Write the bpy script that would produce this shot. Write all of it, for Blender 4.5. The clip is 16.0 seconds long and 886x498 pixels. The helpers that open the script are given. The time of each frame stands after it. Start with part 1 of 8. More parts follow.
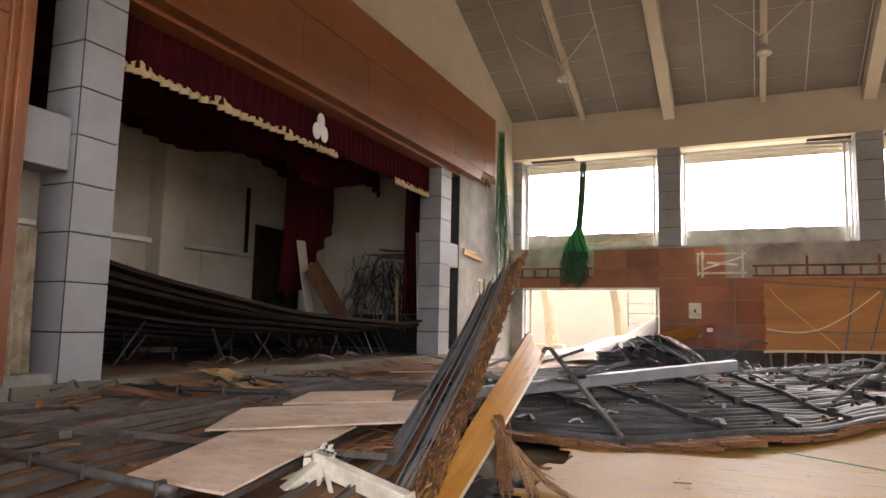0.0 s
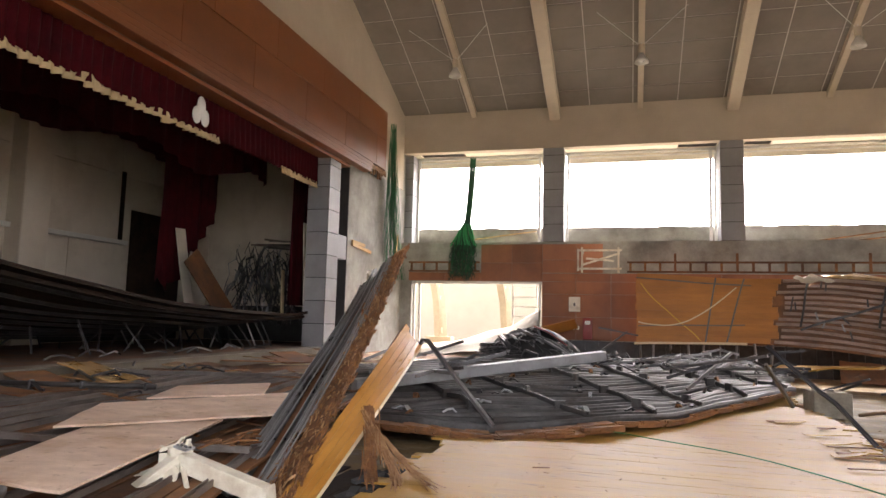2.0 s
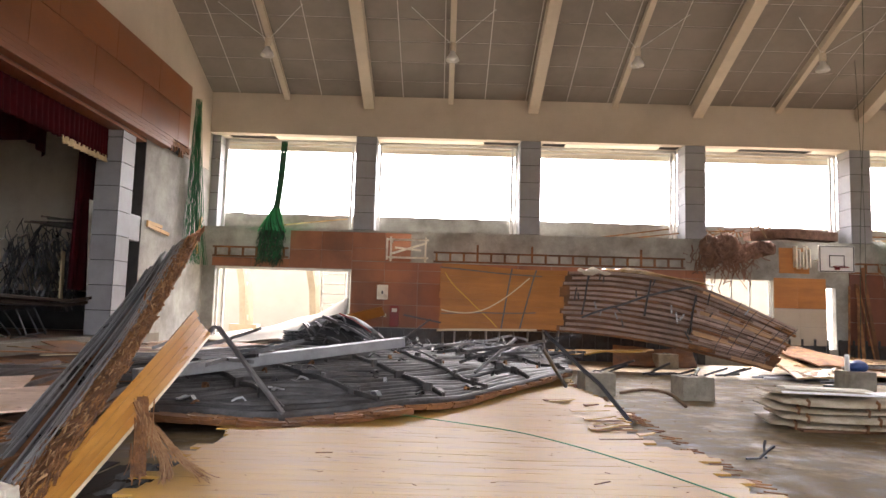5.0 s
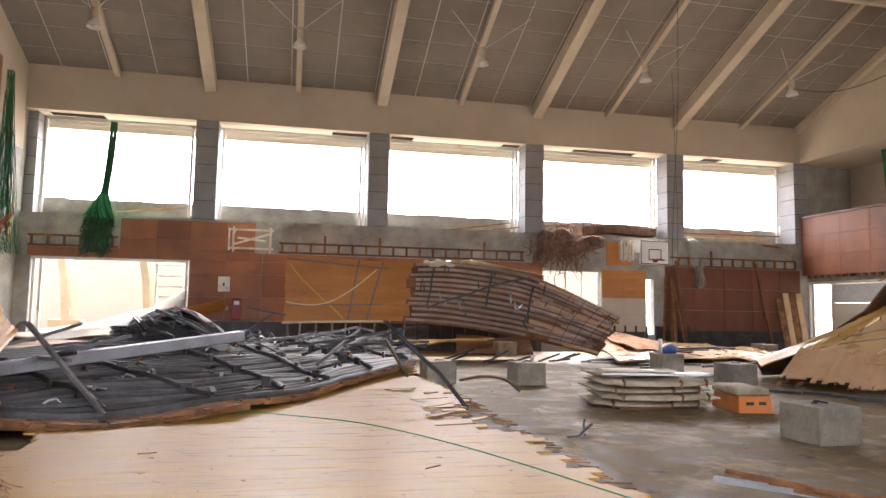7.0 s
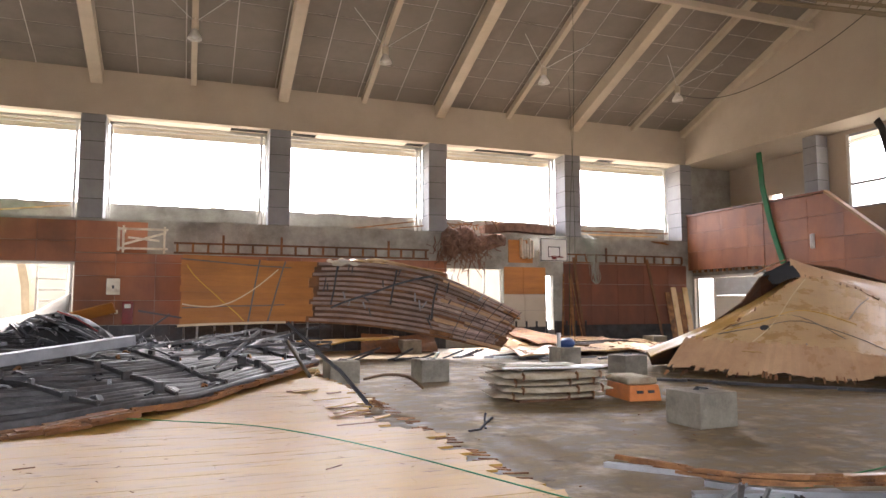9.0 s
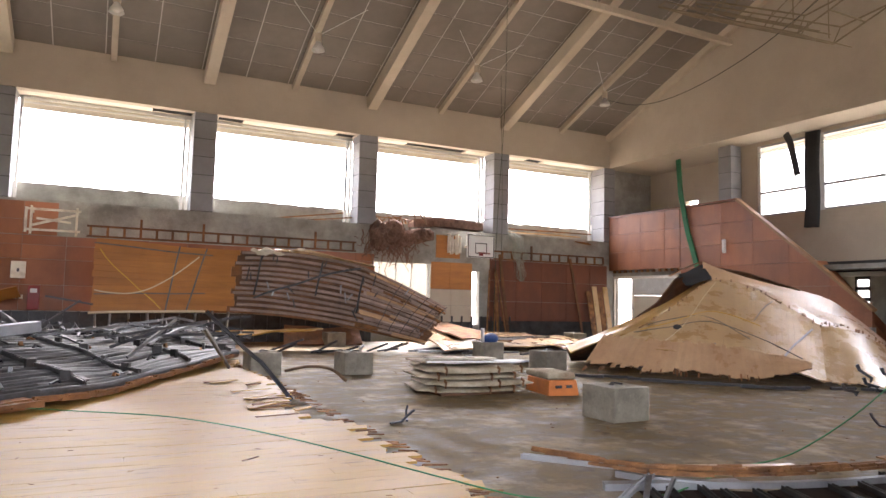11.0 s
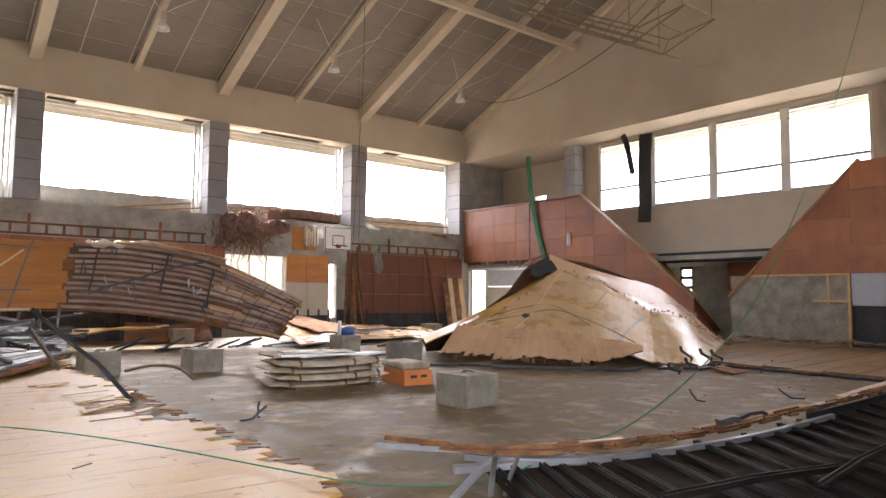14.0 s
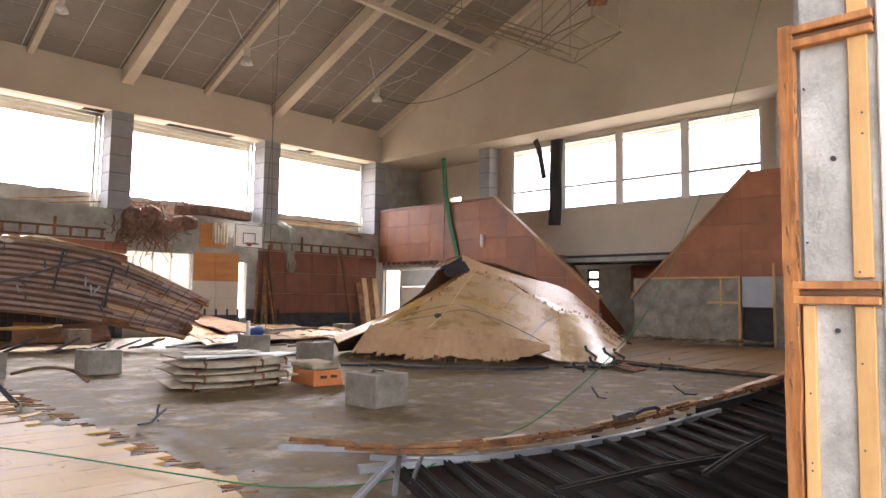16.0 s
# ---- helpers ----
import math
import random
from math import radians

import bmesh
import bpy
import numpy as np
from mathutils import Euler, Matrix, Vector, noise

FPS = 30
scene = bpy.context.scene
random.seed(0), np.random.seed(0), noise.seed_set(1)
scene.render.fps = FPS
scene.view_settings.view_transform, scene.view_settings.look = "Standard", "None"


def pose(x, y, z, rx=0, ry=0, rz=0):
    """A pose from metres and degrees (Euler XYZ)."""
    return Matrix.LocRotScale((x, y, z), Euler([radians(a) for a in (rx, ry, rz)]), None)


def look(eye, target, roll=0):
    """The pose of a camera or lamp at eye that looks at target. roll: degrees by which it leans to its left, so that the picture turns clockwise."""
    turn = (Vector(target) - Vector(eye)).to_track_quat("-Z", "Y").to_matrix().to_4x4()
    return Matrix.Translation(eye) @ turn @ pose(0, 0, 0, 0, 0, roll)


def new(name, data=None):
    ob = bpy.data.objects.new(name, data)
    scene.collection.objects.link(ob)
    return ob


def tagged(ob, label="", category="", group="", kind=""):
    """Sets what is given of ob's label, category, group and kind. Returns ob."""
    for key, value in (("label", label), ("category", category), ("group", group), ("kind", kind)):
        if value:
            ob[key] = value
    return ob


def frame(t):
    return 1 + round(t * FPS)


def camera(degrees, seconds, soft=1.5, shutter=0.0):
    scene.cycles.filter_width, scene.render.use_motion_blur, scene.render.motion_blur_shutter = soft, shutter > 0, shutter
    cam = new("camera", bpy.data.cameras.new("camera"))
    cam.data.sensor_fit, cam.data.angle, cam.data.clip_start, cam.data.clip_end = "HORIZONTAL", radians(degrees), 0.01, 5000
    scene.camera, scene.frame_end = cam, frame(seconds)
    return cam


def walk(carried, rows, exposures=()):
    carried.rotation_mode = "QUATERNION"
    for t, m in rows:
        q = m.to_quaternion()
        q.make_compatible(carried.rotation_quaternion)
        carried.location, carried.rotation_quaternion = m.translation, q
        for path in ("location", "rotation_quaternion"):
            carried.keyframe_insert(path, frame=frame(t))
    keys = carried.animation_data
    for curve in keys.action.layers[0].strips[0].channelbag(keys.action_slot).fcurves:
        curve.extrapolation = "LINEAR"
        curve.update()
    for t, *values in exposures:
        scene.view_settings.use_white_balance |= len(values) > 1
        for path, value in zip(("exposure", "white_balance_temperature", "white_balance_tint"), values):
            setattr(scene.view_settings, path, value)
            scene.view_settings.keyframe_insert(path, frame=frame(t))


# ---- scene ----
cam = camera(66.4, 16.0)
PATH = [
    (0, (1.845, -0.263, 1.461), (1.028, 1.548, 1.684), 1.2),
    (0.5, (1.902, -0.256, 1.46), (1.137, 1.578, 1.683), 0.9),
    (1, (1.959, -0.248, 1.459), (1.265, 1.615, 1.678), 1.3),
    (1.5, (2.016, -0.24, 1.459), (1.405, 1.653, 1.671), 1.7),
    (2, (2.072, -0.231, 1.46), (1.541, 1.686, 1.668), 1.4),
    (2.5, (2.127, -0.224, 1.461), (1.674, 1.714, 1.661), 1.0),
    (3, (2.179, -0.22, 1.462), (1.805, 1.735, 1.659), 1.0),
    (3.5, (2.226, -0.223, 1.463), (1.937, 1.746, 1.663), 1.4),
    (4, (2.268, -0.23, 1.462), (2.069, 1.75, 1.667), 1.3),
    (6.5, (2.449, -0.288, 1.451), (2.77, 1.68, 1.607), 1.7),
    (7, (2.478, -0.299, 1.45), (2.907, 1.647, 1.622), 1.0),
    (7.5, (2.499, -0.308, 1.449), (3.009, 1.618, 1.631), 0.7),
    (8, (2.512, -0.317, 1.448), (3.077, 1.593, 1.634), 0.0),
    (8.5, (2.519, -0.325, 1.446), (3.15, 1.564, 1.627), -0.1),
    (9, (2.522, -0.331, 1.444), (3.217, 1.536, 1.614), -0.1),
    (11.5, (2.538, -0.341, 1.422), (3.488, 1.412, 1.572), 1.4),
    (12, (2.54, -0.345, 1.42), (3.56, 1.369, 1.56), 1.2),
    (12.5, (2.543, -0.352, 1.419), (3.626, 1.325, 1.554), 1.0),
    (13, (2.547, -0.36, 1.418), (3.688, 1.276, 1.554), 0.8),
    (13.5, (2.552, -0.371, 1.416), (3.744, 1.229, 1.554), 0.8),
    (14, (2.557, -0.384, 1.415), (3.798, 1.179, 1.556), 0.5),
    (14.5, (2.563, -0.399, 1.414), (3.851, 1.124, 1.557), 0.5),
    (15, (2.569, -0.414, 1.414), (3.905, 1.067, 1.557), 0.5),
    (15.5, (2.577, -0.429, 1.414), (3.958, 1.01, 1.558), 0.8),
    (16, (2.585, -0.444, 1.414), (4.009, 0.953, 1.558), 0.8),
]
walk(cam, [(t, look(e, g, r)) for t, e, g, r in PATH], exposures=[(0, 3.57, 6950, 18), (4, 3.68, 6750, 18), (7, 3.72, 6500, 18), (16, 3.80, 6400, 18)])

# ---- daylight ----
world = bpy.data.worlds.new("overcast_sky")
scene.world = world
world.use_nodes = True
wn = world.node_tree.nodes
wl = world.node_tree.links
sky = wn.new("ShaderNodeTexSky")
sky.sky_type = "NISHITA"
sky.sun_disc = False
sky.sun_elevation = radians(48)
sky.sun_rotation = radians(20)
sky.air_density, sky.dust_density, sky.ozone_density = 1.0, 4.0, 1.0
veil = wn.new("ShaderNodeHueSaturation")
veil.inputs["Saturation"].default_value = 0.25
wl.new(sky.outputs["Color"], veil.inputs["Color"])
wl.new(veil.outputs["Color"], wn["Background"].inputs["Color"])
wn["Background"].inputs["Strength"].default_value = 0.15
sun = new("sun", bpy.data.lights.new("sun", "SUN"))
sun.data.energy, sun.data.angle, sun.data.color = 1.5, radians(15), (1.0, 0.95, 0.88)
sun.matrix_world = look((8, 60, 66), (8, 10, 0))


# ---- materials ----
def mat(name, c1, c2, rough=0.6, metal=0.0, scale=3.0, stretch=(1, 1, 1), fine=40.0, bump=0.15, vary=0.0,
        stain=None, stain_scale=0.8, stain_amount=0.5, rough_vary=0.15, spec=0.5, coat=0.0, coat_rough=0.2,
        fleck=None, fleck_stretch=(1, 1, 1), fleck_scale=6.0, fleck_at=0.66):
    """A surface with coarse tone changes, fine grain, relief and stains."""
    m = bpy.data.materials.new(name)
    m.use_nodes = True
    n, l = m.node_tree.nodes, m.node_tree.links
    p = n["Principled BSDF"]
    tc = n.new("ShaderNodeTexCoord")
    mp = n.new("ShaderNodeMapping")
    mp.inputs["Scale"].default_value = stretch
    l.new(tc.outputs["Object"], mp.inputs["Vector"])

    def noise_node(s, detail, vec=mp):
        t = n.new("ShaderNodeTexNoise")
        t.inputs["Scale"].default_value, t.inputs["Detail"].default_value = s, detail
        t.inputs["Roughness"].default_value = 0.65
        l.new(vec.outputs[0], t.inputs["Vector"])
        return t
    big, small = noise_node(scale, 6), noise_node(fine, 3)
    add = n.new("ShaderNodeMath")
    add.operation = "MULTIPLY_ADD"
    l.new(small.outputs["Fac"], add.inputs[0])
    add.inputs[1].default_value = 0.5
    half = n.new("ShaderNodeMath")
    half.operation = "MULTIPLY_ADD"
    l.new(big.outputs["Fac"], half.inputs[0])
    half.inputs[1].default_value, half.inputs[2].default_value = 2.6, -1.05
    l.new(half.outputs[0], add.inputs[2])
    mix = n.new("ShaderNodeMix")
    mix.data_type, mix.clamp_factor = "RGBA", True
    mix.inputs["A"].default_value, mix.inputs["B"].default_value = (*c1, 1), (*c2, 1)
    l.new(add.outputs[0], mix.inputs["Factor"])
    colour = mix.outputs["Result"]
    if stain:
        blot = noise_node(stain_scale, 8, tc_vec(n, l, tc))
        ramp = n.new("ShaderNodeMapRange")
        ramp.inputs["From Min"].default_value, ramp.inputs["From Max"].default_value = 0.5, 0.68
        ramp.inputs["To Max"].default_value = stain_amount
        l.new(blot.outputs["Fac"], ramp.inputs["Value"])
        sm = n.new("ShaderNodeMix")
        sm.data_type = "RGBA"
        l.new(ramp.outputs[0], sm.inputs["Factor"])
        l.new(colour, sm.inputs["A"])
        sm.inputs["B"].default_value = (*stain, 1)
        colour = sm.outputs["Result"]
    if fleck:
        fm = n.new("ShaderNodeMapping")
        fm.inputs["Scale"].default_value = fleck_stretch
        l.new(tc.outputs["Object"], fm.inputs["Vector"])
        spots = noise_node(fleck_scale, 5, fm)
        cut = n.new("ShaderNodeMapRange")
        cut.inputs["From Min"].default_value, cut.inputs["From Max"].default_value = fleck_at, fleck_at + 0.07
        cut.inputs["To Max"].default_value = 0.75
        l.new(spots.outputs["Fac"], cut.inputs["Value"])
        fx = n.new("ShaderNodeMix")
        fx.data_type = "RGBA"
        l.new(cut.outputs[0], fx.inputs["Factor"])
        l.new(colour, fx.inputs["A"])
        fx.inputs["B"].default_value = (*fleck, 1)
        colour = fx.outputs["Result"]
    if vary:
        info = n.new("ShaderNodeObjectInfo")
        hs = n.new("ShaderNodeHueSaturation")
        rr = n.new("ShaderNodeMapRange")
        rr.inputs["To Min"].default_value, rr.inputs["To Max"].default_value = 1 - vary, 1 + vary
        l.new(info.outputs["Random"], rr.inputs["Value"])
        l.new(rr.outputs[0], hs.inputs["Value"])
        l.new(colour, hs.inputs["Color"])
        colour = hs.outputs["Color"]
    l.new(colour, p.inputs["Base Color"])
    rmap = n.new("ShaderNodeMapRange")
    rmap.inputs["To Min"].default_value = max(rough - rough_vary, 0.03)
    rmap.inputs["To Max"].default_value = min(rough + rough_vary, 1)
    rmap.inputs["From Min"].default_value, rmap.inputs["From Max"].default_value = 0.3, 0.7
    l.new(big.outputs["Fac"], rmap.inputs["Value"])
    l.new(rmap.outputs[0], p.inputs["Roughness"])
    p.inputs["Metallic"].default_value = metal
    p.inputs["Specular IOR Level"].default_value = spec
    p.inputs["Coat Weight"].default_value = coat
    p.inputs["Coat Roughness"].default_value = coat_rough
    p.inputs["Coat IOR"].default_value = 1.75
    b = n.new("ShaderNodeBump")
    b.inputs["Strength"].default_value, b.inputs["Distance"].default_value = bump, 0.02
    l.new(add.outputs[0], b.inputs["Height"])
    l.new(b.outputs["Normal"], p.inputs["Normal"])
    return m


def tc_vec(n, l, tc):
    r = n.new("ShaderNodeVectorMath")
    r.operation = "ADD"
    r.inputs[1].default_value = (3.1, 7.7, 1.3)
    l.new(tc.outputs["Object"], r.inputs[0])
    return r


SLAB = mat("wet_concrete_slab", (0.072, 0.048, 0.02), (0.215, 0.152, 0.073), 0.68, scale=2.4, stretch=(1, 1.25, 1), fine=26, bump=0.2,
           stain=(0.35, 0.275, 0.165), stain_scale=1.9, stain_amount=0.75, rough_vary=0.32, spec=0.28,
           fleck=(0.07, 0.047, 0.025), fleck_scale=3.2, fleck_at=0.60)
DARKRED = mat("dark_red_plywood", (0.12, 0.038, 0.02), (0.21, 0.07, 0.036), 0.6, scale=1.3, stretch=(1, 1, 0.35), fine=45, bump=0.08, vary=0.12,
              stain=(0.08, 0.03, 0.02), stain_scale=0.7, stain_amount=0.5)
CONC = mat("bare_concrete", (0.20, 0.19, 0.165), (0.44, 0.43, 0.385), 0.85, scale=1.2, fine=25, bump=0.25,
           stain=(0.16, 0.15, 0.13), stain_scale=0.9, stain_amount=0.5)
BLOCKM = mat("cast_concrete", (0.15, 0.13, 0.095), (0.35, 0.315, 0.245), 0.85, scale=2.5, fine=30, bump=0.3,
             stain=(0.13, 0.11, 0.085), stain_scale=2.2, stain_amount=0.6, vary=0.08)
TILE = mat("grey_cladding", (0.26, 0.262, 0.272), (0.345, 0.347, 0.358), 0.6, scale=1.5, fine=50, bump=0.08, vary=0.06,
           stain=(0.24, 0.23, 0.22), stain_scale=1.0, stain_amount=0.35)
# real joints, and sheets whose near-black colour stands in for shade
JOINT = mat("dark_joint_and_shade", (0.03, 0.03, 0.03), (0.06, 0.06, 0.06), 0.9)
BEIGE = mat("beige_plaster", (0.46, 0.39, 0.30), (0.54, 0.47, 0.37), 0.8, scale=0.6, fine=60, bump=0.06,
            stain=(0.34, 0.28, 0.21), stain_scale=0.3, stain_amount=0.35)
SOFFIT = mat("pale_soffit", (0.66, 0.60, 0.48), (0.74, 0.69, 0.58), 0.7, scale=1.0, fine=40, bump=0.05)
CEIL = mat("ceiling_board", (0.20, 0.175, 0.15), (0.26, 0.23, 0.20), 0.85, scale=0.9, fine=35, bump=0.1,
           stain=(0.15, 0.13, 0.11), stain_scale=0.4, stain_amount=0.5)
CEILJ = mat("ceiling_joint_strip", (0.55, 0.52, 0.46), (0.66, 0.62, 0.56), 0.6)
RAFT = mat("cream_painted_rafter", (0.50, 0.43, 0.32), (0.58, 0.50, 0.39), 0.55, scale=1.5, fine=40, bump=0.05,
           stain=(0.38, 0.31, 0.23), stain_scale=0.8, stain_amount=0.4)
RED = mat("red_brown_plywood", (0.225, 0.08, 0.034), (0.35, 0.132, 0.06), 0.58, scale=1.3, stretch=(1, 1, 0.35), fine=45,
          bump=0.08, vary=0.16, stain=(0.14, 0.055, 0.03), stain_scale=0.7, stain_amount=0.55)
FASC = mat("varnished_red_panel", (0.17, 0.054, 0.018), (0.275, 0.095, 0.032), 0.44, scale=0.9, stretch=(1, 0.3, 1), fine=40,
           bump=0.05, vary=0.10, stain=(0.14, 0.05, 0.018), stain_scale=0.5, stain_amount=0.45)
FLOOR = mat("pale_floor_board", (0.36, 0.20, 0.045), (0.48, 0.28, 0.072), 0.42, scale=3.0, stretch=(0.3, 1.6, 1), fine=45,
            bump=0.05, vary=0.03, stain=(0.38, 0.215, 0.062), stain_scale=0.8, stain_amount=0.5, rough_vary=0.08, spec=0.13,
            fleck=(0.13, 0.06, 0.025), fleck_stretch=(1.0, 7.0, 1.0), fleck_scale=2.6, fleck_at=0.62)
TENTL = mat("brown_torn_floor_strip", (0.46, 0.275, 0.145), (0.61, 0.39, 0.215), 0.36, scale=2.0, stretch=(1, 1, 0.6), fine=30,
            bump=0.05, vary=0.05, stain=(0.34, 0.19, 0.10), stain_scale=0.9, stain_amount=0.4, spec=0.5, coat=0.4, coat_rough=0.25)
TENTM = mat("honey_floor_board", (0.47, 0.29, 0.12), (0.64, 0.425, 0.205), 0.30, scale=2.0, stretch=(1, 1, 0.6), fine=30,
            bump=0.04, vary=0.045, stain=(0.38, 0.22, 0.10), stain_scale=0.8, stain_amount=0.35, spec=0.6, coat=1.0, coat_rough=0.25)
ORANGE = mat("orange_varnished_board", (0.34, 0.125, 0.026), (0.50, 0.205, 0.045), 0.55, scale=2.0, stretch=(0.3, 0.3, 2.0),
             fine=40, bump=0.06, vary=0.07, stain=(0.33, 0.13, 0.03), stain_scale=0.7, stain_amount=0.4)
UNDER = mat("dirty_underlay_board", (0.07, 0.032, 0.016), (0.25, 0.11, 0.045), 0.75, scale=1.6, fine=25, bump=0.2, vary=0.22,
            stain=(0.05, 0.035, 0.025), stain_scale=0.9, stain_amount=0.6)
DUSTJ = mat("dusty_brown_joist", (0.30, 0.205, 0.165), (0.58, 0.43, 0.355), 0.5, 0.1, scale=2.0, fine=30, bump=0.1, vary=0.15,
            stain=(0.16, 0.105, 0.08), stain_scale=1.0, stain_amount=0.5)
RUSTB = mat("rust_stained_board", (0.08, 0.04, 0.024), (0.32, 0.14, 0.05), 0.8, scale=1.4, fine=25, bump=0.2, vary=0.3,
            stain=(0.05, 0.04, 0.034), stain_scale=0.9, stain_amount=0.6)
# near-black brown, also used where shade is put into the colour
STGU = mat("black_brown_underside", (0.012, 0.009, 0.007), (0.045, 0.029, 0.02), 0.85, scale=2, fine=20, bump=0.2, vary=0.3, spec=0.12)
JAMBC = mat("patchy_mortar_face", (0.27, 0.26, 0.225), (0.52, 0.51, 0.47), 0.85, scale=5, stretch=(1, 1, 0.7), fine=60, bump=0.5,
            stain=(0.24, 0.23, 0.20), stain_scale=5.0, stain_amount=0.7)
PLY = mat("pink_plywood", (0.58, 0.41, 0.30), (0.82, 0.65, 0.51), 0.62, scale=3.5, stretch=(0.6, 1.4, 1), fine=60, bump=0.1,
          stain=(0.46, 0.27, 0.12), stain_scale=1.6, stain_amount=0.7, fleck=(0.40, 0.26, 0.17), fleck_scale=9.0, fleck_at=0.6)
SPLIT = mat("splintered_wood", (0.09, 0.036, 0.014), (0.38, 0.18, 0.07), 0.85, scale=5, stretch=(1, 1, 1), fine=60, bump=0.5,
            stain=(0.10, 0.05, 0.025), stain_scale=3.0, stain_amount=0.7)
STRAW = mat("raw_split_fibre", (0.26, 0.13, 0.055), (0.52, 0.32, 0.16), 0.85, scale=6, fine=50, bump=0.3)
WORN = mat("worn_brown_floor", (0.17, 0.092, 0.036), (0.32, 0.19, 0.085), 0.58, scale=2.0, stretch=(0.3, 1.5, 1), fine=30, bump=0.08, vary=0.12,
           stain=(0.13, 0.085, 0.05), stain_scale=0.9, stain_amount=0.6)
COPE = mat("dull_timber_coping", (0.24, 0.12, 0.05), (0.36, 0.20, 0.09), 0.6, scale=2.5, fine=30, bump=0.1)
PINE = mat("new_pine_batten", (0.50, 0.28, 0.09), (0.64, 0.39, 0.16), 0.6, scale=2.5, stretch=(6, 6, 0.5), fine=30, bump=0.1,
           vary=0.15, stain=(0.36, 0.15, 0.04), stain_scale=2.0, stain_amount=0.5)
RAWW = mat("weathered_orange_timber", (0.25, 0.09, 0.025), (0.52, 0.23, 0.07), 0.7, scale=6, stretch=(3, 3, 0.4), fine=50, bump=0.3,
           stain=(0.16, 0.06, 0.02), stain_scale=4.0, stain_amount=0.6)
STEEL = mat("dull_galvanised_steel", (0.13, 0.13, 0.135), (0.37, 0.37, 0.375), 0.36, 0.75, scale=2.0, fine=30, bump=0.08,
            vary=0.25, stain=(0.10, 0.065, 0.04), stain_scale=1.2, stain_amount=0.5)
GALV = mat("clean_galvanised_steel", (0.30, 0.31, 0.32), (0.46, 0.47, 0.48), 0.42, 0.5, scale=3.0, fine=40, bump=0.05,
           stain=(0.22, 0.21, 0.19), stain_scale=2.0, stain_amount=0.4)
RIBST = mat("smooth_dark_steel", (0.042, 0.041, 0.041), (0.125, 0.122, 0.12), 0.46, 0.3, scale=2.5, fine=30, bump=0.08, vary=0.4,
            stain=(0.06, 0.035, 0.022), stain_scale=1.2, stain_amount=0.5, spec=0.22)
WETST = mat("wet_black_steel", (0.016, 0.015, 0.014), (0.045, 0.042, 0.039), 0.6, 0.1, scale=3, fine=30, bump=0.1, vary=0.3,
            stain=(0.045, 0.024, 0.012), stain_scale=1.5, stain_amount=0.5, spec=0.16)
PLANK = mat("yellow_varnished_plank", (0.40, 0.17, 0.03), (0.60, 0.29, 0.065), 0.36, scale=2.0, stretch=(3.0, 0.35, 0.6), fine=50, bump=0.05, vary=0.05,
            stain=(0.34, 0.13, 0.02), stain_scale=1.2, stain_amount=0.4, spec=0.45)
DULLST = mat("dull_muddy_steel", (0.078, 0.066, 0.057), (0.21, 0.188, 0.172), 0.42, 0.35, scale=2.5, fine=30, bump=0.1, vary=0.25,
             stain=(0.15, 0.07, 0.03), stain_scale=1.1, stain_amount=0.5)
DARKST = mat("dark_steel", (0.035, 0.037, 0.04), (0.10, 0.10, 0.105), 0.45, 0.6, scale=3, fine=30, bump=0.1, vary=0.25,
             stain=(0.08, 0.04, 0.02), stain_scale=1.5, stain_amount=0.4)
ALU = mat("pale_aluminium", (0.62, 0.61, 0.57), (0.74, 0.73, 0.69), 0.4, 0.2, scale=2, fine=30, bump=0.03)
WHITEP = mat("worn_white_paint", (0.66, 0.62, 0.50), (0.82, 0.78, 0.66), 0.45, scale=4, fine=40, bump=0.06,
             stain=(0.34, 0.22, 0.12), stain_scale=3.0, stain_amount=0.5)
CURT = mat("maroon_velvet", (0.032, 0.003, 0.006), (0.07, 0.006, 0.010), 0.95, scale=2, fine=60, bump=0.1, spec=0.12)
FRINGE = mat("cream_fringe", (0.50, 0.38, 0.20), (0.66, 0.53, 0.33), 0.9, scale=3, fine=60, bump=0.3)
NETG = mat("green_net_cord", (0.008, 0.085, 0.032), (0.02, 0.17, 0.062), 0.75, scale=3, fine=30)
NETB = mat("bright_green_mesh", (0.03, 0.34, 0.11), (0.05, 0.46, 0.16), 0.6)
NETP = mat("bleached_net_cord", (0.20, 0.24, 0.20), (0.36, 0.38, 0.33), 0.85)
NETD = mat("dark_net_bundle", (0.015, 0.035, 0.022), (0.04, 0.07, 0.045), 0.9, scale=4, fine=30, bump=0.3)
ROPEG = mat("green_rope", (0.03, 0.15, 0.05), (0.06, 0.22, 0.08), 0.8)
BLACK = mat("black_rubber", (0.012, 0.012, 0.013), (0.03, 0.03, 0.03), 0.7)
LINEB = mat("dark_court_line", (0.07, 0.07, 0.07), (0.17, 0.15, 0.13), 0.5, stain=(0.3, 0.2, 0.1), stain_scale=2, stain_amount=0.5)
LINEG = mat("grey_blue_court_line", (0.20, 0.20, 0.23), (0.32, 0.31, 0.33), 0.5, stain=(0.4, 0.27, 0.13), stain_scale=3, stain_amount=0.6)
LINEY = mat("yellow_court_line", (0.60, 0.33, 0.03), (0.66, 0.40, 0.05), 0.5)
LINEW = mat("cream_court_line", (0.62, 0.50, 0.30), (0.70, 0.58, 0.38), 0.5)
CANVAS = mat("soiled_canvas", (0.30, 0.235, 0.14), (0.56, 0.48, 0.36), 0.9, scale=3, fine=50, bump=0.2,
             stain=(0.20, 0.13, 0.07), stain_scale=3.5, stain_amount=0.7, vary=0.12)
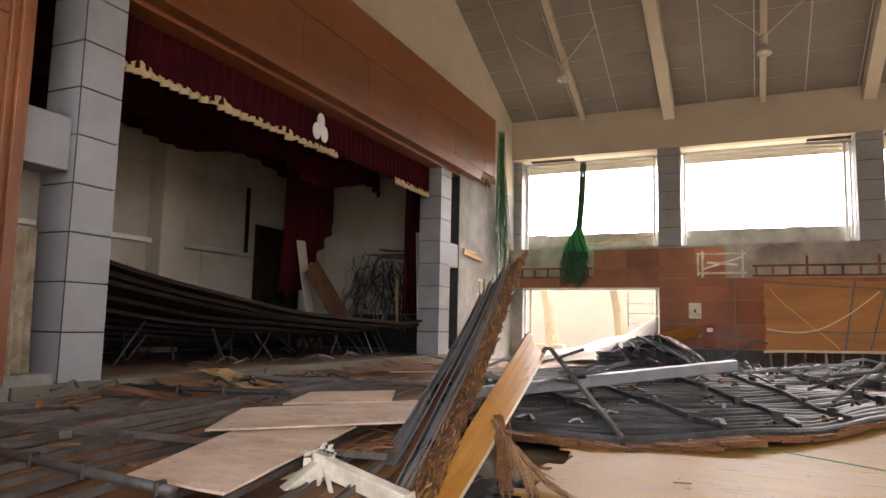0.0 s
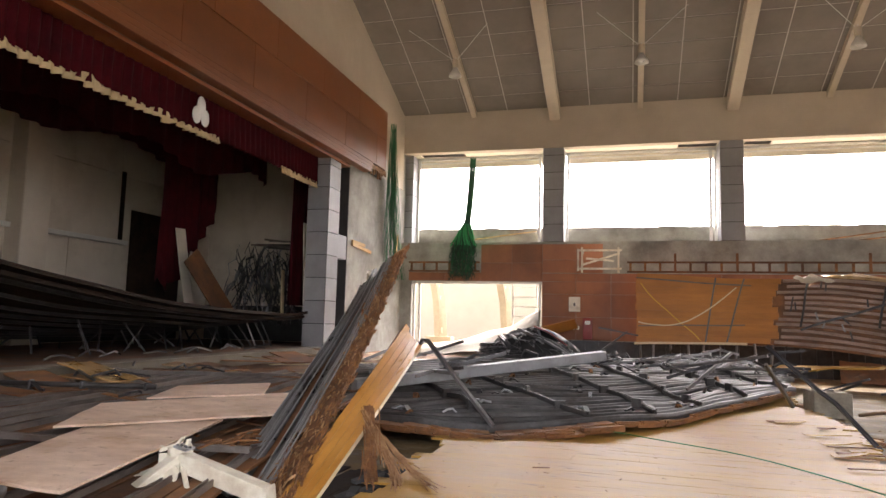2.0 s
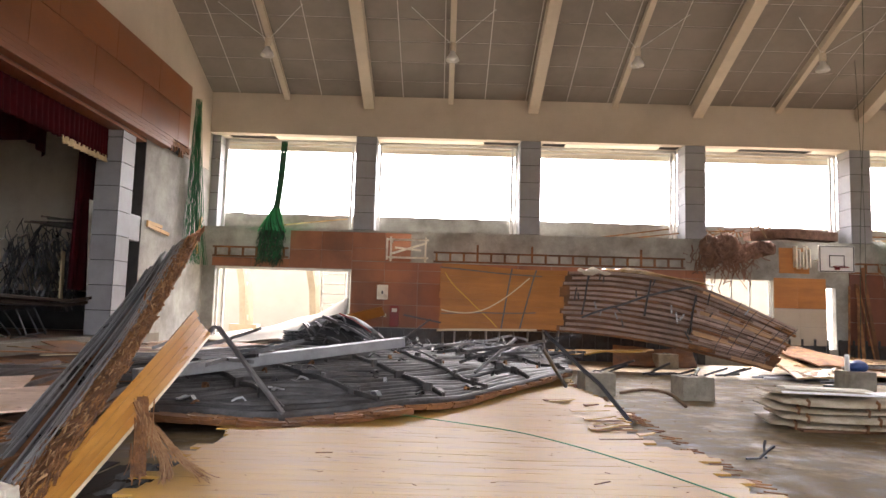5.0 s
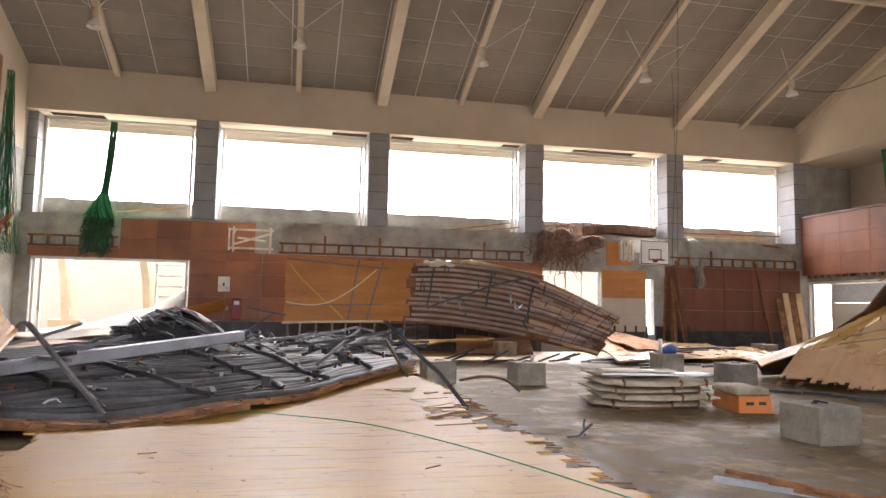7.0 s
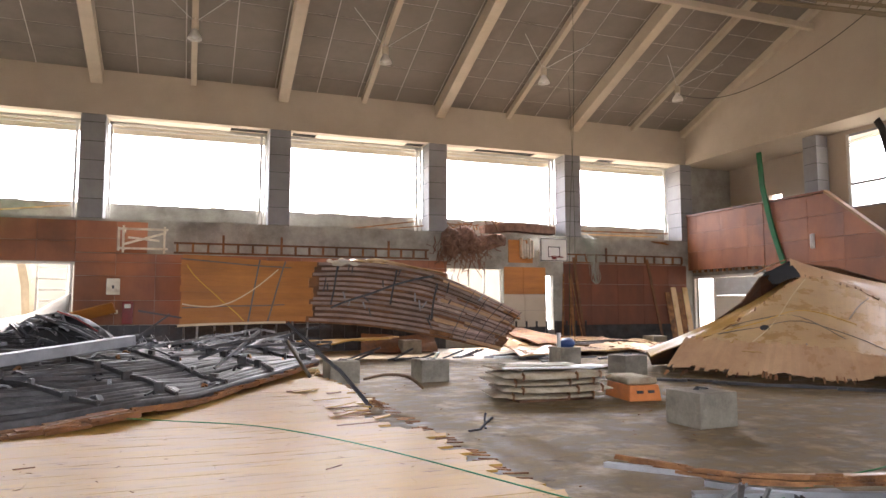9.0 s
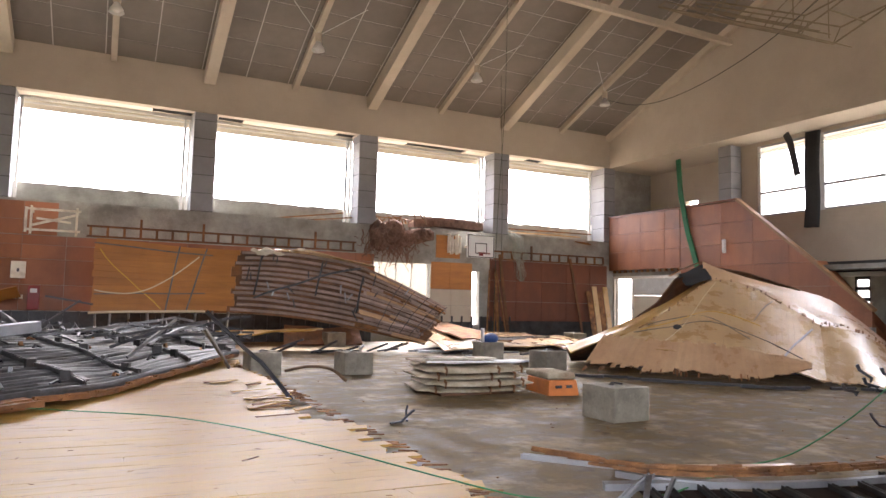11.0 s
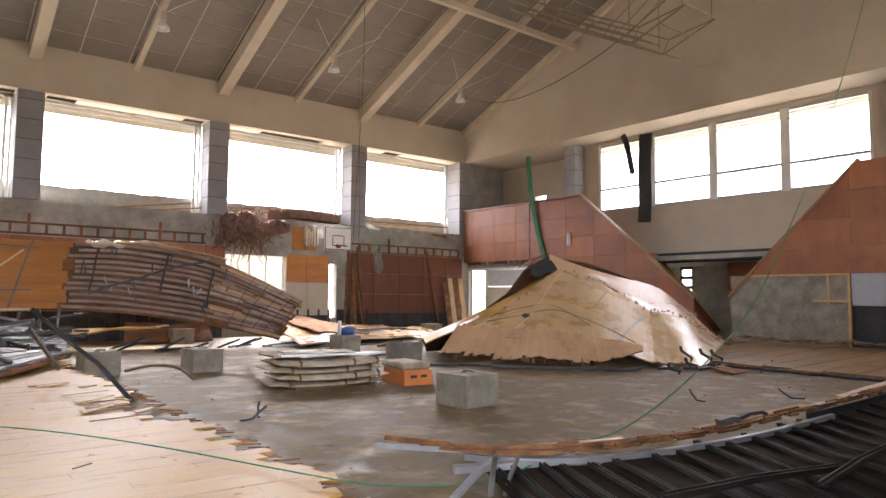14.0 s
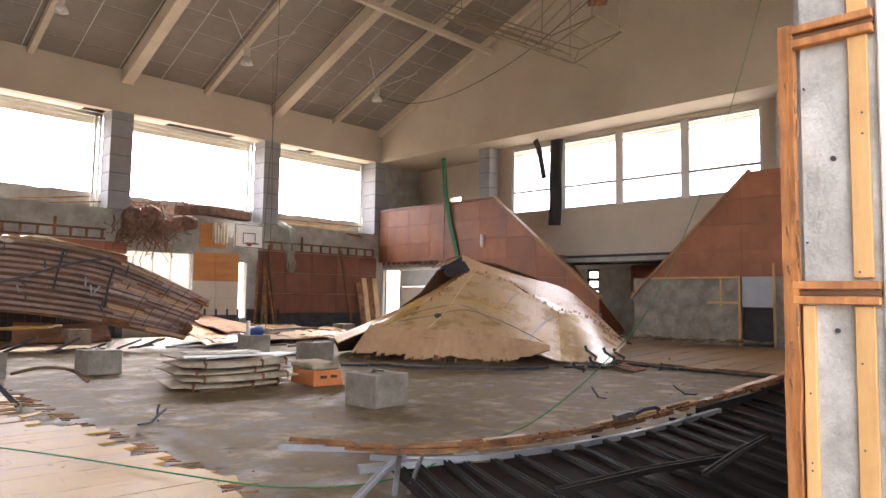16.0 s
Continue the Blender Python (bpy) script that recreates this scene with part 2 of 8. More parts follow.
BOXO = mat("orange_painted_wood", (0.55, 0.16, 0.03), (0.68, 0.22, 0.05), 0.5, stain=(0.35, 0.12, 0.04), stain_scale=3)
STAGEW = mat("stage_wall_board", (0.62, 0.55, 0.46), (0.74, 0.68, 0.58), 0.8, scale=0.8, fine=40, bump=0.05,
             stain=(0.40, 0.34, 0.27), stain_scale=0.5, stain_amount=0.45)
REDP = mat("red_enamel", (0.16, 0.008, 0.008), (0.26, 0.015, 0.012), 0.45)
WHITEB = mat("white_board", (0.74, 0.74, 0.72), (0.82, 0.82, 0.80), 0.4, stain=(0.6, 0.57, 0.5), stain_scale=3, stain_amount=0.4)
GREYD = mat("grey_door_paint", (0.34, 0.35, 0.36), (0.40, 0.41, 0.42), 0.5, stain=(0.28, 0.27, 0.25), stain_scale=1.5)
STRUT = mat("beige_steel_strut", (0.20, 0.155, 0.095), (0.30, 0.24, 0.16), 0.7, scale=2)
WETSILT = mat("damp_silt", (0.13, 0.11, 0.08), (0.20, 0.175, 0.135), 0.8, scale=1.5, fine=18, bump=0.3,
              stain=(0.10, 0.08, 0.06), stain_scale=1.2, stain_amount=0.5)
SILT = mat("pale_dry_silt", (0.27, 0.235, 0.18), (0.38, 0.34, 0.27), 0.9, scale=0.5, fine=18, bump=0.2,
           stain=(0.34, 0.29, 0.22), stain_scale=0.2, stain_amount=0.4)
OUTW = mat("pale_outside_wall", (0.27, 0.24, 0.185), (0.33, 0.30, 0.235), 0.8, scale=0.5, fine=20)
RAGS = mat("matted_debris", (0.10, 0.05, 0.035), (0.27, 0.155, 0.11), 0.95, scale=5, fine=40, bump=0.5, vary=0.2)
ROOTW = mat("weathered_branch", (0.14, 0.085, 0.045), (0.26, 0.17, 0.10), 0.85, scale=6, fine=50, bump=0.3)
BLUE = mat("faded_blue_plastic", (0.03, 0.07, 0.22), (0.05, 0.11, 0.30), 0.5)
GLASS = mat("milky_pane", (0.5, 0.52, 0.5), (0.6, 0.62, 0.6), 0.2)


# ---- building helpers ----
def box(bm, x0, x1, y0, y1, z0, z1):
    v = [bm.verts.new((x, y, z)) for z in (z0, z1) for y in (y0, y1) for x in (x0, x1)]
    for f in ((0, 2, 3, 1), (4, 5, 7, 6), (0, 1, 5, 4), (2, 6, 7, 3), (0, 4, 6, 2), (1, 3, 7, 5)):
        bm.faces.new([v[i] for i in f])


def frame_of(d, up=(0, 0, 1)):
    d = Vector(d).normalized()
    s = d.cross(Vector(up))
    if s.length < 1e-4:
        s = d.cross(Vector((0, 1, 0)))
    s.normalize()
    return d, s, s.cross(d)


def sweep(bm, pts, profile, up=(0, 0, 1), closed=True, twist=0.0):
    """A profile of (side, up) pairs carried along points."""
    pts = [Vector(p) for p in pts]
    rings = []
    for i, p in enumerate(pts):
        a, b = pts[max(i - 1, 0)], pts[min(i + 1, len(pts) - 1)]
        d, s, u = frame_of(b - a, up)
        if twist:
            c, e = math.cos(twist), math.sin(twist)
            s, u = s * c + u * e, u * c - s * e
        rings.append([bm.verts.new(p + s * q[0] + u * q[1]) for q in profile])
    n = len(profile)
    for r0, r1 in zip(rings, rings[1:]):
        for k in range(n if closed else n - 1):
            bm.faces.new((r0[k], r0[(k + 1) % n], r1[(k + 1) % n], r1[k]))
    if closed and n > 2:
        bm.faces.new(rings[0][::-1])
        bm.faces.new(rings[-1])


def rect(w, h):
    return [(-w / 2, -h / 2), (w / 2, -h / 2), (w / 2, h / 2), (-w / 2, h / 2)]


def chan(w, h, t=0.012):
    """A channel, open upwards."""
    return [(-w / 2, 0), (w / 2, 0), (w / 2, h), (w / 2 - t, h), (w / 2 - t, t), (-w / 2 + t, t), (-w / 2 + t, h), (-w / 2, h)]


def rib(w, h):
    """A rounded ridge."""
    return [(-w / 2, 0), (w / 2, 0), (w / 2, h * 0.55), (w * 0.3, h * 0.9), (0, h), (-w * 0.3, h * 0.9), (-w / 2, h * 0.55)]


def ring(r, n=8):
    return [(r * math.cos(2 * math.pi * k / n), r * math.sin(2 * math.pi * k / n)) for k in range(n)]


def beam(bm, p, q, w, h, up=(0, 0, 1), twist=0.0):
    sweep(bm, [p, q], rect(w, h), up, twist=twist)


def finish(bm, smooth=False):
    bmesh.ops.recalc_face_normals(bm, faces=bm.faces[:])
    me = bpy.data.meshes.new("mesh")
    bm.to_mesh(me)
    bm.free()
    if smooth:
        for p in me.polygons:
            p.use_smooth = True
    return me


def mesh_thing(name, bm, material, label, category="", group="", kind="", smooth=False):
    ob = new(name, finish(bm, smooth))
    ob.data.materials.append(material)
    return tagged(ob, label, category, group, kind)


def thing(name, at, label, category, group="", kind=""):
    ob = new(name)
    ob.location = at
    ob.empty_display_size = 0.2
    return tagged(ob, label, category, group, kind)


def origin(ob):
    o = Vector((0, 0, 0))
    while ob:
        o += ob.location
        ob = ob.parent
    return o


def part(name, bm, material, parent, label="", smooth=False, kind=""):
    """One mesh under a thing or part; its points are given in the world."""
    ob = new(name, finish(bm, smooth))
    ob.data.materials.append(material)
    ob.parent = parent
    ob.location = -origin(parent)
    return tagged(ob, label, kind=kind)


def bevel(bm, w, seg=1):
    bmesh.ops.bevel(bm, geom=bm.edges[:], offset=w, segments=seg, affect="EDGES", profile=0.5)


def wall(name, axis, at, thick, us, zs, hole, material, label, kind="structure"):
    """A wall across axis, from at to at + thick, made of the cells between us and zs where hole(u, z) is false."""
    bm = bmesh.new()
    nu, nz = len(us) - 1, len(zs) - 1
    solid = [[not hole((us[i] + us[i + 1]) / 2, (zs[j] + zs[j + 1]) / 2) for j in range(nz)] for i in range(nu)]
    cache = {}

    def vert(i, j, k):
        if (i, j, k) not in cache:
            w = at + thick * k
            cache[i, j, k] = bm.verts.new((w, us[i], zs[j]) if axis == "x" else (us[i], w, zs[j]))
        return cache[i, j, k]

    def full(i, j):
        return 0 <= i < nu and 0 <= j < nz and solid[i][j]
    for i in range(nu):
        for j in range(nz):
            if not solid[i][j]:
                continue
            for k in (0, 1):
                bm.faces.new((vert(i, j, k), vert(i + 1, j, k), vert(i + 1, j + 1, k), vert(i, j + 1, k)))
            for (a, b), (c, d), near in (((i, j), (i + 1, j), (i, j - 1)), ((i, j + 1), (i + 1, j + 1), (i, j + 1)),
                                         ((i, j), (i, j + 1), (i - 1, j)), ((i + 1, j), (i + 1, j + 1), (i + 1, j))):
                if not full(*near):
                    bm.faces.new((vert(a, b, 0), vert(c, d, 0), vert(c, d, 1), vert(a, b, 1)))
    return mesh_thing(name, bm, material, label, "wall", kind=kind)


def curve_at(pts, u):
    """A smooth line through points, u from 0 to 1."""
    n = len(pts) - 1
    i = min(int(u * n), n - 1)
    t = u * n - i
    p = [Vector(pts[max(0, min(n, i + k))]) for k in (-1, 0, 1, 2)]
    return 0.5 * (2 * p[1] + (p[2] - p[0]) * t + (2 * p[0] - 5 * p[1] + 4 * p[2] - p[3]) * t * t
                  + (3 * p[1] - p[0] - 3 * p[2] + p[3]) * t ** 3)


def lofted(a, b, wobble=0.0, seed=0.0):
    """A surface between two smooth lines, with some unevenness."""
    def at(u, v):
        p = curve_at(a, u).lerp(curve_at(b, u), v)
        if wobble:
            p.z += wobble * noise.noise(Vector((u * 5 + seed, v * 5, seed)))
        return p
    return at


def normal_of(fn, u, v, side=1):
    e = 0.004
    n = (fn(u + e, v) - fn(u - e, v)).cross(fn(u, v + e) - fn(u, v - e))
    n.normalize()
    return n * side if n.z >= 0 else n * -side


def patch(bm, fn, u0, u1, v0, v1, thick, nu=4, nv=1, lift=0.0, hint=None, skew=0.0):
    """A board that follows a surface; skew slants its far end."""
    top, low = [], []
    for i in range(nu + 1):
        a, b = [], []
        for j in range(nv + 1):
            v = v0 + (v1 - v0) * j / nv
            u = u0 + (u1 - u0) * i / nu + (skew * (j / nv - 0.5) if i == nu else 0)
            p, n = fn(u, v), normal_of(fn, u, v)
            if hint is not None and n.dot(hint) < 0:
                n = -n
            a.append(bm.verts.new(p + n * lift))
            b.append(bm.verts.new(p + n * (lift - thick)))
        top.append(a)
        low.append(b)
    for i in range(nu):
        for j in range(nv):
            bm.faces.new((top[i][j], top[i + 1][j], top[i + 1][j + 1], top[i][j + 1]))
            bm.faces.new((low[i][j], low[i][j + 1], low[i + 1][j + 1], low[i + 1][j]))
    for i in range(nu):
        for j in (0, nv):
            bm.faces.new((top[i][j], top[i + 1][j], low[i + 1][j], low[i][j]))
    for j in range(nv):
        for i in (0, nu):
            bm.faces.new((top[i][j], top[i][j + 1], low[i][j + 1], low[i][j]))


def boards(parent, name, fn, width_n, lengths, thick, material, rng, u_range=(0, 1), v_range=(0, 1), gap=0.0015,
           ragged0=0.0, ragged1=0.0, nu=4, swap=False, hint=None, lift=0.0):
    """Boards along u (or along v, with swap), each one a part; both ends of the sheet may be ragged."""
    v0, v1 = v_range
    for k in range(width_n):
        va, vb = v0 + (v1 - v0) * k / width_n + gap, v0 + (v1 - v0) * (k + 1) / width_n - gap
        start = u_range[0] + ragged0 * rng.random()
        end = u_range[1] - ragged1 * rng.random()
        cuts = [start]
        x = u_range[0] + lengths * (0.3 + 0.7 * rng.random())
        while x < end - 0.3 * lengths:
            if x > start + 0.1 * lengths:
                cuts.append(x)
            x += lengths
        cuts.append(end)
        for a, b in zip(cuts, cuts[1:]):
            bm = bmesh.new()
            g = (lambda u, v: fn(v, u)) if swap else fn
            patch(bm, g, a + gap, b - gap, va, vb, thick, nu, hint=hint, lift=lift,
                  skew=rng.uniform(-1, 1) * 0.4 * ragged1 if b == cuts[-1] else 0)
            part(name, bm, material, parent)


def joist(parent, name, fn, u0, u1, v0, v1, w, h, material, n=8, lift=0.0, up=None, bend=0.0, rng=None, solid=False, label="", ridge=False):
    """A steel channel laid along a surface from (u0, v0) to (u1, v1)."""
    pts = []
    ph = rng.random() * 9 if rng else 0
    for i in range(n + 1):
        u, v = u0 + (u1 - u0) * i / n, v0 + (v1 - v0) * i / n
        nn = normal_of(fn, min(max(u, 0.005), 0.995), v)
        if up is not None and nn.dot(Vector(up)) < 0:
            nn = -nn
        p = fn(u, v) + nn * lift
        if bend:
            p += Vector((noise.noise(Vector((i * 0.35, ph, 0))), noise.noise(Vector((i * 0.35, ph, 5))),
                         0.5 * abs(noise.noise(Vector((i * 0.35, ph, 9)))))) * bend
        pts.append(p)
    d = nn if up is None else Vector(up)
    bm = bmesh.new()
    sweep(bm, pts, rect(w, h) if solid else rib(w, h) if ridge else chan(w, h), d)
    return part(name, bm, material, parent, label)


def cord(name, pts, r, material, label, category="rope", n=24, sides=6):
    bm = bmesh.new()
    sweep(bm, [curve_at(pts, i / n) for i in range(n + 1)], ring(r, sides), up=(0.13, 0.2, 1))
    return mesh_thing(name, bm, material, label, category, smooth=True)


# ---- the hall: ground, slab, walls, roof ----
XL, XR, YN, YF = -5.6, 21.5, 0.4, 22.0      # stage wall, end wall, near wall, far wall
EAVE, BEAM, LEDGE, RIDGE_Y, SLOPE = 8.62, 7.25, 4.1, 11.2, 0.40
BAYS = [-0.35 + 5.5 * k for k in range(-1, 5)]

bm = bmesh.new()
box(bm, -300, 320, -300, 320, -0.5, -0.15)
mesh_thing("ground", bm, SILT, "pale silt-covered ground around the hall", "ground", kind="structure")
bm = bmesh.new()
box(bm, -13, 28, 0.0, 23.4, -0.148, 0.0)
mesh_thing("floor", bm, SLAB, "damp bare concrete slab with pale drying marks", "floor", kind="structure")


def far_hole(u, z):
    return (-5.2 < u < -0.7 and 0.45 < z < 2.78) or (11.0 < u < 13.2 and 0.5 < z < 2.8) or (14.95 < u < 15.26 and 0.6 < z < 2.6) or (u > 22.05 and z < 2.6)


wall("wall_north", "y", YF + 0.05, 0.25, [-13, -5.2, -0.7, 11.0, 13.2, 14.95, 15.26, 22.05, 27], [0, 0.45, 0.5, 0.6, 2.6, 2.78, 2.8, LEDGE],
     far_hole, CONC, "stripped concrete wall with torn-open doorways")
bm = bmesh.new()
box(bm, -5.6, 21.6, YF + 0.30, 23.35, LEDGE - 0.16, LEDGE - 0.01)
mesh_thing("window_ledge", bm, CONC, "deep concrete ledge below the broken windows", "ledge", kind="structure")
bm = bmesh.new()
for i in range(60):                       # broken top edge of the parapet
    x0, x1 = -5.55 + 27.1 * i / 60, -5.55 + 27.1 * (i + 1) / 60
    box(bm, x0, x1, 23.08, 23.30, LEDGE - 0.008, LEDGE + 0.6 + 0.05 * noise.noise(Vector((i * 0.6, 0, 0))))
bmesh.ops.remove_doubles(bm, verts=bm.verts[:], dist=0.0005)
mesh_thing("parapet", bm, CONC, "low concrete parapet with a crumbled top edge", "parapet", kind="structure")
bm = bmesh.new()
box(bm, XL - 0.1, XR + 0.1, YF - 0.02, YF + 0.3, BEAM, EAVE + 0.5)
box(bm, XL - 0.1, XR + 0.1, YF + 0.302, 23.5, BEAM + 0.16, EAVE + 0.5)
mesh_thing("eave_beam", bm, BEIGE, "broad beige plastered beam above the windows", "beam", kind="structure")
# soffit with torn-out strips that show dark laths
bm = bmesh.new()
torn = [(-5.1, -3.5), (3.6, 4.8), (5.6, 6.4), (9.6, 10.3), (12.3, 14.8), (17.6, 18.4)]
cuts = [XL] + [c for t in torn for c in t] + [XR]
for a, b in zip(cuts[::2], cuts[1::2]):
    box(bm, a, b, YF + 0.302, 23.3, BEAM + 0.01, BEAM + 0.05)
for a, b in torn:
    box(bm, a, b, 22.9, 23.3, BEAM + 0.01, BEAM + 0.05)
mesh_thing("window_soffit", bm, SOFFIT, "pale soffit boards above the windows, partly torn out", "soffit", kind="structure")
bm = bmesh.new()
for a, b in torn:
    for j in range(6):
        beam(bm, (a, 22.33 + 0.1 * j, BEAM + 0.07), (b, 22.35 + 0.1 * j, BEAM + 0.06), 0.025, 0.03)
    box(bm, a, b, YF + 0.302, 22.9, BEAM + 0.12, BEAM + 0.15)
mesh_thing("soffit_laths", bm, DARKST, "dark metal laths bared in the torn soffit", "laths", kind="structure")


def pillar(name, x0, x1, y0, y1, z0, z1, pitch, label, group, start=0.0):
    """A pillar clad in grey blocks with recessed joints."""
    t = thing(name, ((x0 + x1) / 2, (y0 + y1) / 2, z0), label, "pillar", group, "structure")
    bm = bmesh.new()
    box(bm, x0 + 0.02, x1 - 0.02, y0 + 0.02, y1 - 0.02, z0, z1)
    part("core", bm, JOINT, t)
    z = z0 - start
    while z < z1 - 0.01:
        bm = bmesh.new()
        box(bm, x0, x1, y0, y1, max(z, z0) + 0.009, min(z + pitch, z1) - 0.009)
        bevel(bm, 0.006)
        part("cladding_block", bm, TILE, t)
        z += pitch
    return t


for i, x in enumerate(BAYS):
    if 0 < i < 5:
        pillar("pillar", x - 0.345, x + 0.345, YF + 0.0, 22.75, LEDGE, BEAM, 0.58, "grey block-clad pillar between broken windows", "pillars of the far wall")
pillar("pillar", XR - 0.28, XR + 0.3, 22.0, 23.1, LEDGE, BEAM, 0.58, "grey block-clad corner pillar beside the last window", "pillars of the far wall")
pillar("pillar", XL - 0.2, XL + 0.28, 22.3, 23.1, LEDGE, BEAM, 0.58, "grey block-clad corner pillar beside the first window", "pillars of the far wall")


def window_frame(n, xa, xb, y, z0, z1, mull=()):
    t = thing(f"window_{n}", ((xa + xb) / 2, y, z0), "glassless aluminium window frame, bent and open to the sky", "window", "broken windows", "structure")
    for x in (xa + 0.05, xb - 0.05, *mull):
        bm = bmesh.new()
        beam(bm, (x, y, z0), (x + 0.02, y, z1), 0.08, 0.10, up=(0, 1, 0))
        part("window_post", bm, ALU, t)
    bm = bmesh.new()
    beam(bm, (xa, y, z1 - 0.04), (xb, y, z1 - 0.05), 0.10, 0.08)
    part("window_head", bm, ALU, t)
    bm = bmesh.new()
    beam(bm, (xa, y + 0.07, z1 - 0.17), (xb, y + 0.06, z1 - 0.16), 0.04, 0.05)
    part("head_track", bm, ALU, t)
    bm = bmesh.new()
    beam(bm, (xa, y + 0.03, z0 + 0.02), (xb, y + 0.03, z0 + 0.02), 0.12, 0.03)
    part("window_sill", bm, ALU, t)
    return t


for k in range(5):
    a, b = BAYS[k] + 0.345, BAYS[k + 1] - 0.345
    bm = bmesh.new()
    box(bm, a, b, 23.12, 23.2, BEAM - 0.30, BEAM + 0.008)
    mesh_thing("window_header", bm, SOFFIT, "pale header board above a broken window", "header", kind="structure")
    window_frame(k + 1, a, b, 22.86, LEDGE, BEAM, mull=(a + 0.22, b - 0.22) if k == 0 else (b - 0.2,))

# roof: panels with pale joint strips, one mesh each
for side in (0, 1):
    def roof_pt(x, s, d):
        """s metres of plan from the eave; d metres off the surface."""
        y = YF + 0.1 - s if side == 0 else 2 * RIDGE_Y - YF - 0.1 + s
        return (x, y, EAVE + SLOPE * s - 0.04 + d)
    bm = bmesh.new()
    xs = [BAYS[0] - 0.2 + 1.375 * k for k in range(22)]
    run = YF + 0.1 - RIDGE_Y
    nrow = 13
    for i in range(21):
        for j in range(nrow):
            xa, xb = xs[i] + 0.014, xs[i + 1] - 0.014
            sa, sb = run * j / nrow + 0.013, run * (j + 1) / nrow - 0.013
            q = [bm.verts.new(roof_pt(x, s, d)) for d in (0, 0.03) for x, s in ((xa, sa), (xb, sa), (xb, sb), (xa, sb))]
            for f in ((0, 1, 2, 3), (4, 7, 6, 5), (0, 4, 5, 1), (1, 5, 6, 2), (2, 6, 7, 3), (3, 7, 4, 0)):
                bm.faces.new([q[c] for c in f])
    mesh_thing("ceiling", bm, CEIL, "brown-grey acoustic ceiling panels on the roof slope", "ceiling", kind="structure")
    bm = bmesh.new()
    q = [bm.verts.new(roof_pt(x, s, d)) for d in (0.012, 0.25) for x, s in ((XL - 1, -1.5), (XR + 1, -1.5), (XR + 1, run + 0.02), (XL - 1, run + 0.02))]
    for f in ((0, 1, 2, 3), (4, 7, 6, 5), (0, 4, 5, 1), (1, 5, 6, 2), (2, 6, 7, 3), (3, 7, 4, 0)):
        bm.faces.new([q[c] for c in f])
    mesh_thing("roof", bm, CEILJ, "pale roof deck seen as strips between ceiling panels", "roof", kind="structure")


def under_roof(y, d):
    s = YF + 0.1 - y if y >= RIDGE_Y else y - (2 * RIDGE_Y - YF - 0.1)
    return EAVE + SLOPE * s - 0.05 - d


def rafter(x, w, h, name, label, group):
    bm = bmesh.new()
    for y in (YF, 2 * RIDGE_Y - YF):
        sweep(bm, [(x, y, under_roof(y, h / 2)), (x, RIDGE_Y, under_roof(RIDGE_Y, h / 2))], rect(w, h))
    mesh_thing(name, bm, RAFT, label, "rafter", group, "structure")


for x in BAYS[1:5]:
    rafter(x + 0.05, 0.34, 0.46, "main_rafter", "deep cream-painted main rafter under the roof", "main rafters")
rafter(XR - 0.12, 0.2, 0.24, "main_rafter", "cream-painted end rafter against the gable wall", "main rafters")
for x in BAYS[:5]:
    rafter(x + 2.78, 0.17, 0.20, "light_rafter", "slim cream-painted rafter carrying a hanging lamp", "light rafters")
for y in (15.7, 2 * RIDGE_Y - 15.7):
    bm = bmesh.new()
    beam(bm, (XL, y, under_roof(y, 0.52)), (XR, y, under_roof(y, 0.52)), 0.16, 0.2)
    mesh_thing("purlin", bm, RAFT, "cream-painted purlin under the rafters", "purlin", kind="structure")

# hanging bell lamps
def bell_lamp(x, y, z):
    t = thing("hanging_lamp", (x, y, z + 0.55), "dusty metal bell lamp hanging from a rafter", "lamp", "hanging lamps")
    bm = bmesh.new()
    beam(bm, (x, y, z + 0.2), (x, y, under_roof(y, 0.2)), 0.03, 0.03)
    part("rod", bm, ALU, t)
    bm = bmesh.new()
    sweep(bm, [(x, y, z + 0.2), (x, y, z + 0.45)], ring(0.1, 12))
    part("ballast_case", bm, RAFT, t)
    bm = bmesh.new()
    prof = [(0.20, -0.08), (0.17, 0.02), (0.10, 0.12), (0.07, 0.2), (0.06, 0.2), (0.09, 0.11), (0.16, 0.02), (0.19, -0.08)]
    for a in range(16):
        w = 2 * math.pi * a / 16
        v = [bm.verts.new((x + r * math.cos(w), y + r * math.sin(w), z + h)) for r, h in prof]
        if a:
            for k in range(len(prof)):
                bm.faces.new((last[k], v[k], v[(k + 1) % len(prof)], last[(k + 1) % len(prof)]))
        else:
            first = v
        last = v
    for k in range(len(prof)):
        bm.faces.new((last[k], first[k], first[(k + 1) % len(prof)], last[(k + 1) % len(prof)]))
    part("shade", bm, ALU, t, smooth=True)
    bm = bmesh.new()
    bmesh.ops.create_uvsphere(bm, u_segments=10, v_segments=8, radius=0.1, matrix=Matrix.Translation((x, y, z + 0.02)))
    part("bulb", bm, WHITEB, t, "unlit milky bulb", smooth=True)
    for s in (-1, 1):
        bm = bmesh.new()
        beam(bm, (x, y, z + 0.4), (x + 1.2 * s, y - 1.0, under_roof(y - 1.0, 0.05)), 0.012, 0.012)
        part("stay_wire", bm, ALU, t)
    return t


for k in range(5):
    bell_lamp(BAYS[k] + 2.78, 19.25, 8.98)

# ---- stage wall with proscenium ----
def stage_hole(u, z):
    return (5.75 < u < 15.95 and 0.68 < z < 5.9) or (16.5 < u < 17.35 and 0.8 < z < 5.9) or (4.6 < u < 5.3 and 0.8 < z < 5.9) or (18.9 < u < 19.45 and 1.95 < z < 2.9)


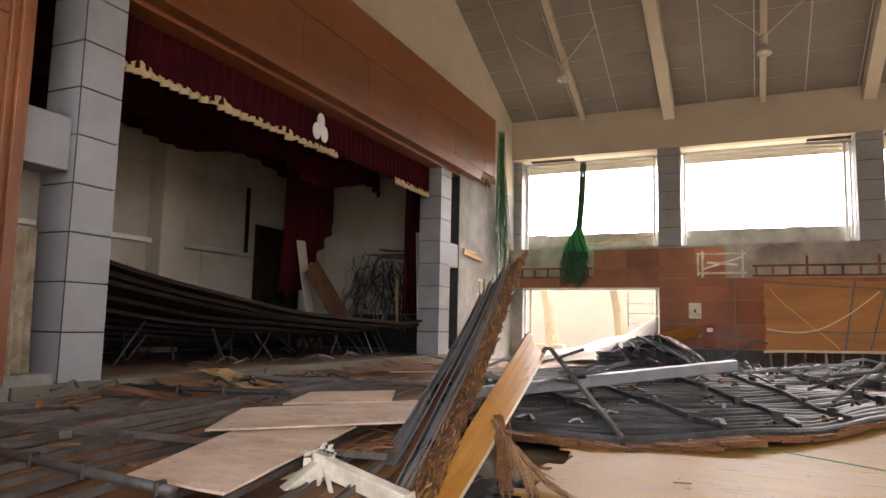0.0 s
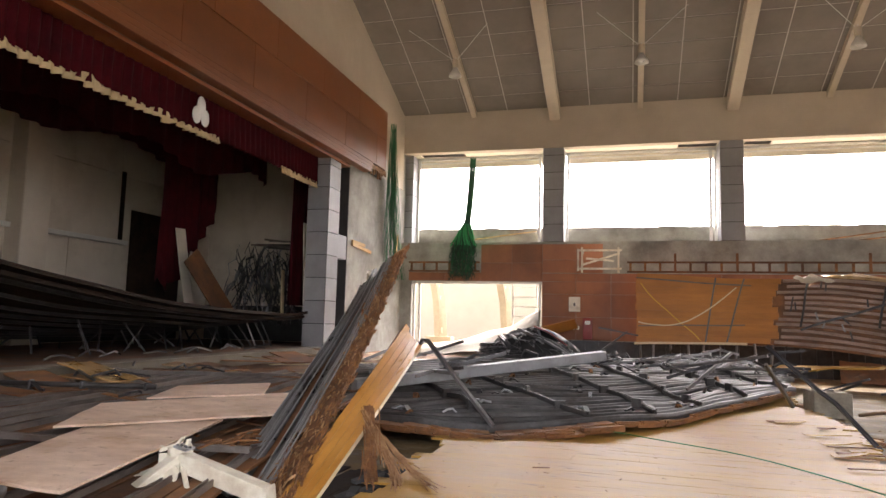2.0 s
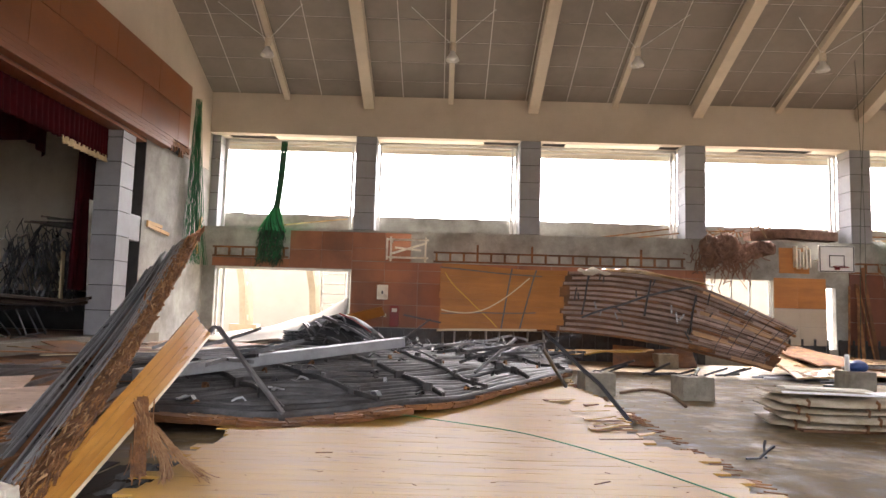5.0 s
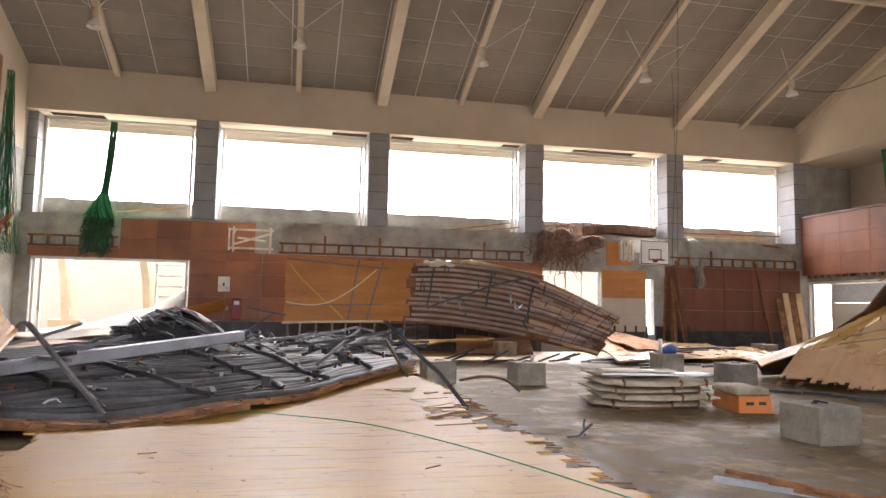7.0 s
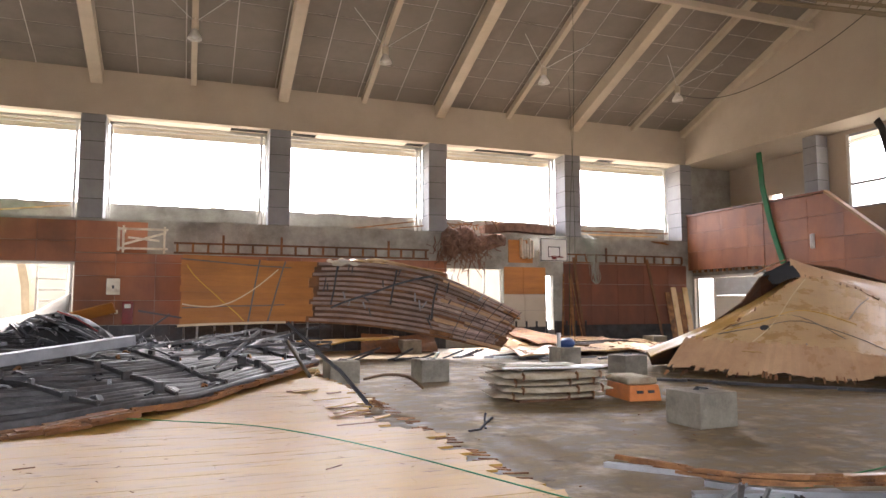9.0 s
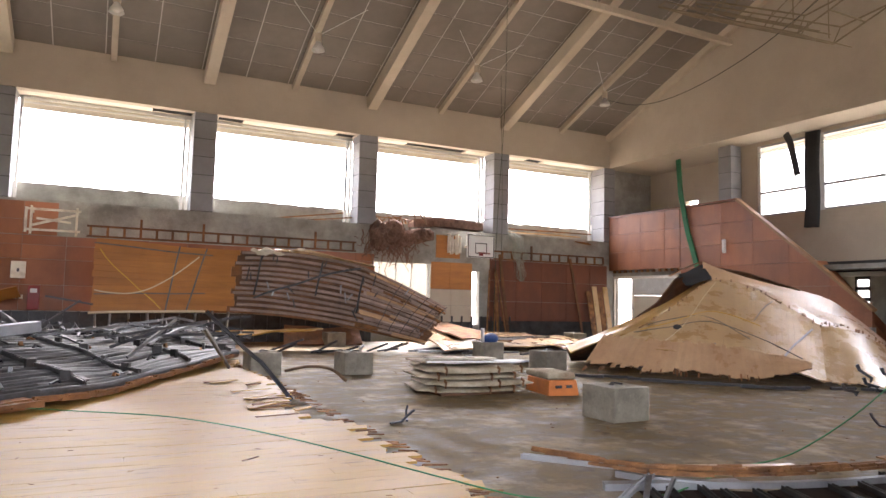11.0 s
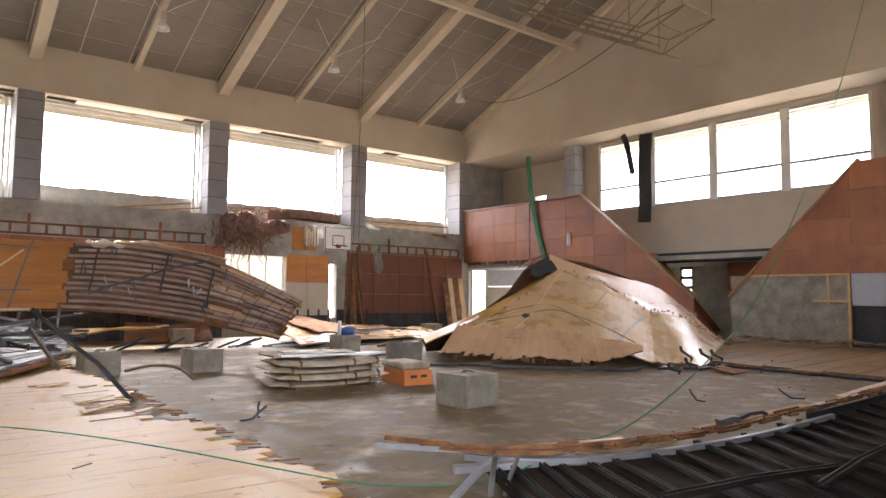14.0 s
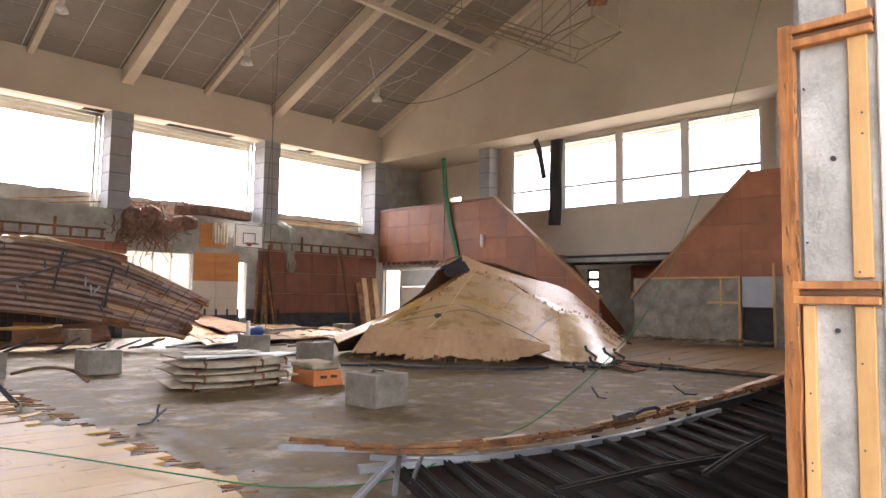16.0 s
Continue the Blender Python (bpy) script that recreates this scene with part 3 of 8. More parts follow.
wall("wall_west", "x", XL - 0.35, 0.35, [-0.1, 4.6, 5.3, 5.75, 15.95, 16.5, 17.35, 18.9, 19.45, 23.4],
     [0, 0.68, 0.8, 1.95, 2.9, 5.9, EAVE - 0.06], stage_hole, CONC, "bare concrete stage wall with a wide proscenium opening")


def gable(name, x, t):
    bm = bmesh.new()
    zb, ya, yb = EAVE - 0.058, 2 * RIDGE_Y - YF - 1.2, YF + 1.2
    zz = lambda y: under_roof(y, 0) + 0.02
    pts = [(ya, zb), (yb, zb), (yb, zz(yb) + 0.01 if zz(yb) > zb else zb + 0.01), (YF, zz(YF)), (RIDGE_Y, zz(RIDGE_Y)), (2 * RIDGE_Y - YF, zz(YF)), (ya, zb + 0.01)]
    a = [bm.verts.new((x, y, z)) for y, z in pts]
    b = [bm.verts.new((x + t, y, z)) for y, z in pts]
    bm.faces.new(a)
    bm.faces.new(b[::-1])
    for k in range(len(pts)):
        bm.faces.new((a[k], a[(k + 1) % len(pts)], b[(k + 1) % len(pts)], b[k]))
    return mesh_thing(name, bm, BEIGE, "beige plastered gable wall under the roof", "wall", kind="structure")


gable("wall_west_gable", XL, -0.3)
gable("wall_east_gable", XR, 0.3)
bm = bmesh.new()
box(bm, XL + 0.002, XL + 0.02, 0.4, 21.98, 5.95, EAVE - 0.06)
mesh_thing("wall_west_plaster", bm, BEIGE, "beige plaster on the upper stage wall", "wall", kind="structure")

pillar("pillar", XL - 0.55, XL + 0.06, 5.22, 5.82, 0.68, 6.0, 0.60, "grey block-clad pillar beside the stage opening", "stage pillars")
# near-black sheet over the slot's jamb, its shade put into the colour
bm = bmesh.new()
box(bm, XL - 0.35, XL - 0.01, 17.32, 17.346, 0.81, 5.88)
mesh_thing("slot_lining", bm, JOINT, "dark sheet standing in for shade in the slot beside the stage pillar", "lining", kind="structure")
pillar("pillar", XL - 0.55, XL + 0.06, 15.9, 16.6, 0.68, 6.0, 0.60, "grey block-clad pillar beside the stage opening", "stage pillars")
for y0, y1, z in ((4.55, 5.2, 3.55), (16.62, 17.35, 3.4)):
    bm = bmesh.new()
    box(bm, XL - 0.5, XL - 0.02, y0, y1, z - 0.33, z + 0.33)
    bevel(bm, 0.01)
    mesh_thing("tie_block", bm, TILE, "grey clad cross beam beside the stage pillar", "beam", kind="structure")

# red panel fascia above the stage
fas = thing("stage_fascia", (XL + 0.25, 11, 5.75), "varnished red-brown panelled fascia above the stage, torn at one end", "fascia", kind="structure")
rng = random.Random(4)
for j, (z0, z1) in enumerate(((6.13, 7.08), (7.09, 8.02))):
    y = -0.0 + 0.9 * j
    while y < 19.4:
        y1 = min(y + 2.35, 19.66)
        bm = bmesh.new()
        box(bm, XL + 0.1, XL + 0.22, max(y, 0.45) + 0.004, y1 - 0.004, z0 + 0.004, z1 - 0.004)
        bevel(bm, 0.004)
        part("fascia_panel", bm, FASC, fas)
        y = y1
bm = bmesh.new()
box(bm, XL + 0.03, XL + 0.095, 0.45, 19.62, 5.85, 8.0)
part("backing", bm, JOINT, fas)
for k, (z0, z1, px) in enumerate(((6.0, 6.115, 0.25), (5.87, 5.975, 0.30), (5.74, 5.845, 0.35))):
    bm = bmesh.new()
    box(bm, XL + 0.1, XL + px, 0.45, 18.5 - 0.22 * k, z0, z1)
    bevel(bm, 0.008)
    part("moulding", bm, FASC, fas)
bm = bmesh.new()
for k in range(26):                       # splintered end
    y = 18.0 + 1.9 * k / 26
    box(bm, XL + 0.11, XL + 0.15, y, y + 0.065, 6.02 - 0.32 * rng.random() * rng.random(), 6.14)
part("splintered_edge", bm, SPLIT, fas)
bm = bmesh.new()
box(bm, XL - 0.6, XL + 0.095, 4.6, 17.1, 5.66, 5.735)
part("underside", bm, FASC, fas)

# red side panels of the stage wall
def red_panels(name, label, x, ys, zs, axis="x", thick=0.03, material=RED, skip=lambda a, b: False, clip=None):
    t = thing(name, (x, ys[0], zs[0]) if axis == "x" else (ys[0], x, zs[0]), label, "wall panelling", kind="structure")
    for i in range(len(ys) - 1):
        for j in range(len(zs) - 1):
            if skip((ys[i] + ys[i + 1]) / 2, (zs[j] + zs[j + 1]) / 2):
                continue
            bm = bmesh.new()
            a, b, c, d = ys[i] + 0.004, ys[i + 1] - 0.004, zs[j] + 0.004, zs[j + 1] - 0.004
            if axis == "x":
                box(bm, x, x + thick, a, b, c, d)
            else:
                box(bm, a, b, x, x + thick, c, d)
            bevel(bm, 0.003)
            part("panel", bm, material, t)
    return t


red_panels("side_panelling", "red-brown wall panelling beside the stage opening", XL + 0.02, [0.45, 2.3, 4.3], [0.7, 1.8, 2.8, 3.8, 4.8, 5.73])
bm = bmesh.new()
for k, px in enumerate((0.1, 0.15, 0.12)):
    box(bm, XL + 0.01, XL + px, 4.305 + 0.085 * k, 4.385 + 0.085 * k, 0.7, 5.735)
bevel(bm, 0.006)
mesh_thing("proscenium_trim", bm, FASC, "moulded red-brown timber trim of the stage opening", "trim", kind="structure")

# ---- stage interior ----
for x0, x1, y0, y1 in ((-11.6, -11.4, 3.0, 19.0), (-11.4, XL - 0.36, 2.8, 3.0), (-11.4, XL - 0.36, 18.8, 19.0)):
    bm = bmesh.new()
    box(bm, x0, x1, y0, y1, 0, 8.4)
    mesh_thing("wall_stage", bm, STAGEW, "grey-beige boarded wall of the stage", "wall", kind="structure")
# loft ceiling in near-black: its want of light is put into the colour
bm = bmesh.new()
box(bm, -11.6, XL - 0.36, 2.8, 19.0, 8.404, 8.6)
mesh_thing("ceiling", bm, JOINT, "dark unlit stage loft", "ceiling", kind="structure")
cov = thing("stage_lining", (-11.38, 11, 2.0), "large pale boards lining the stage back wall", "wall panelling", kind="structure")
for i in range(9):
    for j in range(3):
        if (i, j) in ((7, 0), (8, 0), (6, 1)):
            continue
        bm = bmesh.new()
        box(bm, -11.398, -11.36, 3.2 + 1.7 * i + 0.006, 3.2 + 1.7 * (i + 1) - 0.006, 1.4 + 1.9 * j + 0.01, 1.4 + 1.9 * (j + 1) - 0.01)
        bevel(bm, 0.004)
        part("board", bm, STAGEW, cov)
for y in (11.6, 17.8):
    bm = bmesh.new()
    box(bm, -11.4, -10.9, y, y + 0.75, 0, 8.4)
    bevel(bm, 0.02)
    mesh_thing("stage_pier", bm, STAGEW, "plastered pier on the stage back wall", "pier", kind="structure")
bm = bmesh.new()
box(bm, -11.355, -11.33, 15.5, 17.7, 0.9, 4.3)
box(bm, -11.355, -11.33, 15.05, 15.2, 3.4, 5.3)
# added panel behind the pillar slot: a dark colour for the interior's shade
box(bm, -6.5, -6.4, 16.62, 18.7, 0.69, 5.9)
mesh_thing("bared_backing", bm, STGU, "dark backing at missing stage boards, and a panel for shade behind the slot", "backing", kind="structure")
bm = bmesh.new()
box(bm, -11.35, -11.2, 3.1, 15.3, 3.28, 3.4)
bevel(bm, 0.01)
mesh_thing("dado_rail", bm, ALU, "pale rail along the stage back wall", "rail", kind="structure")


def drape(name, pts, z_top, z_low, fold, label, parent=None, material=CURT, n=120, seed=0, lift=lambda u: 0.0, top=lambda u: 0.0, cat="curtain"):
    """Pleated cloth of some thickness along a line in plan."""
    bm = bmesh.new()
    rows = 7
    cols = []
    for i in range(n + 1):
        u = i / n
        p = curve_at(pts, u)
        d, s, _ = frame_of(curve_at(pts, min(u + 0.01, 1)) - curve_at(pts, max(u - 0.01, 0)))
        col = []
        for j in range(rows + 1):
            v = j / rows
            amp = fold * (0.35 + 0.65 * v)
            off = amp * math.sin(i * 2 * math.pi / 6 + 1.5 * noise.noise(Vector((u * 9, v * 1.5, seed))))
            z = z_top + top(u) + (z_low + lift(u) - z_top - top(u)) * v
            col.append((bm.verts.new(p + s * off + Vector((0, 0, z))), bm.verts.new(p + s * (off + 0.012) + Vector((0, 0, z)))))
        cols.append(col)
    for a, b in zip(cols, cols[1:]):
        for j in range(rows):
            for k in (0, 1):
                bm.faces.new((a[j][k], b[j][k], b[j + 1][k], a[j + 1][k]))
        for j in (0, rows):
            bm.faces.new((a[j][0], a[j][1], b[j][1], b[j][0]))
    for c in (cols[0], cols[-1]):
        for j in range(rows):
            bm.faces.new((c[j][0], c[j + 1][0], c[j + 1][1], c[j][1]))
    if parent:
        return part(name, bm, material, parent, label, smooth=True)
    return mesh_thing(name, bm, material, label, cat, smooth=True)


val = thing("stage_valance", (XL - 0.3, 10.8, 4.9), "pleated maroon velvet valance with torn cream fringe", "curtain")
drape("cloth", [(XL - 0.3, 5.8, 0), (XL - 0.32, 11, 0), (XL - 0.3, 15.88, 0)], 5.85, 4.95, 0.05, "", val, n=330)
drape("fringe", [(XL - 0.27, 5.82, 0), (XL - 0.29, 8.5, 0), (XL - 0.28, 11.4, 0)], 4.98, 4.86, 0.05, "torn cream fringe", val, FRINGE, n=190, seed=3,
      top=lambda u: 0.25 * max(0, noise.noise(Vector((u * 11, 2, 0)))), lift=lambda u: 0.06 * noise.noise(Vector((u * 25, 5, 0))))
drape("fringe", [(XL - 0.27, 13.9, 0), (XL - 0.29, 15, 0), (XL - 0.28, 15.85, 0)], 5.0, 4.84, 0.04, "torn cream fringe", val, FRINGE, n=60, seed=5)
bm = bmesh.new()
for k in range(3):
    bmesh.ops.create_uvsphere(bm, u_segments=12, v_segments=8, radius=0.17,
                              matrix=Matrix.Translation((XL - 0.2, 10.66 + 0.15 * math.sin(2.1 * k), 5.28 + 0.15 * math.cos(2.1 * k))) @ Matrix.Diagonal((0.12, 0.8, 1, 1)))
part("emblem", bm, WHITEB, val, "plain pale three-lobed emblem", smooth=True)
drape("stage_curtain", [(-6.6, 15.95, 0), (-6.75, 16.5, 0), (-6.6, 17.3, 0)], 5.6, 1.75, 0.06, "maroon stage leg curtain hanging beside the pillar", n=30, seed=8)
drape("stage_curtain", [(-9.0, 13.75, 0), (-9.1, 14.9, 0), (-9.0, 16.0, 0)], 6.6, 2.2, 0.09, "torn maroon back curtain hanging in the stage", n=48, seed=11,
      lift=lambda u: 3.2 * max(0.0, u - 0.35) + 0.5 * noise.noise(Vector((u * 8, 1, 4))))
drape("stage_border", [(-7.6, 5.4, 0), (-7.7, 10, 0), (-7.6, 16.2, 0)], 7.4, 5.0, 0.08, "dark maroon border curtain above the stage", n=160, seed=14,
      lift=lambda u: 0.55 * noise.noise(Vector((u * 6, 3, 1))))
drape("stage_border", [(-9.4, 5.0, 0), (-9.5, 10, 0), (-9.4, 16.6, 0)], 7.6, 5.3, 0.08, "dark maroon border curtain deep in the stage", n=160, seed=17,
      lift=lambda u: 0.5 * noise.noise(Vector((u * 5, 7, 1))))

# ---- near wall with the opening the camera looks through ----
def near_hole(u, z):
    return (-0.6 < u < 5.25 and z < 3.2) or (z > LEDGE and z < BEAM and any(BAYS[k] + 0.35 < u < BAYS[k + 1] - 0.35 for k in range(5)))


us = sorted([-13, -0.6, 5.25, 27] + [BAYS[k] + 0.35 for k in range(5)] + [BAYS[k + 1] - 0.35 for k in range(5)])
wall("wall_south", "y", 0.06, 0.29, us, [0, 3.2, LEDGE, BEAM, EAVE + 0.4], near_hole, CONC, "stripped concrete wall round a wide doorway")
for k in range(5):
    window_frame(k + 6, BAYS[k] + 0.345, BAYS[k + 1] - 0.345, 0.16, LEDGE, BEAM)

# ---- end wall: recess with windows, balcony panels, lobby ----
def end_hole(u, z):
    return (6.5 < u < 15.75 and 4.62 < z < 7.12)


bm = bmesh.new()
box(bm, XR, XR + 3.0, -0.5, 23.4, BEAM + 0.002, BEAM + 0.2)
box(bm, XR, XR + 0.3, -0.5, 23.4, BEAM + 0.205, EAVE - 0.06)
mesh_thing("wall_east_beam", bm, BEIGE, "beige plastered beam and soffit over the window recess", "wall", kind="structure")
wall("wall_east", "x", XR + 1.3, 0.25, [4.8, 6.5, 15.75, 16.6], [2.8, 4.62, 7.12, BEAM], end_hole, BEIGE, "beige plastered wall below a band of windows")
wall("wall_east_corner", "x", XR + 2.6, 0.2, [-0.5, 4.6, 17.2, 18.6, 19.6, 20.25, 23.4], [0, 2.8, 5.25, 5.85, BEAM],
     lambda u, z: 4.6 < u < 17.2 or (u > 18.6 and z < 2.8) or (19.6 < u < 20.25 and 5.25 < z < 5.85), BEIGE, "beige plastered wall deep in the recess")
bm = bmesh.new()
box(bm, XR + 1.56, XR + 2.6, 16.6, 16.8, 2.8, BEAM)
box(bm, XR + 1.56, XR + 2.6, 4.7, 4.8, 2.8, BEAM)
mesh_thing("wall_east_return", bm, BEIGE, "short beige return wall of the recess", "wall", kind="structure")
pillar("pillar", XR + 0.75, XR + 1.28, 16.4, 16.95, 2.8, BEAM, 0.58, "grey block-clad pillar beside the end windows", "end wall pillars")
pillar("pillar", XR + 0.75, XR + 1.28, 5.3, 5.95, 2.8, BEAM, 0.58, "grey block-clad pillar beside the end windows", "end wall pillars")
bm = bmesh.new()
box(bm, XR + 0.3, XR + 5.0, -0.5, 23.4, 2.66, 2.798)
mesh_thing("balcony_floor", bm, CONC, "concrete balcony slab of the end wall", "slab", kind="structure")
t = thing("window_11", (XR + 1.4, 11.1, 4.62), "band of aluminium windows with broken slats at the top", "window", kind="structure")
X = XR + 1.38
for y in (6.55, 8.85, 11.15, 13.45, 15.7):
    bm = bmesh.new()
    hw = 0.14 if 7 < y < 15 else 0.05
    box(bm, X - 0.05, X + 0.05, y - hw, y + hw, 4.62, 7.12)
    part("window_post", bm, ALU, t)
for z, w in ((4.66, 0.04), (5.45, 0.04), (7.08, 0.04)):
    bm = bmesh.new()
    box(bm, X - 0.04, X + 0.04, 6.5, 15.75, z - w, z + w)
    part("window_rail", bm, GREYD, t)
rng = random.Random(9)
for k in range(4):
    for j in range(3):
        bm = bmesh.new()
        y = 6.65 + 2.3 * k
        beam(bm, (X - 0.1, y, 6.98 - 0.09 * j - 0.06 * rng.random()), (X - 0.08, y + 2.1, 6.98 - 0.09 * j - 0.12 * rng.random()), 0.02, 0.05, up=(1, 0, 0))
        part("slat", bm, GREYD, t)
# black strip hanging in front of the windows
bm = bmesh.new()
sweep(bm, [curve_at([(22.5, 13.45, 7.15), (22.48, 13.5, 6.0), (22.5, 13.5, 4.9), (22.49, 13.55, 4.05)], i / 14) for i in range(15)],
      [(-0.24, -0.02), (-0.1, 0.03), (0.1, -0.02), (0.24, 0.03), (0.24, 0.05), (0.1, 0.0), (-0.1, 0.05), (-0.24, 0.0)], up=(1, 0, 0))
mesh_thing("hanging_cloth", bm, BLACK, "black cloth strip hanging before the end windows", "cloth", smooth=True)
bm = bmesh.new()
sweep(bm, [(22.3, 14.25, 7.2), (22.3, 14.1, 6.9), (22.32, 14.0, 6.4), (22.3, 13.85, 5.75)], [(-0.12, 0), (0.1, 0.02), (0.12, -0.02), (0, -0.04)], up=(1, 0, 0))
mesh_thing("hanging_cloth", bm, BLACK, "torn black cloth tail hanging from the soffit", "cloth")


# red parapet panels with slanting stair edges
def slant_panel(name, parent, poly, material, x0=XR - 0.04, x1=XR + 0.06):
    bm = bmesh.new()
    a = [bm.verts.new((x0, y, z)) for y, z in poly]
    b = [bm.verts.new((x1, y, z)) for y, z in poly]
    bm.faces.new(a)
    bm.faces.new(b[::-1])
    for k in range(len(poly)):
        bm.faces.new((a[k], a[(k + 1) % len(poly)], b[(k + 1) % len(poly)], b[k]))
    return part(name, bm, material, parent)


def clipped(poly, ya, yb, za, zb):
    """The part of a convex outline inside a rectangle."""
    for axis, lim, keep in ((0, ya, 1), (0, yb, -1), (1, za, 1), (1, zb, -1)):
        out = []
        for i in range(len(poly)):
            p, q = poly[i], poly[(i + 1) % len(poly)]
            dp, dq = (p[axis] - lim) * keep, (q[axis] - lim) * keep
            if dp >= 0:
                out.append(p)
            if (dp > 0) != (dq > 0) and abs(dp - dq) > 1e-9:
                f = dp / (dp - dq)
                out.append((p[0] + (q[0] - p[0]) * f, p[1] + (q[1] - p[1]) * f))
        poly = out
        if len(poly) < 3:
            return []
    return poly


def area(poly):
    return abs(sum(p[0] * q[1] - q[0] * p[1] for p, q in zip(poly, poly[1:] + poly[:1]))) / 2


left = thing("balcony_parapet", (XR, 17, 2.85), "red-brown panelled parapet sloping down beside the stair", "parapet", kind="structure")
for poly in ([(21.95, 2.88), (21.95, 5.08), (18.05, 5.08), (18.05, 2.88)], [(18.0, 1.0), (18.0, 5.08), (15.5, 5.05), (11.1, 1.45), (11.1, 1.0)]):
    for i in range(9):
        for j in range(6):
            c = clipped(poly, 11.0 + 1.3 * i + 0.004, 11.0 + 1.3 * (i + 1) - 0.004, 1.0 + 0.735 * j + 0.004 - 0.32, 1.0 + 0.735 * (j + 1) - 0.004 - 0.32)
            if c and area(c) > 0.01:
                slant_panel("panel", left, c, RED)
bm = bmesh.new()
sweep(bm, [(XR, 15.52, 5.12), (XR, 11.05, 1.46)], rect(0.2, 0.08))
part("coping", bm, COPE, left, "pale timber coping")
bm = bmesh.new()
box(bm, XR - 0.1, XR + 0.12, 15.5, 21.95, 5.085, 5.14)
part("coping", bm, FASC, left)
bm = bmesh.new()
for k in range(12):
    box(bm, XR - 0.02, XR + 0.05, 18.1 + 0.32 * k, 18.2 + 0.32 * k, 2.78, 2.875)
part("torn_lower_edge", bm, SPLIT, left)
right = thing("balcony_parapet", (XR, 6, 2.1), "red-brown panelled parapet rising from the stair to the near wall", "parapet", kind="structure")
for i in range(8):
    for j in range(5):
        c = clipped([(9.35, 2.1), (6.4, 4.98), (0.5, 4.95), (0.5, 2.1)], 0.4 + 1.25 * i + 0.004, 0.4 + 1.25 * (i + 1) - 0.004, 2.1 + 0.72 * j + 0.004, 2.1 + 0.72 * (j + 1) - 0.004)
        if c and area(c) > 0.01:
            yc = sum(p[0] for p in c) / len(c)
            zc = sum(p[1] for p in c) / len(c)
            if not (5.85 < yc < 6.75 and zc < 2.4):
                slant_panel("panel", right, c, RED)
bm = bmesh.new()
sweep(bm, [(XR - 0.03, 6.4, 5.02), (XR - 0.03, 9.98, 1.5)], rect(0.16, 0.05))
part("coping", bm, COPE, right, "pale timber coping")
bm = bmesh.new()
box(bm, XR - 0.07, XR - 0.03, 6.75, 9.3, 2.06, 2.11)
for y in (7.25,):
    box(bm, XR - 0.07, XR - 0.03, y - 0.04, y, 1.3, 2.06)
box(bm, XR - 0.07, XR - 0.03, 6.75, 7.6, 1.36, 1.42)
box(bm, XR - 0.07, XR - 0.03, 6.7, 6.75, 0.2, 2.11)
box(bm, XR - 0.07, XR - 0.03, 5.8, 5.85, 0.2, 2.45)
part("batten", bm, PINE, right, "bare pine battens")
# concrete under the parapets
bm = bmesh.new()
box(bm, XR + 0.0, XR + 0.25, 6.75, 9.9, 0.0, 2.09)
box(bm, XR + 0.0, XR + 0.25, 0.35, 5.8, 0.0, 2.09)
mesh_thing("wall_east_base", bm, BLOCKM, "bare scratched concrete wall below the panelling", "wall", kind="structure")
bm = bmesh.new()
box(bm, XR + 0.1, XR + 0.3, 11.2, 17.9, 0.0, 1.0)
box(bm, XR + 0.08, XR + 0.3, 17.9, 18.1, 0.0, 2.65)
mesh_thing("wall_east_base", bm, CONC, "low concrete wall below the stair", "wall", kind="structure")
d = thing("door_1", (XR, 6.3, 0.1), "grey steel door with its lower half torn away", "door", kind="structure")
bm = bmesh.new()
box(bm, XR - 0.01, XR + 0.05, 5.87, 6.68, 1.28, 2.44)
bevel(bm, 0.006)
part("leaf", bm, GREYD, d)
# near-black sheet in place of the shaded opening below the leaf
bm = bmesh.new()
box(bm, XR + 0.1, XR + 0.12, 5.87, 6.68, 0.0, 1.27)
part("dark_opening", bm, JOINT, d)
# lamps on the parapets
for y, z in ((16.0, 3.55), (5.2, 4.1)):
    t = thing("wall_lamp", (XR - 0.05, y, z - 0.2), "narrow white wall lamp on the red parapet", "lamp", "wall lamps")
    bm = bmesh.new()
    box(bm, XR - 0.1, XR - 0.042, y - 0.05, y + 0.05, z - 0.24, z + 0.24)
    part("base", bm, ALU, t)
    bm = bmesh.new()
    sweep(bm, [(XR - 0.13, y, z - 0.22), (XR - 0.13, y, z + 0.22)], ring(0.045, 10), up=(1, 0, 0))
    part("tube", bm, WHITEB, t)
# dark stair beam and slab edge over the lobby
bm = bmesh.new()
sweep(bm, [(XR + 1.0, 13.3, 2.9), (XR + 1.0, 11.0, 0.35)], rect(0.5, 0.22))
mesh_thing("stair_beam", bm, FASC, "dark slanting beam of the stair in the lobby", "beam", kind="structure")
bm = bmesh.new()
box(bm, XR + 1.2, XR + 1.29, 6.5, 13.4, 2.62, 2.95)
mesh_thing("slab_edge", bm, JOINT, "dark edge strip below the recess wall", "trim", kind="structure")
# lobby behind
bm = bmesh.new()
box(bm, XR + 4.8, XR + 5.0, -0.5, 14.05, 0, 2.65)
box(bm, XR + 4.8, XR + 5.0, 14.6, 18.0, 0, 2.65)
box(bm, XR + 4.8, XR + 5.0, 14.05, 14.6, 0, 1.05)
box(bm, XR + 0.3, XR + 5.0, -0.6, -0.5, 0, BEAM)
box(bm, XR + 0.02, XR + 5.0, 22.3, 22.5, LEDGE, BEAM)
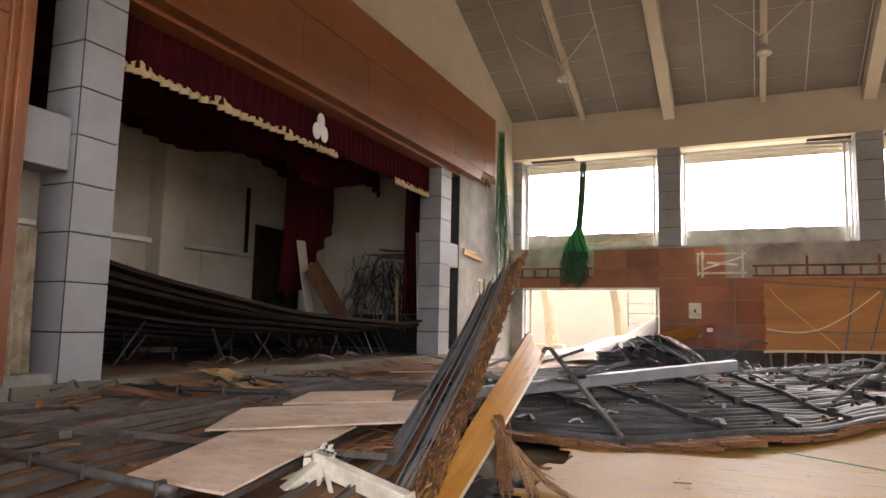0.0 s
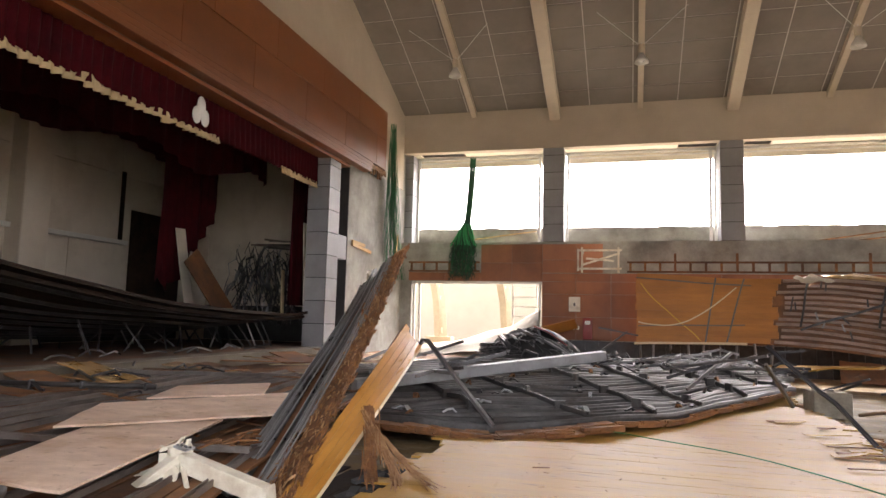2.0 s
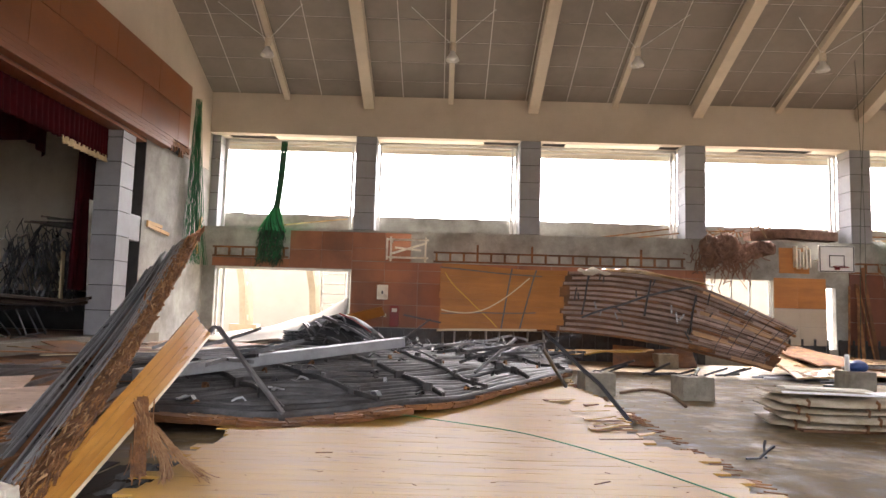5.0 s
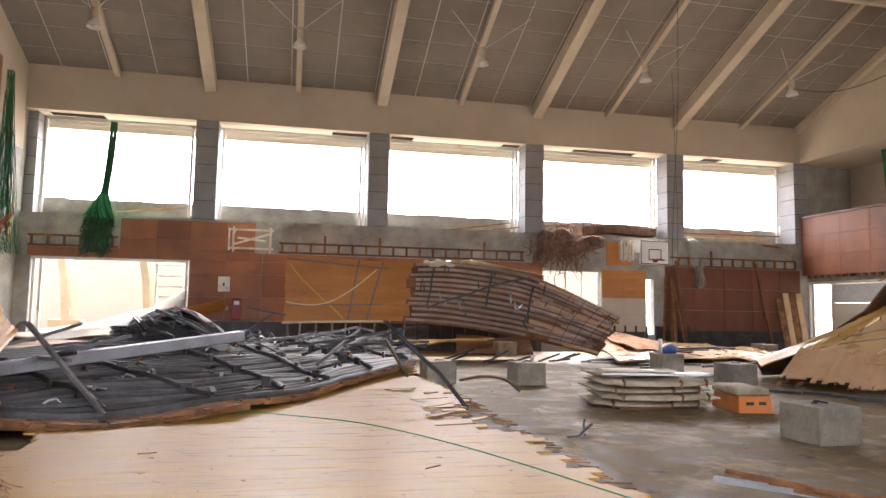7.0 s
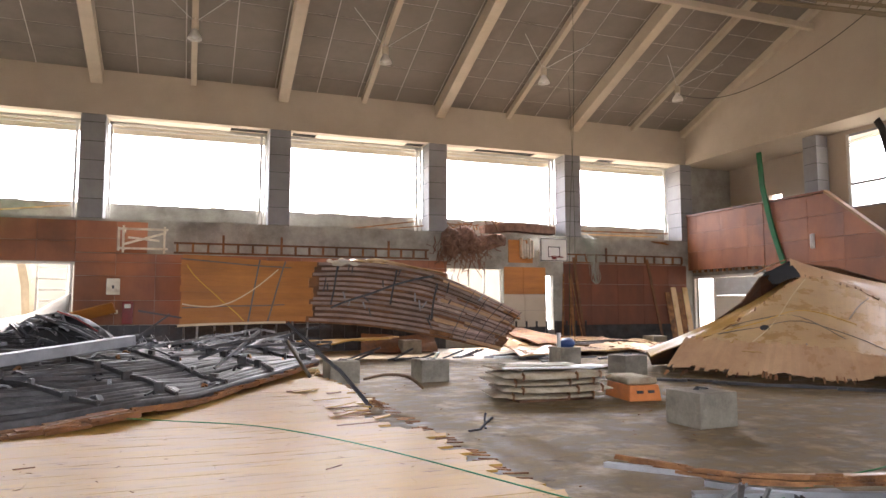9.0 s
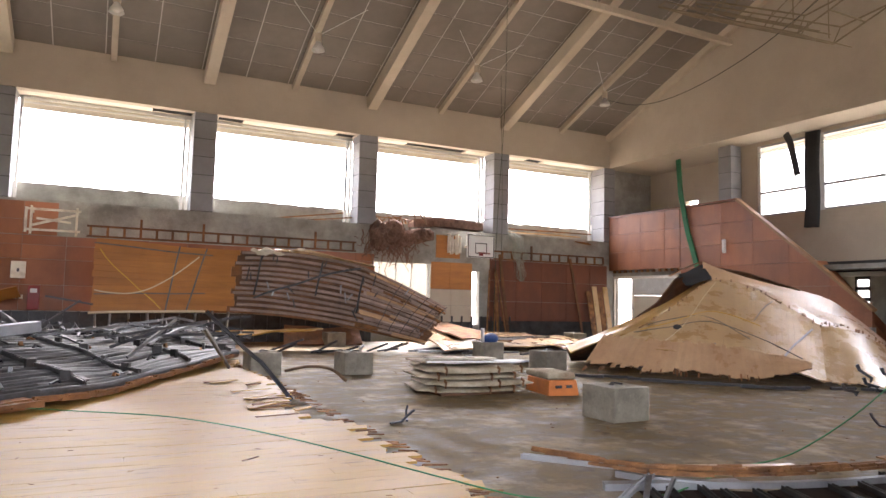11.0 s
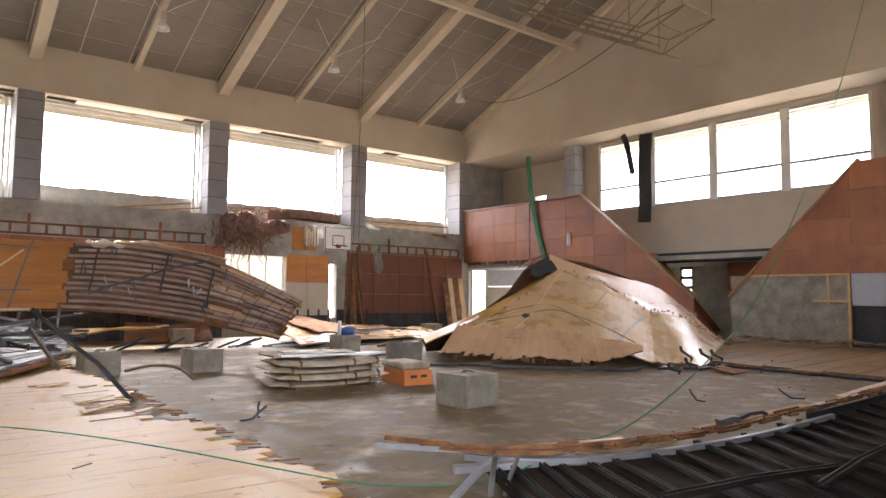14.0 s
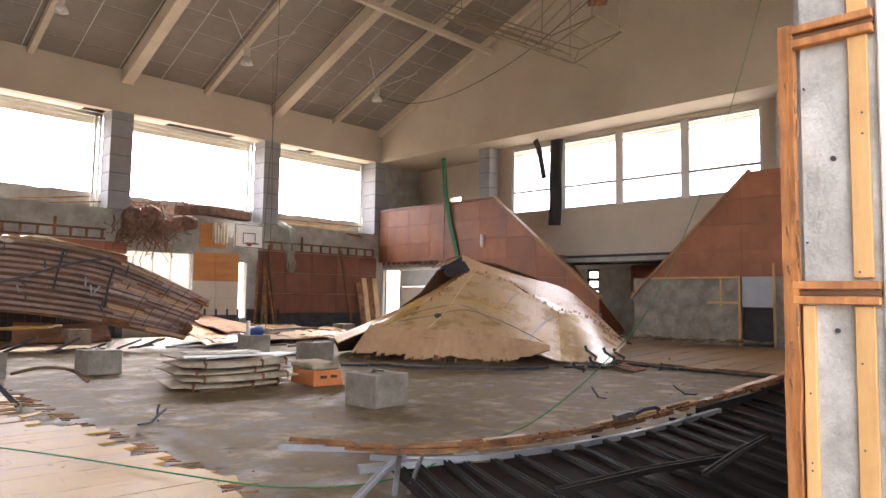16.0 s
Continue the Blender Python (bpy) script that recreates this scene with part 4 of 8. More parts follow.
box(bm, XR + 0.62, XR + 5.0, 22.301, 22.501, 2.62, LEDGE - 0.001)
mesh_thing("wall_lobby", bm, CONC, "dim plastered wall of the lobby behind the hall", "wall", kind="structure")
bm = bmesh.new()
box(bm, XR + 2.9, XR + 3.0, 8.2, 11.6, 1.7, 2.65)
mesh_thing("lobby_panelling", bm, RED, "red-brown panelled wall in the lobby", "wall", kind="structure")
bm = bmesh.new()
box(bm, XR + 2.9, XR + 3.05, 8.2, 11.2, 0.0, 1.05)
mesh_thing("lobby_counter", bm, CONC, "low concrete counter in the lobby", "counter", kind="structure")
t = thing("door_2", (XR + 4.75, 14.32, 1.05), "glazed lobby door with horizontal bars, daylight behind", "door", kind="structure")
for y in (14.05, 14.6):
    bm = bmesh.new()
    box(bm, XR + 4.82, XR + 4.9, y - 0.05, y + 0.05, 1.05, 2.64)
    part("door_stile", bm, JOINT, t)
for k in range(5):
    bm = bmesh.new()
    box(bm, XR + 4.82, XR + 4.9, 14.05, 14.6, 1.03 + 0.38 * k, 1.16 + 0.38 * k)
    part("door_bar", bm, JOINT, t)
# white door frames below the far parapet
t = thing("door_3", (XR + 0.2, 20, 0.5), "white-framed glass doors below the balcony, one open to daylight", "door", kind="structure")
for y in (21.9, 20.74, 18.4):
    bm = bmesh.new()
    box(bm, XR + 0.15, XR + 0.25, y - 0.05, y + 0.05, 0.3, 2.65)
    part("door_post", bm, ALU, t)
bm = bmesh.new()
box(bm, XR + 0.15, XR + 0.25, 18.4, 21.9, 2.55, 2.65)
part("door_head", bm, ALU, t)
bm = bmesh.new()
box(bm, XR + 0.17, XR + 0.22, 18.45, 20.69, 0.4, 1.85)
part("panel", bm, SOFFIT, t)
bm = bmesh.new()
box(bm, XR + 0.18, XR + 0.21, 18.45, 20.69, 1.87, 2.53)
part("pane", bm, GLASS, t)

# ---- panelling and fittings of the far wall ----
rng = random.Random(21)

lower = [0.92, 1.65, 2.38, 2.79, 3.06]
red_panels("far_panelling", "scuffed red-brown plywood panelling on the far wall", YF + 0.02, [-0.69, 0.4, 1.5, 2.6, 3.7, 4.8, 5.9, 7.0, 8.1, 9.2, 10.3, 10.98], lower, "y")
red_panels("far_panelling", "red-brown plywood panels above the torn doorway", YF + 0.02, [-5.3, -4.0, -2.75], [2.79, 3.08], "y")
red_panels("far_panelling", "red-brown plywood panels above the torn doorway", YF + 0.02, [-2.75, -1.7, -0.69], [2.79, 3.4, 4.02], "y")
red_panels("far_panelling", "red-brown plywood panels behind the backboard frame", YF + 0.02, [-0.69, 0.4, 1.25], [3.07, 3.5, 4.02], "y")
red_panels("far_panelling", "orange-brown panels beside the broken backboard", YF + 0.02, [13.22, 14.0, 14.93], [1.9, 2.9], "y", material=ORANGE)
red_panels("far_panelling", "orange-brown panels beside the broken backboard", YF + 0.02, [13.4, 13.9, 14.4], [3.05, 3.9], "y", material=ORANGE)
red_panels("far_panelling", "pale bare panels between the broken doorways", YF + 0.02, [13.22, 14.05, 14.93], [0.7, 1.3, 1.89], "y", material=BEIGE)
red_panels("far_panelling", "dark red-brown plywood panelling near the corner", YF + 0.02, [15.7, 16.9, 18.1, 19.3, 20.5, 21.4], [0.75, 1.5, 2.3, 3.08], "y", material=DARKRED)
lat = thing("batten_lattice", (8, YF, 3.1), "row of bare timber battens where panels were torn off", "battens", kind="structure")
for x0, x1 in ((-5.3, -2.8), (2.0, 10.3), (15.7, 21.2)):
    for z in (3.12, 3.42):
        bm = bmesh.new()
        box(bm, x0, x1, YF + 0.0, YF + 0.048, z - 0.03, z + 0.03)
        part("rail", bm, UNDER, lat)
    x = x0 + 0.1
    while x < x1:
        bm = bmesh.new()
        box(bm, x - 0.035, x + 0.035, YF - 0.003, YF + 0.047, 3.15, 3.39 if rng.random() < 0.95 else 3.7)
        part("batten", bm, SPLIT if rng.random() < 0.3 else UNDER, lat)
        x += 0.45
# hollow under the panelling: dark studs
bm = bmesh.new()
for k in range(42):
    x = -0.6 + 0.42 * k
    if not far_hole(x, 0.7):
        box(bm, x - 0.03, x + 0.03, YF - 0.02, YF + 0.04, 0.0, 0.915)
# dark sheets over the concrete stand in for the hollow's shade
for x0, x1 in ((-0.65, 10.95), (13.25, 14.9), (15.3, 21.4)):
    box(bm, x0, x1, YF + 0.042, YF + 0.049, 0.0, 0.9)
mesh_thing("wall_studs", bm, DARKST, "dark floor-edge studs and a shade sheet below the panelling", "studs", kind="structure")

# folded backboard frame
t = thing("backboard_frame", (1.17, 21.7, 3.0), "white steel wall frame of a folded basketball backboard", "basketball frame")
for p, q in (((0.52, 21.55, 3.76), (1.84, 21.55, 3.76)), ((0.52, 21.55, 3.18), (1.84, 21.55, 3.18)), ((0.62, 21.55, 3.85), (0.62, 21.55, 3.05)),
             ((1.74, 21.55, 3.85), (1.74, 21.55, 3.05)), ((0.62, 21.55, 3.76), (0.62, 22.02, 3.72)), ((1.74, 21.55, 3.76), (1.74, 22.02, 3.72)),
             ((0.62, 21.55, 3.18), (0.62, 22.02, 3.2)), ((1.74, 21.55, 3.18), (1.74, 22.02, 3.2)), ((0.5, 21.5, 3.1), (0.5, 21.5, 3.8)), ((0.75, 21.52, 3.5), (1.6, 21.52, 3.42)),
             ((0.62, 21.6, 3.3), (1.74, 21.6, 3.66))):
    bm = bmesh.new()
    beam(bm, p, q, 0.06, 0.06)
    part("bar", bm, WHITEP, t)
# white backboard with hoop
t = thing("basketball_backboard", (15.05, 21.65, 3.1), "white basketball backboard with black lines and a bent hoop", "backboard")
bm = bmesh.new()
box(bm, 14.47, 15.63, 21.58, 21.64, 3.1, 3.96)
bevel(bm, 0.01)
part("board", bm, WHITEB, t)
bm = bmesh.new()
for a, b, c, e in ((14.49, 15.61, 3.11, 3.14), (14.49, 15.61, 3.92, 3.95), (14.49, 14.52, 3.14, 3.92), (15.58, 15.61, 3.14, 3.92),
                   (14.8, 15.3, 3.25, 3.28), (14.8, 15.3, 3.62, 3.65), (14.8, 14.83, 3.28, 3.62), (15.27, 15.3, 3.28, 3.62)):
    box(bm, a, b, 21.572, 21.578, c, e)
part("line_marking", bm, BLACK, t)
bm = bmesh.new()
sweep(bm, [(15.05 + 0.22 * math.cos(a * math.pi / 10), 21.34 + 0.22 * math.sin(a * math.pi / 10), 3.26 + 0.04 * math.sin(a * math.pi / 10)) for a in range(21)], ring(0.012, 6))
beam(bm, (15.05, 21.56, 3.26), (15.05, 21.63, 3.2), 0.16, 0.1)
part("hoop", bm, REDP, t, "bent rusty hoop")
for x in (14.6, 15.5):
    bm = bmesh.new()
    beam(bm, (x, 21.64, 3.5), (x, 22.05, 3.5), 0.05, 0.05)
    part("bracket", bm, WHITEP, t)
bm = bmesh.new()
for k in range(5):
    box(bm, 13.85 + 0.11 * k, 13.9 + 0.11 * k, 21.8, 22.0, 3.25 - 0.05 * (k % 2), 3.95 - 0.1 * (k % 3))
mesh_thing("wall_rack", bm, WHITEP, "white steel bars of a broken wall rack", "rack")
# notice, fire equipment
t = thing("wall_box", (0.36, 21.98, 1.82), "pale grey switch box on the red panelling", "switch box")
bm = bmesh.new()
box(bm, 0.18, 0.54, 21.93, 22.018, 1.82, 2.3)
bevel(bm, 0.008)
part("case", bm, WHITEP, t)
bm = bmesh.new()
box(bm, 0.33, 0.39, 21.922, 21.929, 2.0, 2.1)
part("latch", bm, DARKST, t)
t = thing("fire_cabinet", (0.76, 21.95, 0.95), "tall red fire equipment cabinet with a white plate", "fire cabinet")
bm = bmesh.new()
box(bm, 0.63, 0.92, 21.88, 22.018, 0.95, 1.62)
bevel(bm, 0.01)
part("case", bm, REDP, t)
bm = bmesh.new()
box(bm, 0.69, 0.86, 21.872, 21.879, 1.42, 1.54)
part("plate", bm, WHITEB, t)
for k, x in enumerate((0.12, 0.27, 0.42)):
    bm = bmesh.new()
    box(bm, x, x + 0.09, 21.985, 22.018, 1.25, 1.36)
    mesh_thing("socket", bm, WHITEP, "small white wall socket below the switch box", "socket", "sockets")
# door frame in the torn doorway
bm = bmesh.new()
for x in (-5.12, -4.92, -0.78):
    box(bm, x - 0.04, x + 0.04, 22.1, 22.2, 0.45, 2.74)
box(bm, -5.2, -0.7, 22.1, 22.2, 2.70, 2.78)
bevel(bm, 0.005)
mesh_thing("door_frame", bm, ALU, "bare aluminium door frame without doors", "door frame", kind="structure")
# glazed lattice leaf left in the doorway
t = thing("door_4", (-1.2, 22.3, 0.6), "pale lattice window leaf hanging in the doorway", "door", kind="structure")
for x in (-1.75, -0.95):
    bm = bmesh.new()
    box(bm, x - 0.03, x + 0.03, 22.6, 22.65, 0.9, 2.7)
    part("stile", bm, ALU, t)
for k in range(6):
    bm = bmesh.new()
    box(bm, -1.75, -0.95, 22.6, 22.65, 0.95 + 0.33 * k, 0.99 + 0.33 * k)
    part("rail", bm, ALU, t)
# loose boards on the far wall
for p, q, w in (((16.4, 21.7, 0.0), (16.1, 21.95, 3.3), 0.12), ((19.95, 21.7, 0.0), (19.45, 21.98, 3.3), 0.11)):
    bm = bmesh.new()
    beam(bm, p, q, w, 0.03, up=(0, 1, 0))
    mesh_thing("loose_batten", bm, UNDER, "loose timber batten leaning on the far wall", "batten")
t = thing("leaning_boards", (20.9, 21.6, 0.0), "splintered pale boards leaning in the corner", "boards")
for k in range(4):
    bm = bmesh.new()
    beam(bm, (20.4 + 0.27 * k, 21.5, 0.0), (20.3 + 0.28 * k, 21.85, 2.0 + 0.2 * (k % 2)), 0.24, 0.03, up=(0, 1, 0))
    part("board", bm, TENTM if k % 2 else SPLIT, t)

# ---- outside ----
bm = bmesh.new()
box(bm, -25, 24, 42, 43, -0.15, 6.2)
mesh_thing("outside_building", bm, OUTW, "pale plain building across the yard", "building", kind="structure")
for x in (-5.3, -2.6, -0.9):
    t = thing("corridor_strut", (x, 26, -0.15), "slanting beige steel strut with square holes outside the doorway", "strut", "struts outside the doorway")
    bm = bmesh.new()
    sweep(bm, [(x - 0.5, 26.2, 4.6), (x, 26, 2.2), (x + 0.15, 25.9, 0.5)], rect(0.42, 0.3))
    part("column", bm, STRUT, t)
    for k in range(6):
        z = 1.05 + 0.42 * k
        c = Vector((x + 0.12 - 0.07 * k if z < 2.2 else x + 0.02 - 0.21 * (z - 2.2), 25.77 + 0.04 * k, z))
        bm = bmesh.new()
        box(bm, c.x - 0.1, c.x + 0.1, c.y - 0.02, c.y + 0.03, c.z - 0.1, c.z + 0.1)
        part("inset_plate", bm, RAFT, t)
    bm = bmesh.new()
    box(bm, x - 0.45, x + 0.6, 25.6, 26.2, 0.55, 0.8)
    part("collar", bm, STRUT, t)
    bm = bmesh.new()
    box(bm, x - 0.25, x + 0.5, 25.7, 26.1, -0.15, 0.55)
    part("base", bm, STRUT, t)

# ---- stage floor, sagging ----
rng = random.Random(31)
st = thing("stage_floor", (-8.6, 11, 1.5), "collapsed stage floor sagging on bent steel legs, seen from below its edge", "stage floor")
fn_st = lofted([(-5.98, 5.9, 2.30), (-5.98, 7.9, 1.98), (-5.98, 10.0, 1.72), (-5.98, 12.6, 1.58), (-5.98, 14.6, 1.52), (-5.98, 15.85, 1.60)],
               [(-11.2, 4.2, 0.95), (-11.2, 7.0, 0.9), (-11.2, 10.0, 0.85), (-11.2, 12.6, 0.85), (-11.2, 15.0, 0.9), (-11.2, 17.4, 1.1)], 0.04, 2)
# boards and edge tubes are near-black: the underside's shade is in their colour
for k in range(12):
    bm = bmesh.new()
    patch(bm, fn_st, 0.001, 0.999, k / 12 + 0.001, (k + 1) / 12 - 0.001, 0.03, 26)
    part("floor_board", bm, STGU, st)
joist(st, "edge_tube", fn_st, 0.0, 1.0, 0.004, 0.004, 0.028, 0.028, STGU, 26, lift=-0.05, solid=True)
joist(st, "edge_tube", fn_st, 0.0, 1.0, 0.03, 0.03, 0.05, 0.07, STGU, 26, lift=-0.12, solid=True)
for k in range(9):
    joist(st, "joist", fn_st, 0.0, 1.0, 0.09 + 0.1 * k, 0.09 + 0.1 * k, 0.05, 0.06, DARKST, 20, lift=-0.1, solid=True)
for k in range(22):
    u = 0.03 + 0.045 * k
    for v in (0.3, 0.5, 0.7):
        if rng.random() < 0.8:
            p = fn_st(u, v) - Vector((0, 0, 0.15))
            q = Vector((p.x + rng.uniform(-0.3, 0.3), p.y + rng.choice((-1, 1)) * rng.uniform(0.1, 0.45), 0.68))
            bm = bmesh.new()
            beam(bm, p, q, 0.035, 0.03)
            part("leg", bm, STEEL if rng.random() < 0.2 else DARKST, st)
bm = bmesh.new()
box(bm, -11.4, XL - 0.352, 3.0, 18.8, 0.0, 0.676)
mesh_thing("stage_base", bm, UNDER, "dark littered base below the stage floor", "floor", kind="structure")
for k in range(10):
    y = rng.uniform(6.3, 15)
    bm = bmesh.new()
    x = rng.uniform(-7.0, -6.1)
    pts = [(x + rng.uniform(-0.1, 0.1), y + 0.22 * j, 0.70 + (0.12 * rng.random() if 0 < j < 3 else 0)) for j in range(4)]
    sweep(bm, pts, rect(0.025, 0.025))
    mesh_thing("bent_bar", bm, STEEL if k % 3 == 0 else DARKST, "bent steel bar lying below the stage", "bar", "bars below the stage")
bm = bmesh.new()
box(bm, XL + 0.003, XL + 0.05, 4.7, 18.8, 0.0, 0.672)
box(bm, XL - 0.345, XL + 0.05, 5.86, 15.86, 0.681, 0.69)
mesh_thing("stage_curb", bm, WETSILT, "mud-stained concrete curb below the stage", "curb", kind="structure")
for k in range(13):
    y = 6.0 + 0.75 * k + rng.uniform(-0.25, 0.25)
    bm = bmesh.new()
    a = rng.gauss(0, 0.8)
    beam(bm, (XL + rng.uniform(0.5, 1.3), y + a, 0.5), (XL + 0.06 + 0.25 * rng.random(), y, 0.55 + 0.12 * rng.random()), rng.uniform(0.25, 0.7), 0.018)
    mesh_thing("broken_board", bm, (UNDER, RUSTB, WORN)[k % 3], "muddy broken board leaning on the stage curb", "board", "boards on the curb")
# black sheets hide the pale walls and stand in for under-stage shade
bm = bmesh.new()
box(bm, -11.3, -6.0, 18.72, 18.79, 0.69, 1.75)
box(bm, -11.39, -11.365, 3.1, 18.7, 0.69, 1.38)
mesh_thing("under_stage_lining", bm, JOINT, "black sheets standing in for shade under the stage floor", "lining", kind="structure")
# wreckage at the back of the stage
wk = thing("tangled_frames", (-9.5, 15.6, 1.5), "tangle of torn ceiling frames and wires in the stage", "wreckage")
for k in range(90):
    x, y = rng.uniform(-8.6, -7.2), rng.uniform(16.2, 17.7)
    z = rng.uniform(2.6, 3.5)
    bm = bmesh.new()
    pts = [Vector((x, y, z))]
    for j in range(5):
        pts.append(pts[-1] + Vector((rng.gauss(0, 0.1), rng.gauss(0.02, 0.13), -rng.uniform(0.12, 0.42))))
    pts = [(q.x, q.y, max(q.z, 1.2)) for q in pts]
    sweep(bm, pts, rect(0.016, 0.024) if k % 4 else rect(0.012, 0.07))
    part("frame_bar", bm, STEEL if k % 5 == 0 else DARKST, wk)
for k in range(8):
    bm = bmesh.new()
    z = 3.3 + 0.25 * rng.random()
    beam(bm, (-8.0 + 0.5 * rng.random(), 16.1 + 0.1 * k, z), (-7.6 + 0.5 * rng.random(), 17.0 + 0.1 * k, z + 0.1 * rng.random()), 0.04, 0.05)
    part("torn_rail", bm, DULLST, wk)
for p, q, w, m in (((-7.9, 15.2, 1.4), (-8.4, 14.2, 2.9), 0.8, UNDER), ((-7.0, 16.35, 1.5), (-7.05, 16.4, 2.7), 0.22, FRINGE),
                   ((-6.45, 16.6, 1.6), (-6.5, 16.5, 4.0), 0.3, WHITEP), ((-8.6, 14.6, 1.3), (-8.9, 14.4, 3.6), 0.5, STAGEW)):
    bm = bmesh.new()
    beam(bm, p, q, w, 0.03, up=(1, 0.2, 0))
    bevel(bm, 0.004)
    mesh_thing("leaning_board", bm, m, "loose board leaning in the wrecked stage", "board", "boards in the stage")

# ---- foreground floor sheet ----
fg = thing("floor_sheet", (2.7, 5, 0.0), "fallen pale timber floor with a ragged torn edge", "floor sheet")
bm = bmesh.new()
box(bm, 0.2, 4.6, 0.45, 14.2, 0.0, 0.055)
part("bearer", bm, UNDER, fg)


def fg_at(u, v):
    x, y = -0.25 + 5.35 * u, 0.42 + 14.1 * v
    return Vector((x, y, 0.10 + 0.03 * noise.noise(Vector((x * 0.5, y * 0.5, 0)))))


rng = random.Random(5)
n = 82
for k in range(n):
    y = 0.42 + 14.1 * (k + 0.5) / n
    end = 1.0 + 0.03 * noise.noise(Vector((y * 0.8, 0, 0))) - 0.05 * rng.random()
    if 7.0 < y < 9.2:
        end -= 0.03 + 0.04 * rng.random()
    start = 0.0 + (0.02 + 0.06 * rng.random() if y < 7.5 else 0.03 * rng.random())
    x = start
    cut = start + 0.5 * (0.25 + 0.75 * rng.random())
    while x < end - 0.02:
        nxt = end if cut > end - 0.1 else cut
        bm = bmesh.new()
        patch(bm, fg_at, x + 0.0002, nxt - 0.0002, k / n + 0.00007, (k + 1) / n - 0.00007, 0.022, 3, skew=rng.uniform(-0.015, 0.015) if nxt == end else 0)
        part("floor_board", bm, FLOOR, fg)
        x, cut = nxt, nxt + 0.5
bm = bmesh.new()
for k in range(160):          # splinters along the torn edge
    y = rng.uniform(0.6, 14)
    x = 5.02 + 0.1 * rng.random()
    a = rng.uniform(-0.3, 0.3)
    beam(bm, (x - 0.12, y, 0.085), (x + rng.uniform(-0.05, 0.12), y + a * 0.2, 0.07), rng.uniform(0.008, 0.03), 0.012)
part("splintered_wood", bm, SPLIT, fg, "dark splinters along the torn edge", kind="stuff")
for k in range(9):
    y = rng.uniform(7.2, 12.0)
    x = 4.72 - 0.012 * (y - 7) + rng.uniform(-0.25, 0.12)
    L = rng.uniform(0.15, 0.6)
    bm = bmesh.new()
    fn_f = lambda u, v: Vector((x - L * (1 - u), y + 0.05 * (u - 0.5) + (0.03 + 0.05 * (1 - u)) * (v - 0.5) * 2, 0.128 + 0.05 * u * u * ((k * 7) % 5) / 5))
    patch(bm, fn_f, 0, 1, 0, 1, 0.01, 4)
    part("torn_flake", bm, FLOOR if k % 3 else SPLIT, fg)
for (x0, y0), (x1, y1), w in (((1.7, 3.9), (1.75, 4.5), 0.015), ((3.6, 5.3), (3.75, 5.42), 0.02), ((1.2, 6.2), (1.35, 6.25), 0.03), ((4.1, 7.3), (4.6, 7.4), 0.06), ((4.2, 7.9), (4.7, 7.96), 0.08), ((4.25, 8.6), (4.75, 8.7), 0.09)):
    bm = bmesh.new()
    beam(bm, (x0, y0, 0.125), (x1, y1, 0.122), w * 0.55, 0.008)
    mesh_thing("wood_splinter", bm, SPLIT, "thin dark splinter lying on the fallen floor", "splinter", "splinters on the floor")


def flipped(name, label, fn, n_deck, n_joist, across, seed, deck=UNDER, steel=STEEL, up=(0, 0, 1), w=0.06, h=0.055, bend=0.03, nu=10, clips=True,
            along=False, deck_nu=8, u_lo=0.0, lift=0.0, ridge=False, cross=None, slant=0.0):
    """An overturned floor: boards below, steel joists lying on top, cross channels with clips."""
    r = random.Random(seed)
    mid = fn(0.5, 0.5)
    t = thing(name, (mid.x, mid.y, 0.0), label, "floor wreckage")
    for k in range(n_deck):
        bm = bmesh.new()
        patch(bm, fn, u_lo, 1 - 0.03 * r.random(), k / n_deck + 0.001, (k + 1) / n_deck - 0.001, 0.03, deck_nu, hint=Vector(up))
        part("deck_board", bm, deck, t)
    for k in range(n_joist):
        v = (k + 0.5) / n_joist
        joist(t, "joist", fn, u_lo + 0.05 * r.random(), 1 + 0.02 - 0.07 * r.random(), v + r.uniform(-0.15, 0.15) / n_joist, v + r.uniform(-0.3, 0.3) / n_joist,
              w, h, steel, nu, lift + 0.004, up, bend, r, ridge=ridge)
    for u in across:
        j = joist(t, "cross_channel", fn, u, u + slant + r.uniform(-0.03, 0.03), 0.02, 0.98 if not slant else 0.8, w * (0.6 if ridge else 1.1), h * (0.6 if ridge else 1.0), cross or steel, 8, lift + h + 0.006, up, bend * 0.5, r)
        if clips:
            for q in range(5):
                v = 0.1 + 0.17 * q + 0.05 * r.random()
                p = fn(u + slant * v / 0.8, v) + Vector(up) * (lift + 1.5 * h)
                bm = bmesh.new()
                bmesh.ops.create_cube(bm, size=1, matrix=Matrix.Translation(p) @ Matrix.Rotation(r.random() * 3, 4, "Z") @ Matrix.Diagonal((0.05, w * 2.0, h * 1.5, 1)))
                bevel(bm, 0.006)
                part("clip", bm, cross or steel, j)
    return t


# ---- overturned floor in the middle ----
fn_a = lofted([(-1.3, 7.75, 0.16), (-0.3, 7.75, 0.14), (0.7, 8.05, 0.15), (1.95, 8.7, 0.16), (2.8, 9.9, 0.17), (3.7, 11.6, 0.2), (5.0, 13.9, 0.26)],
              [(-3.0, 10.4, 0.52), (-2.2, 12.0, 0.55), (-1.2, 13.8, 0.58), (0.6, 15.0, 0.6), (2.2, 16.0, 0.62), (3.6, 16.8, 0.62), (5.2, 15.4, 0.5)], 0.10, 3)
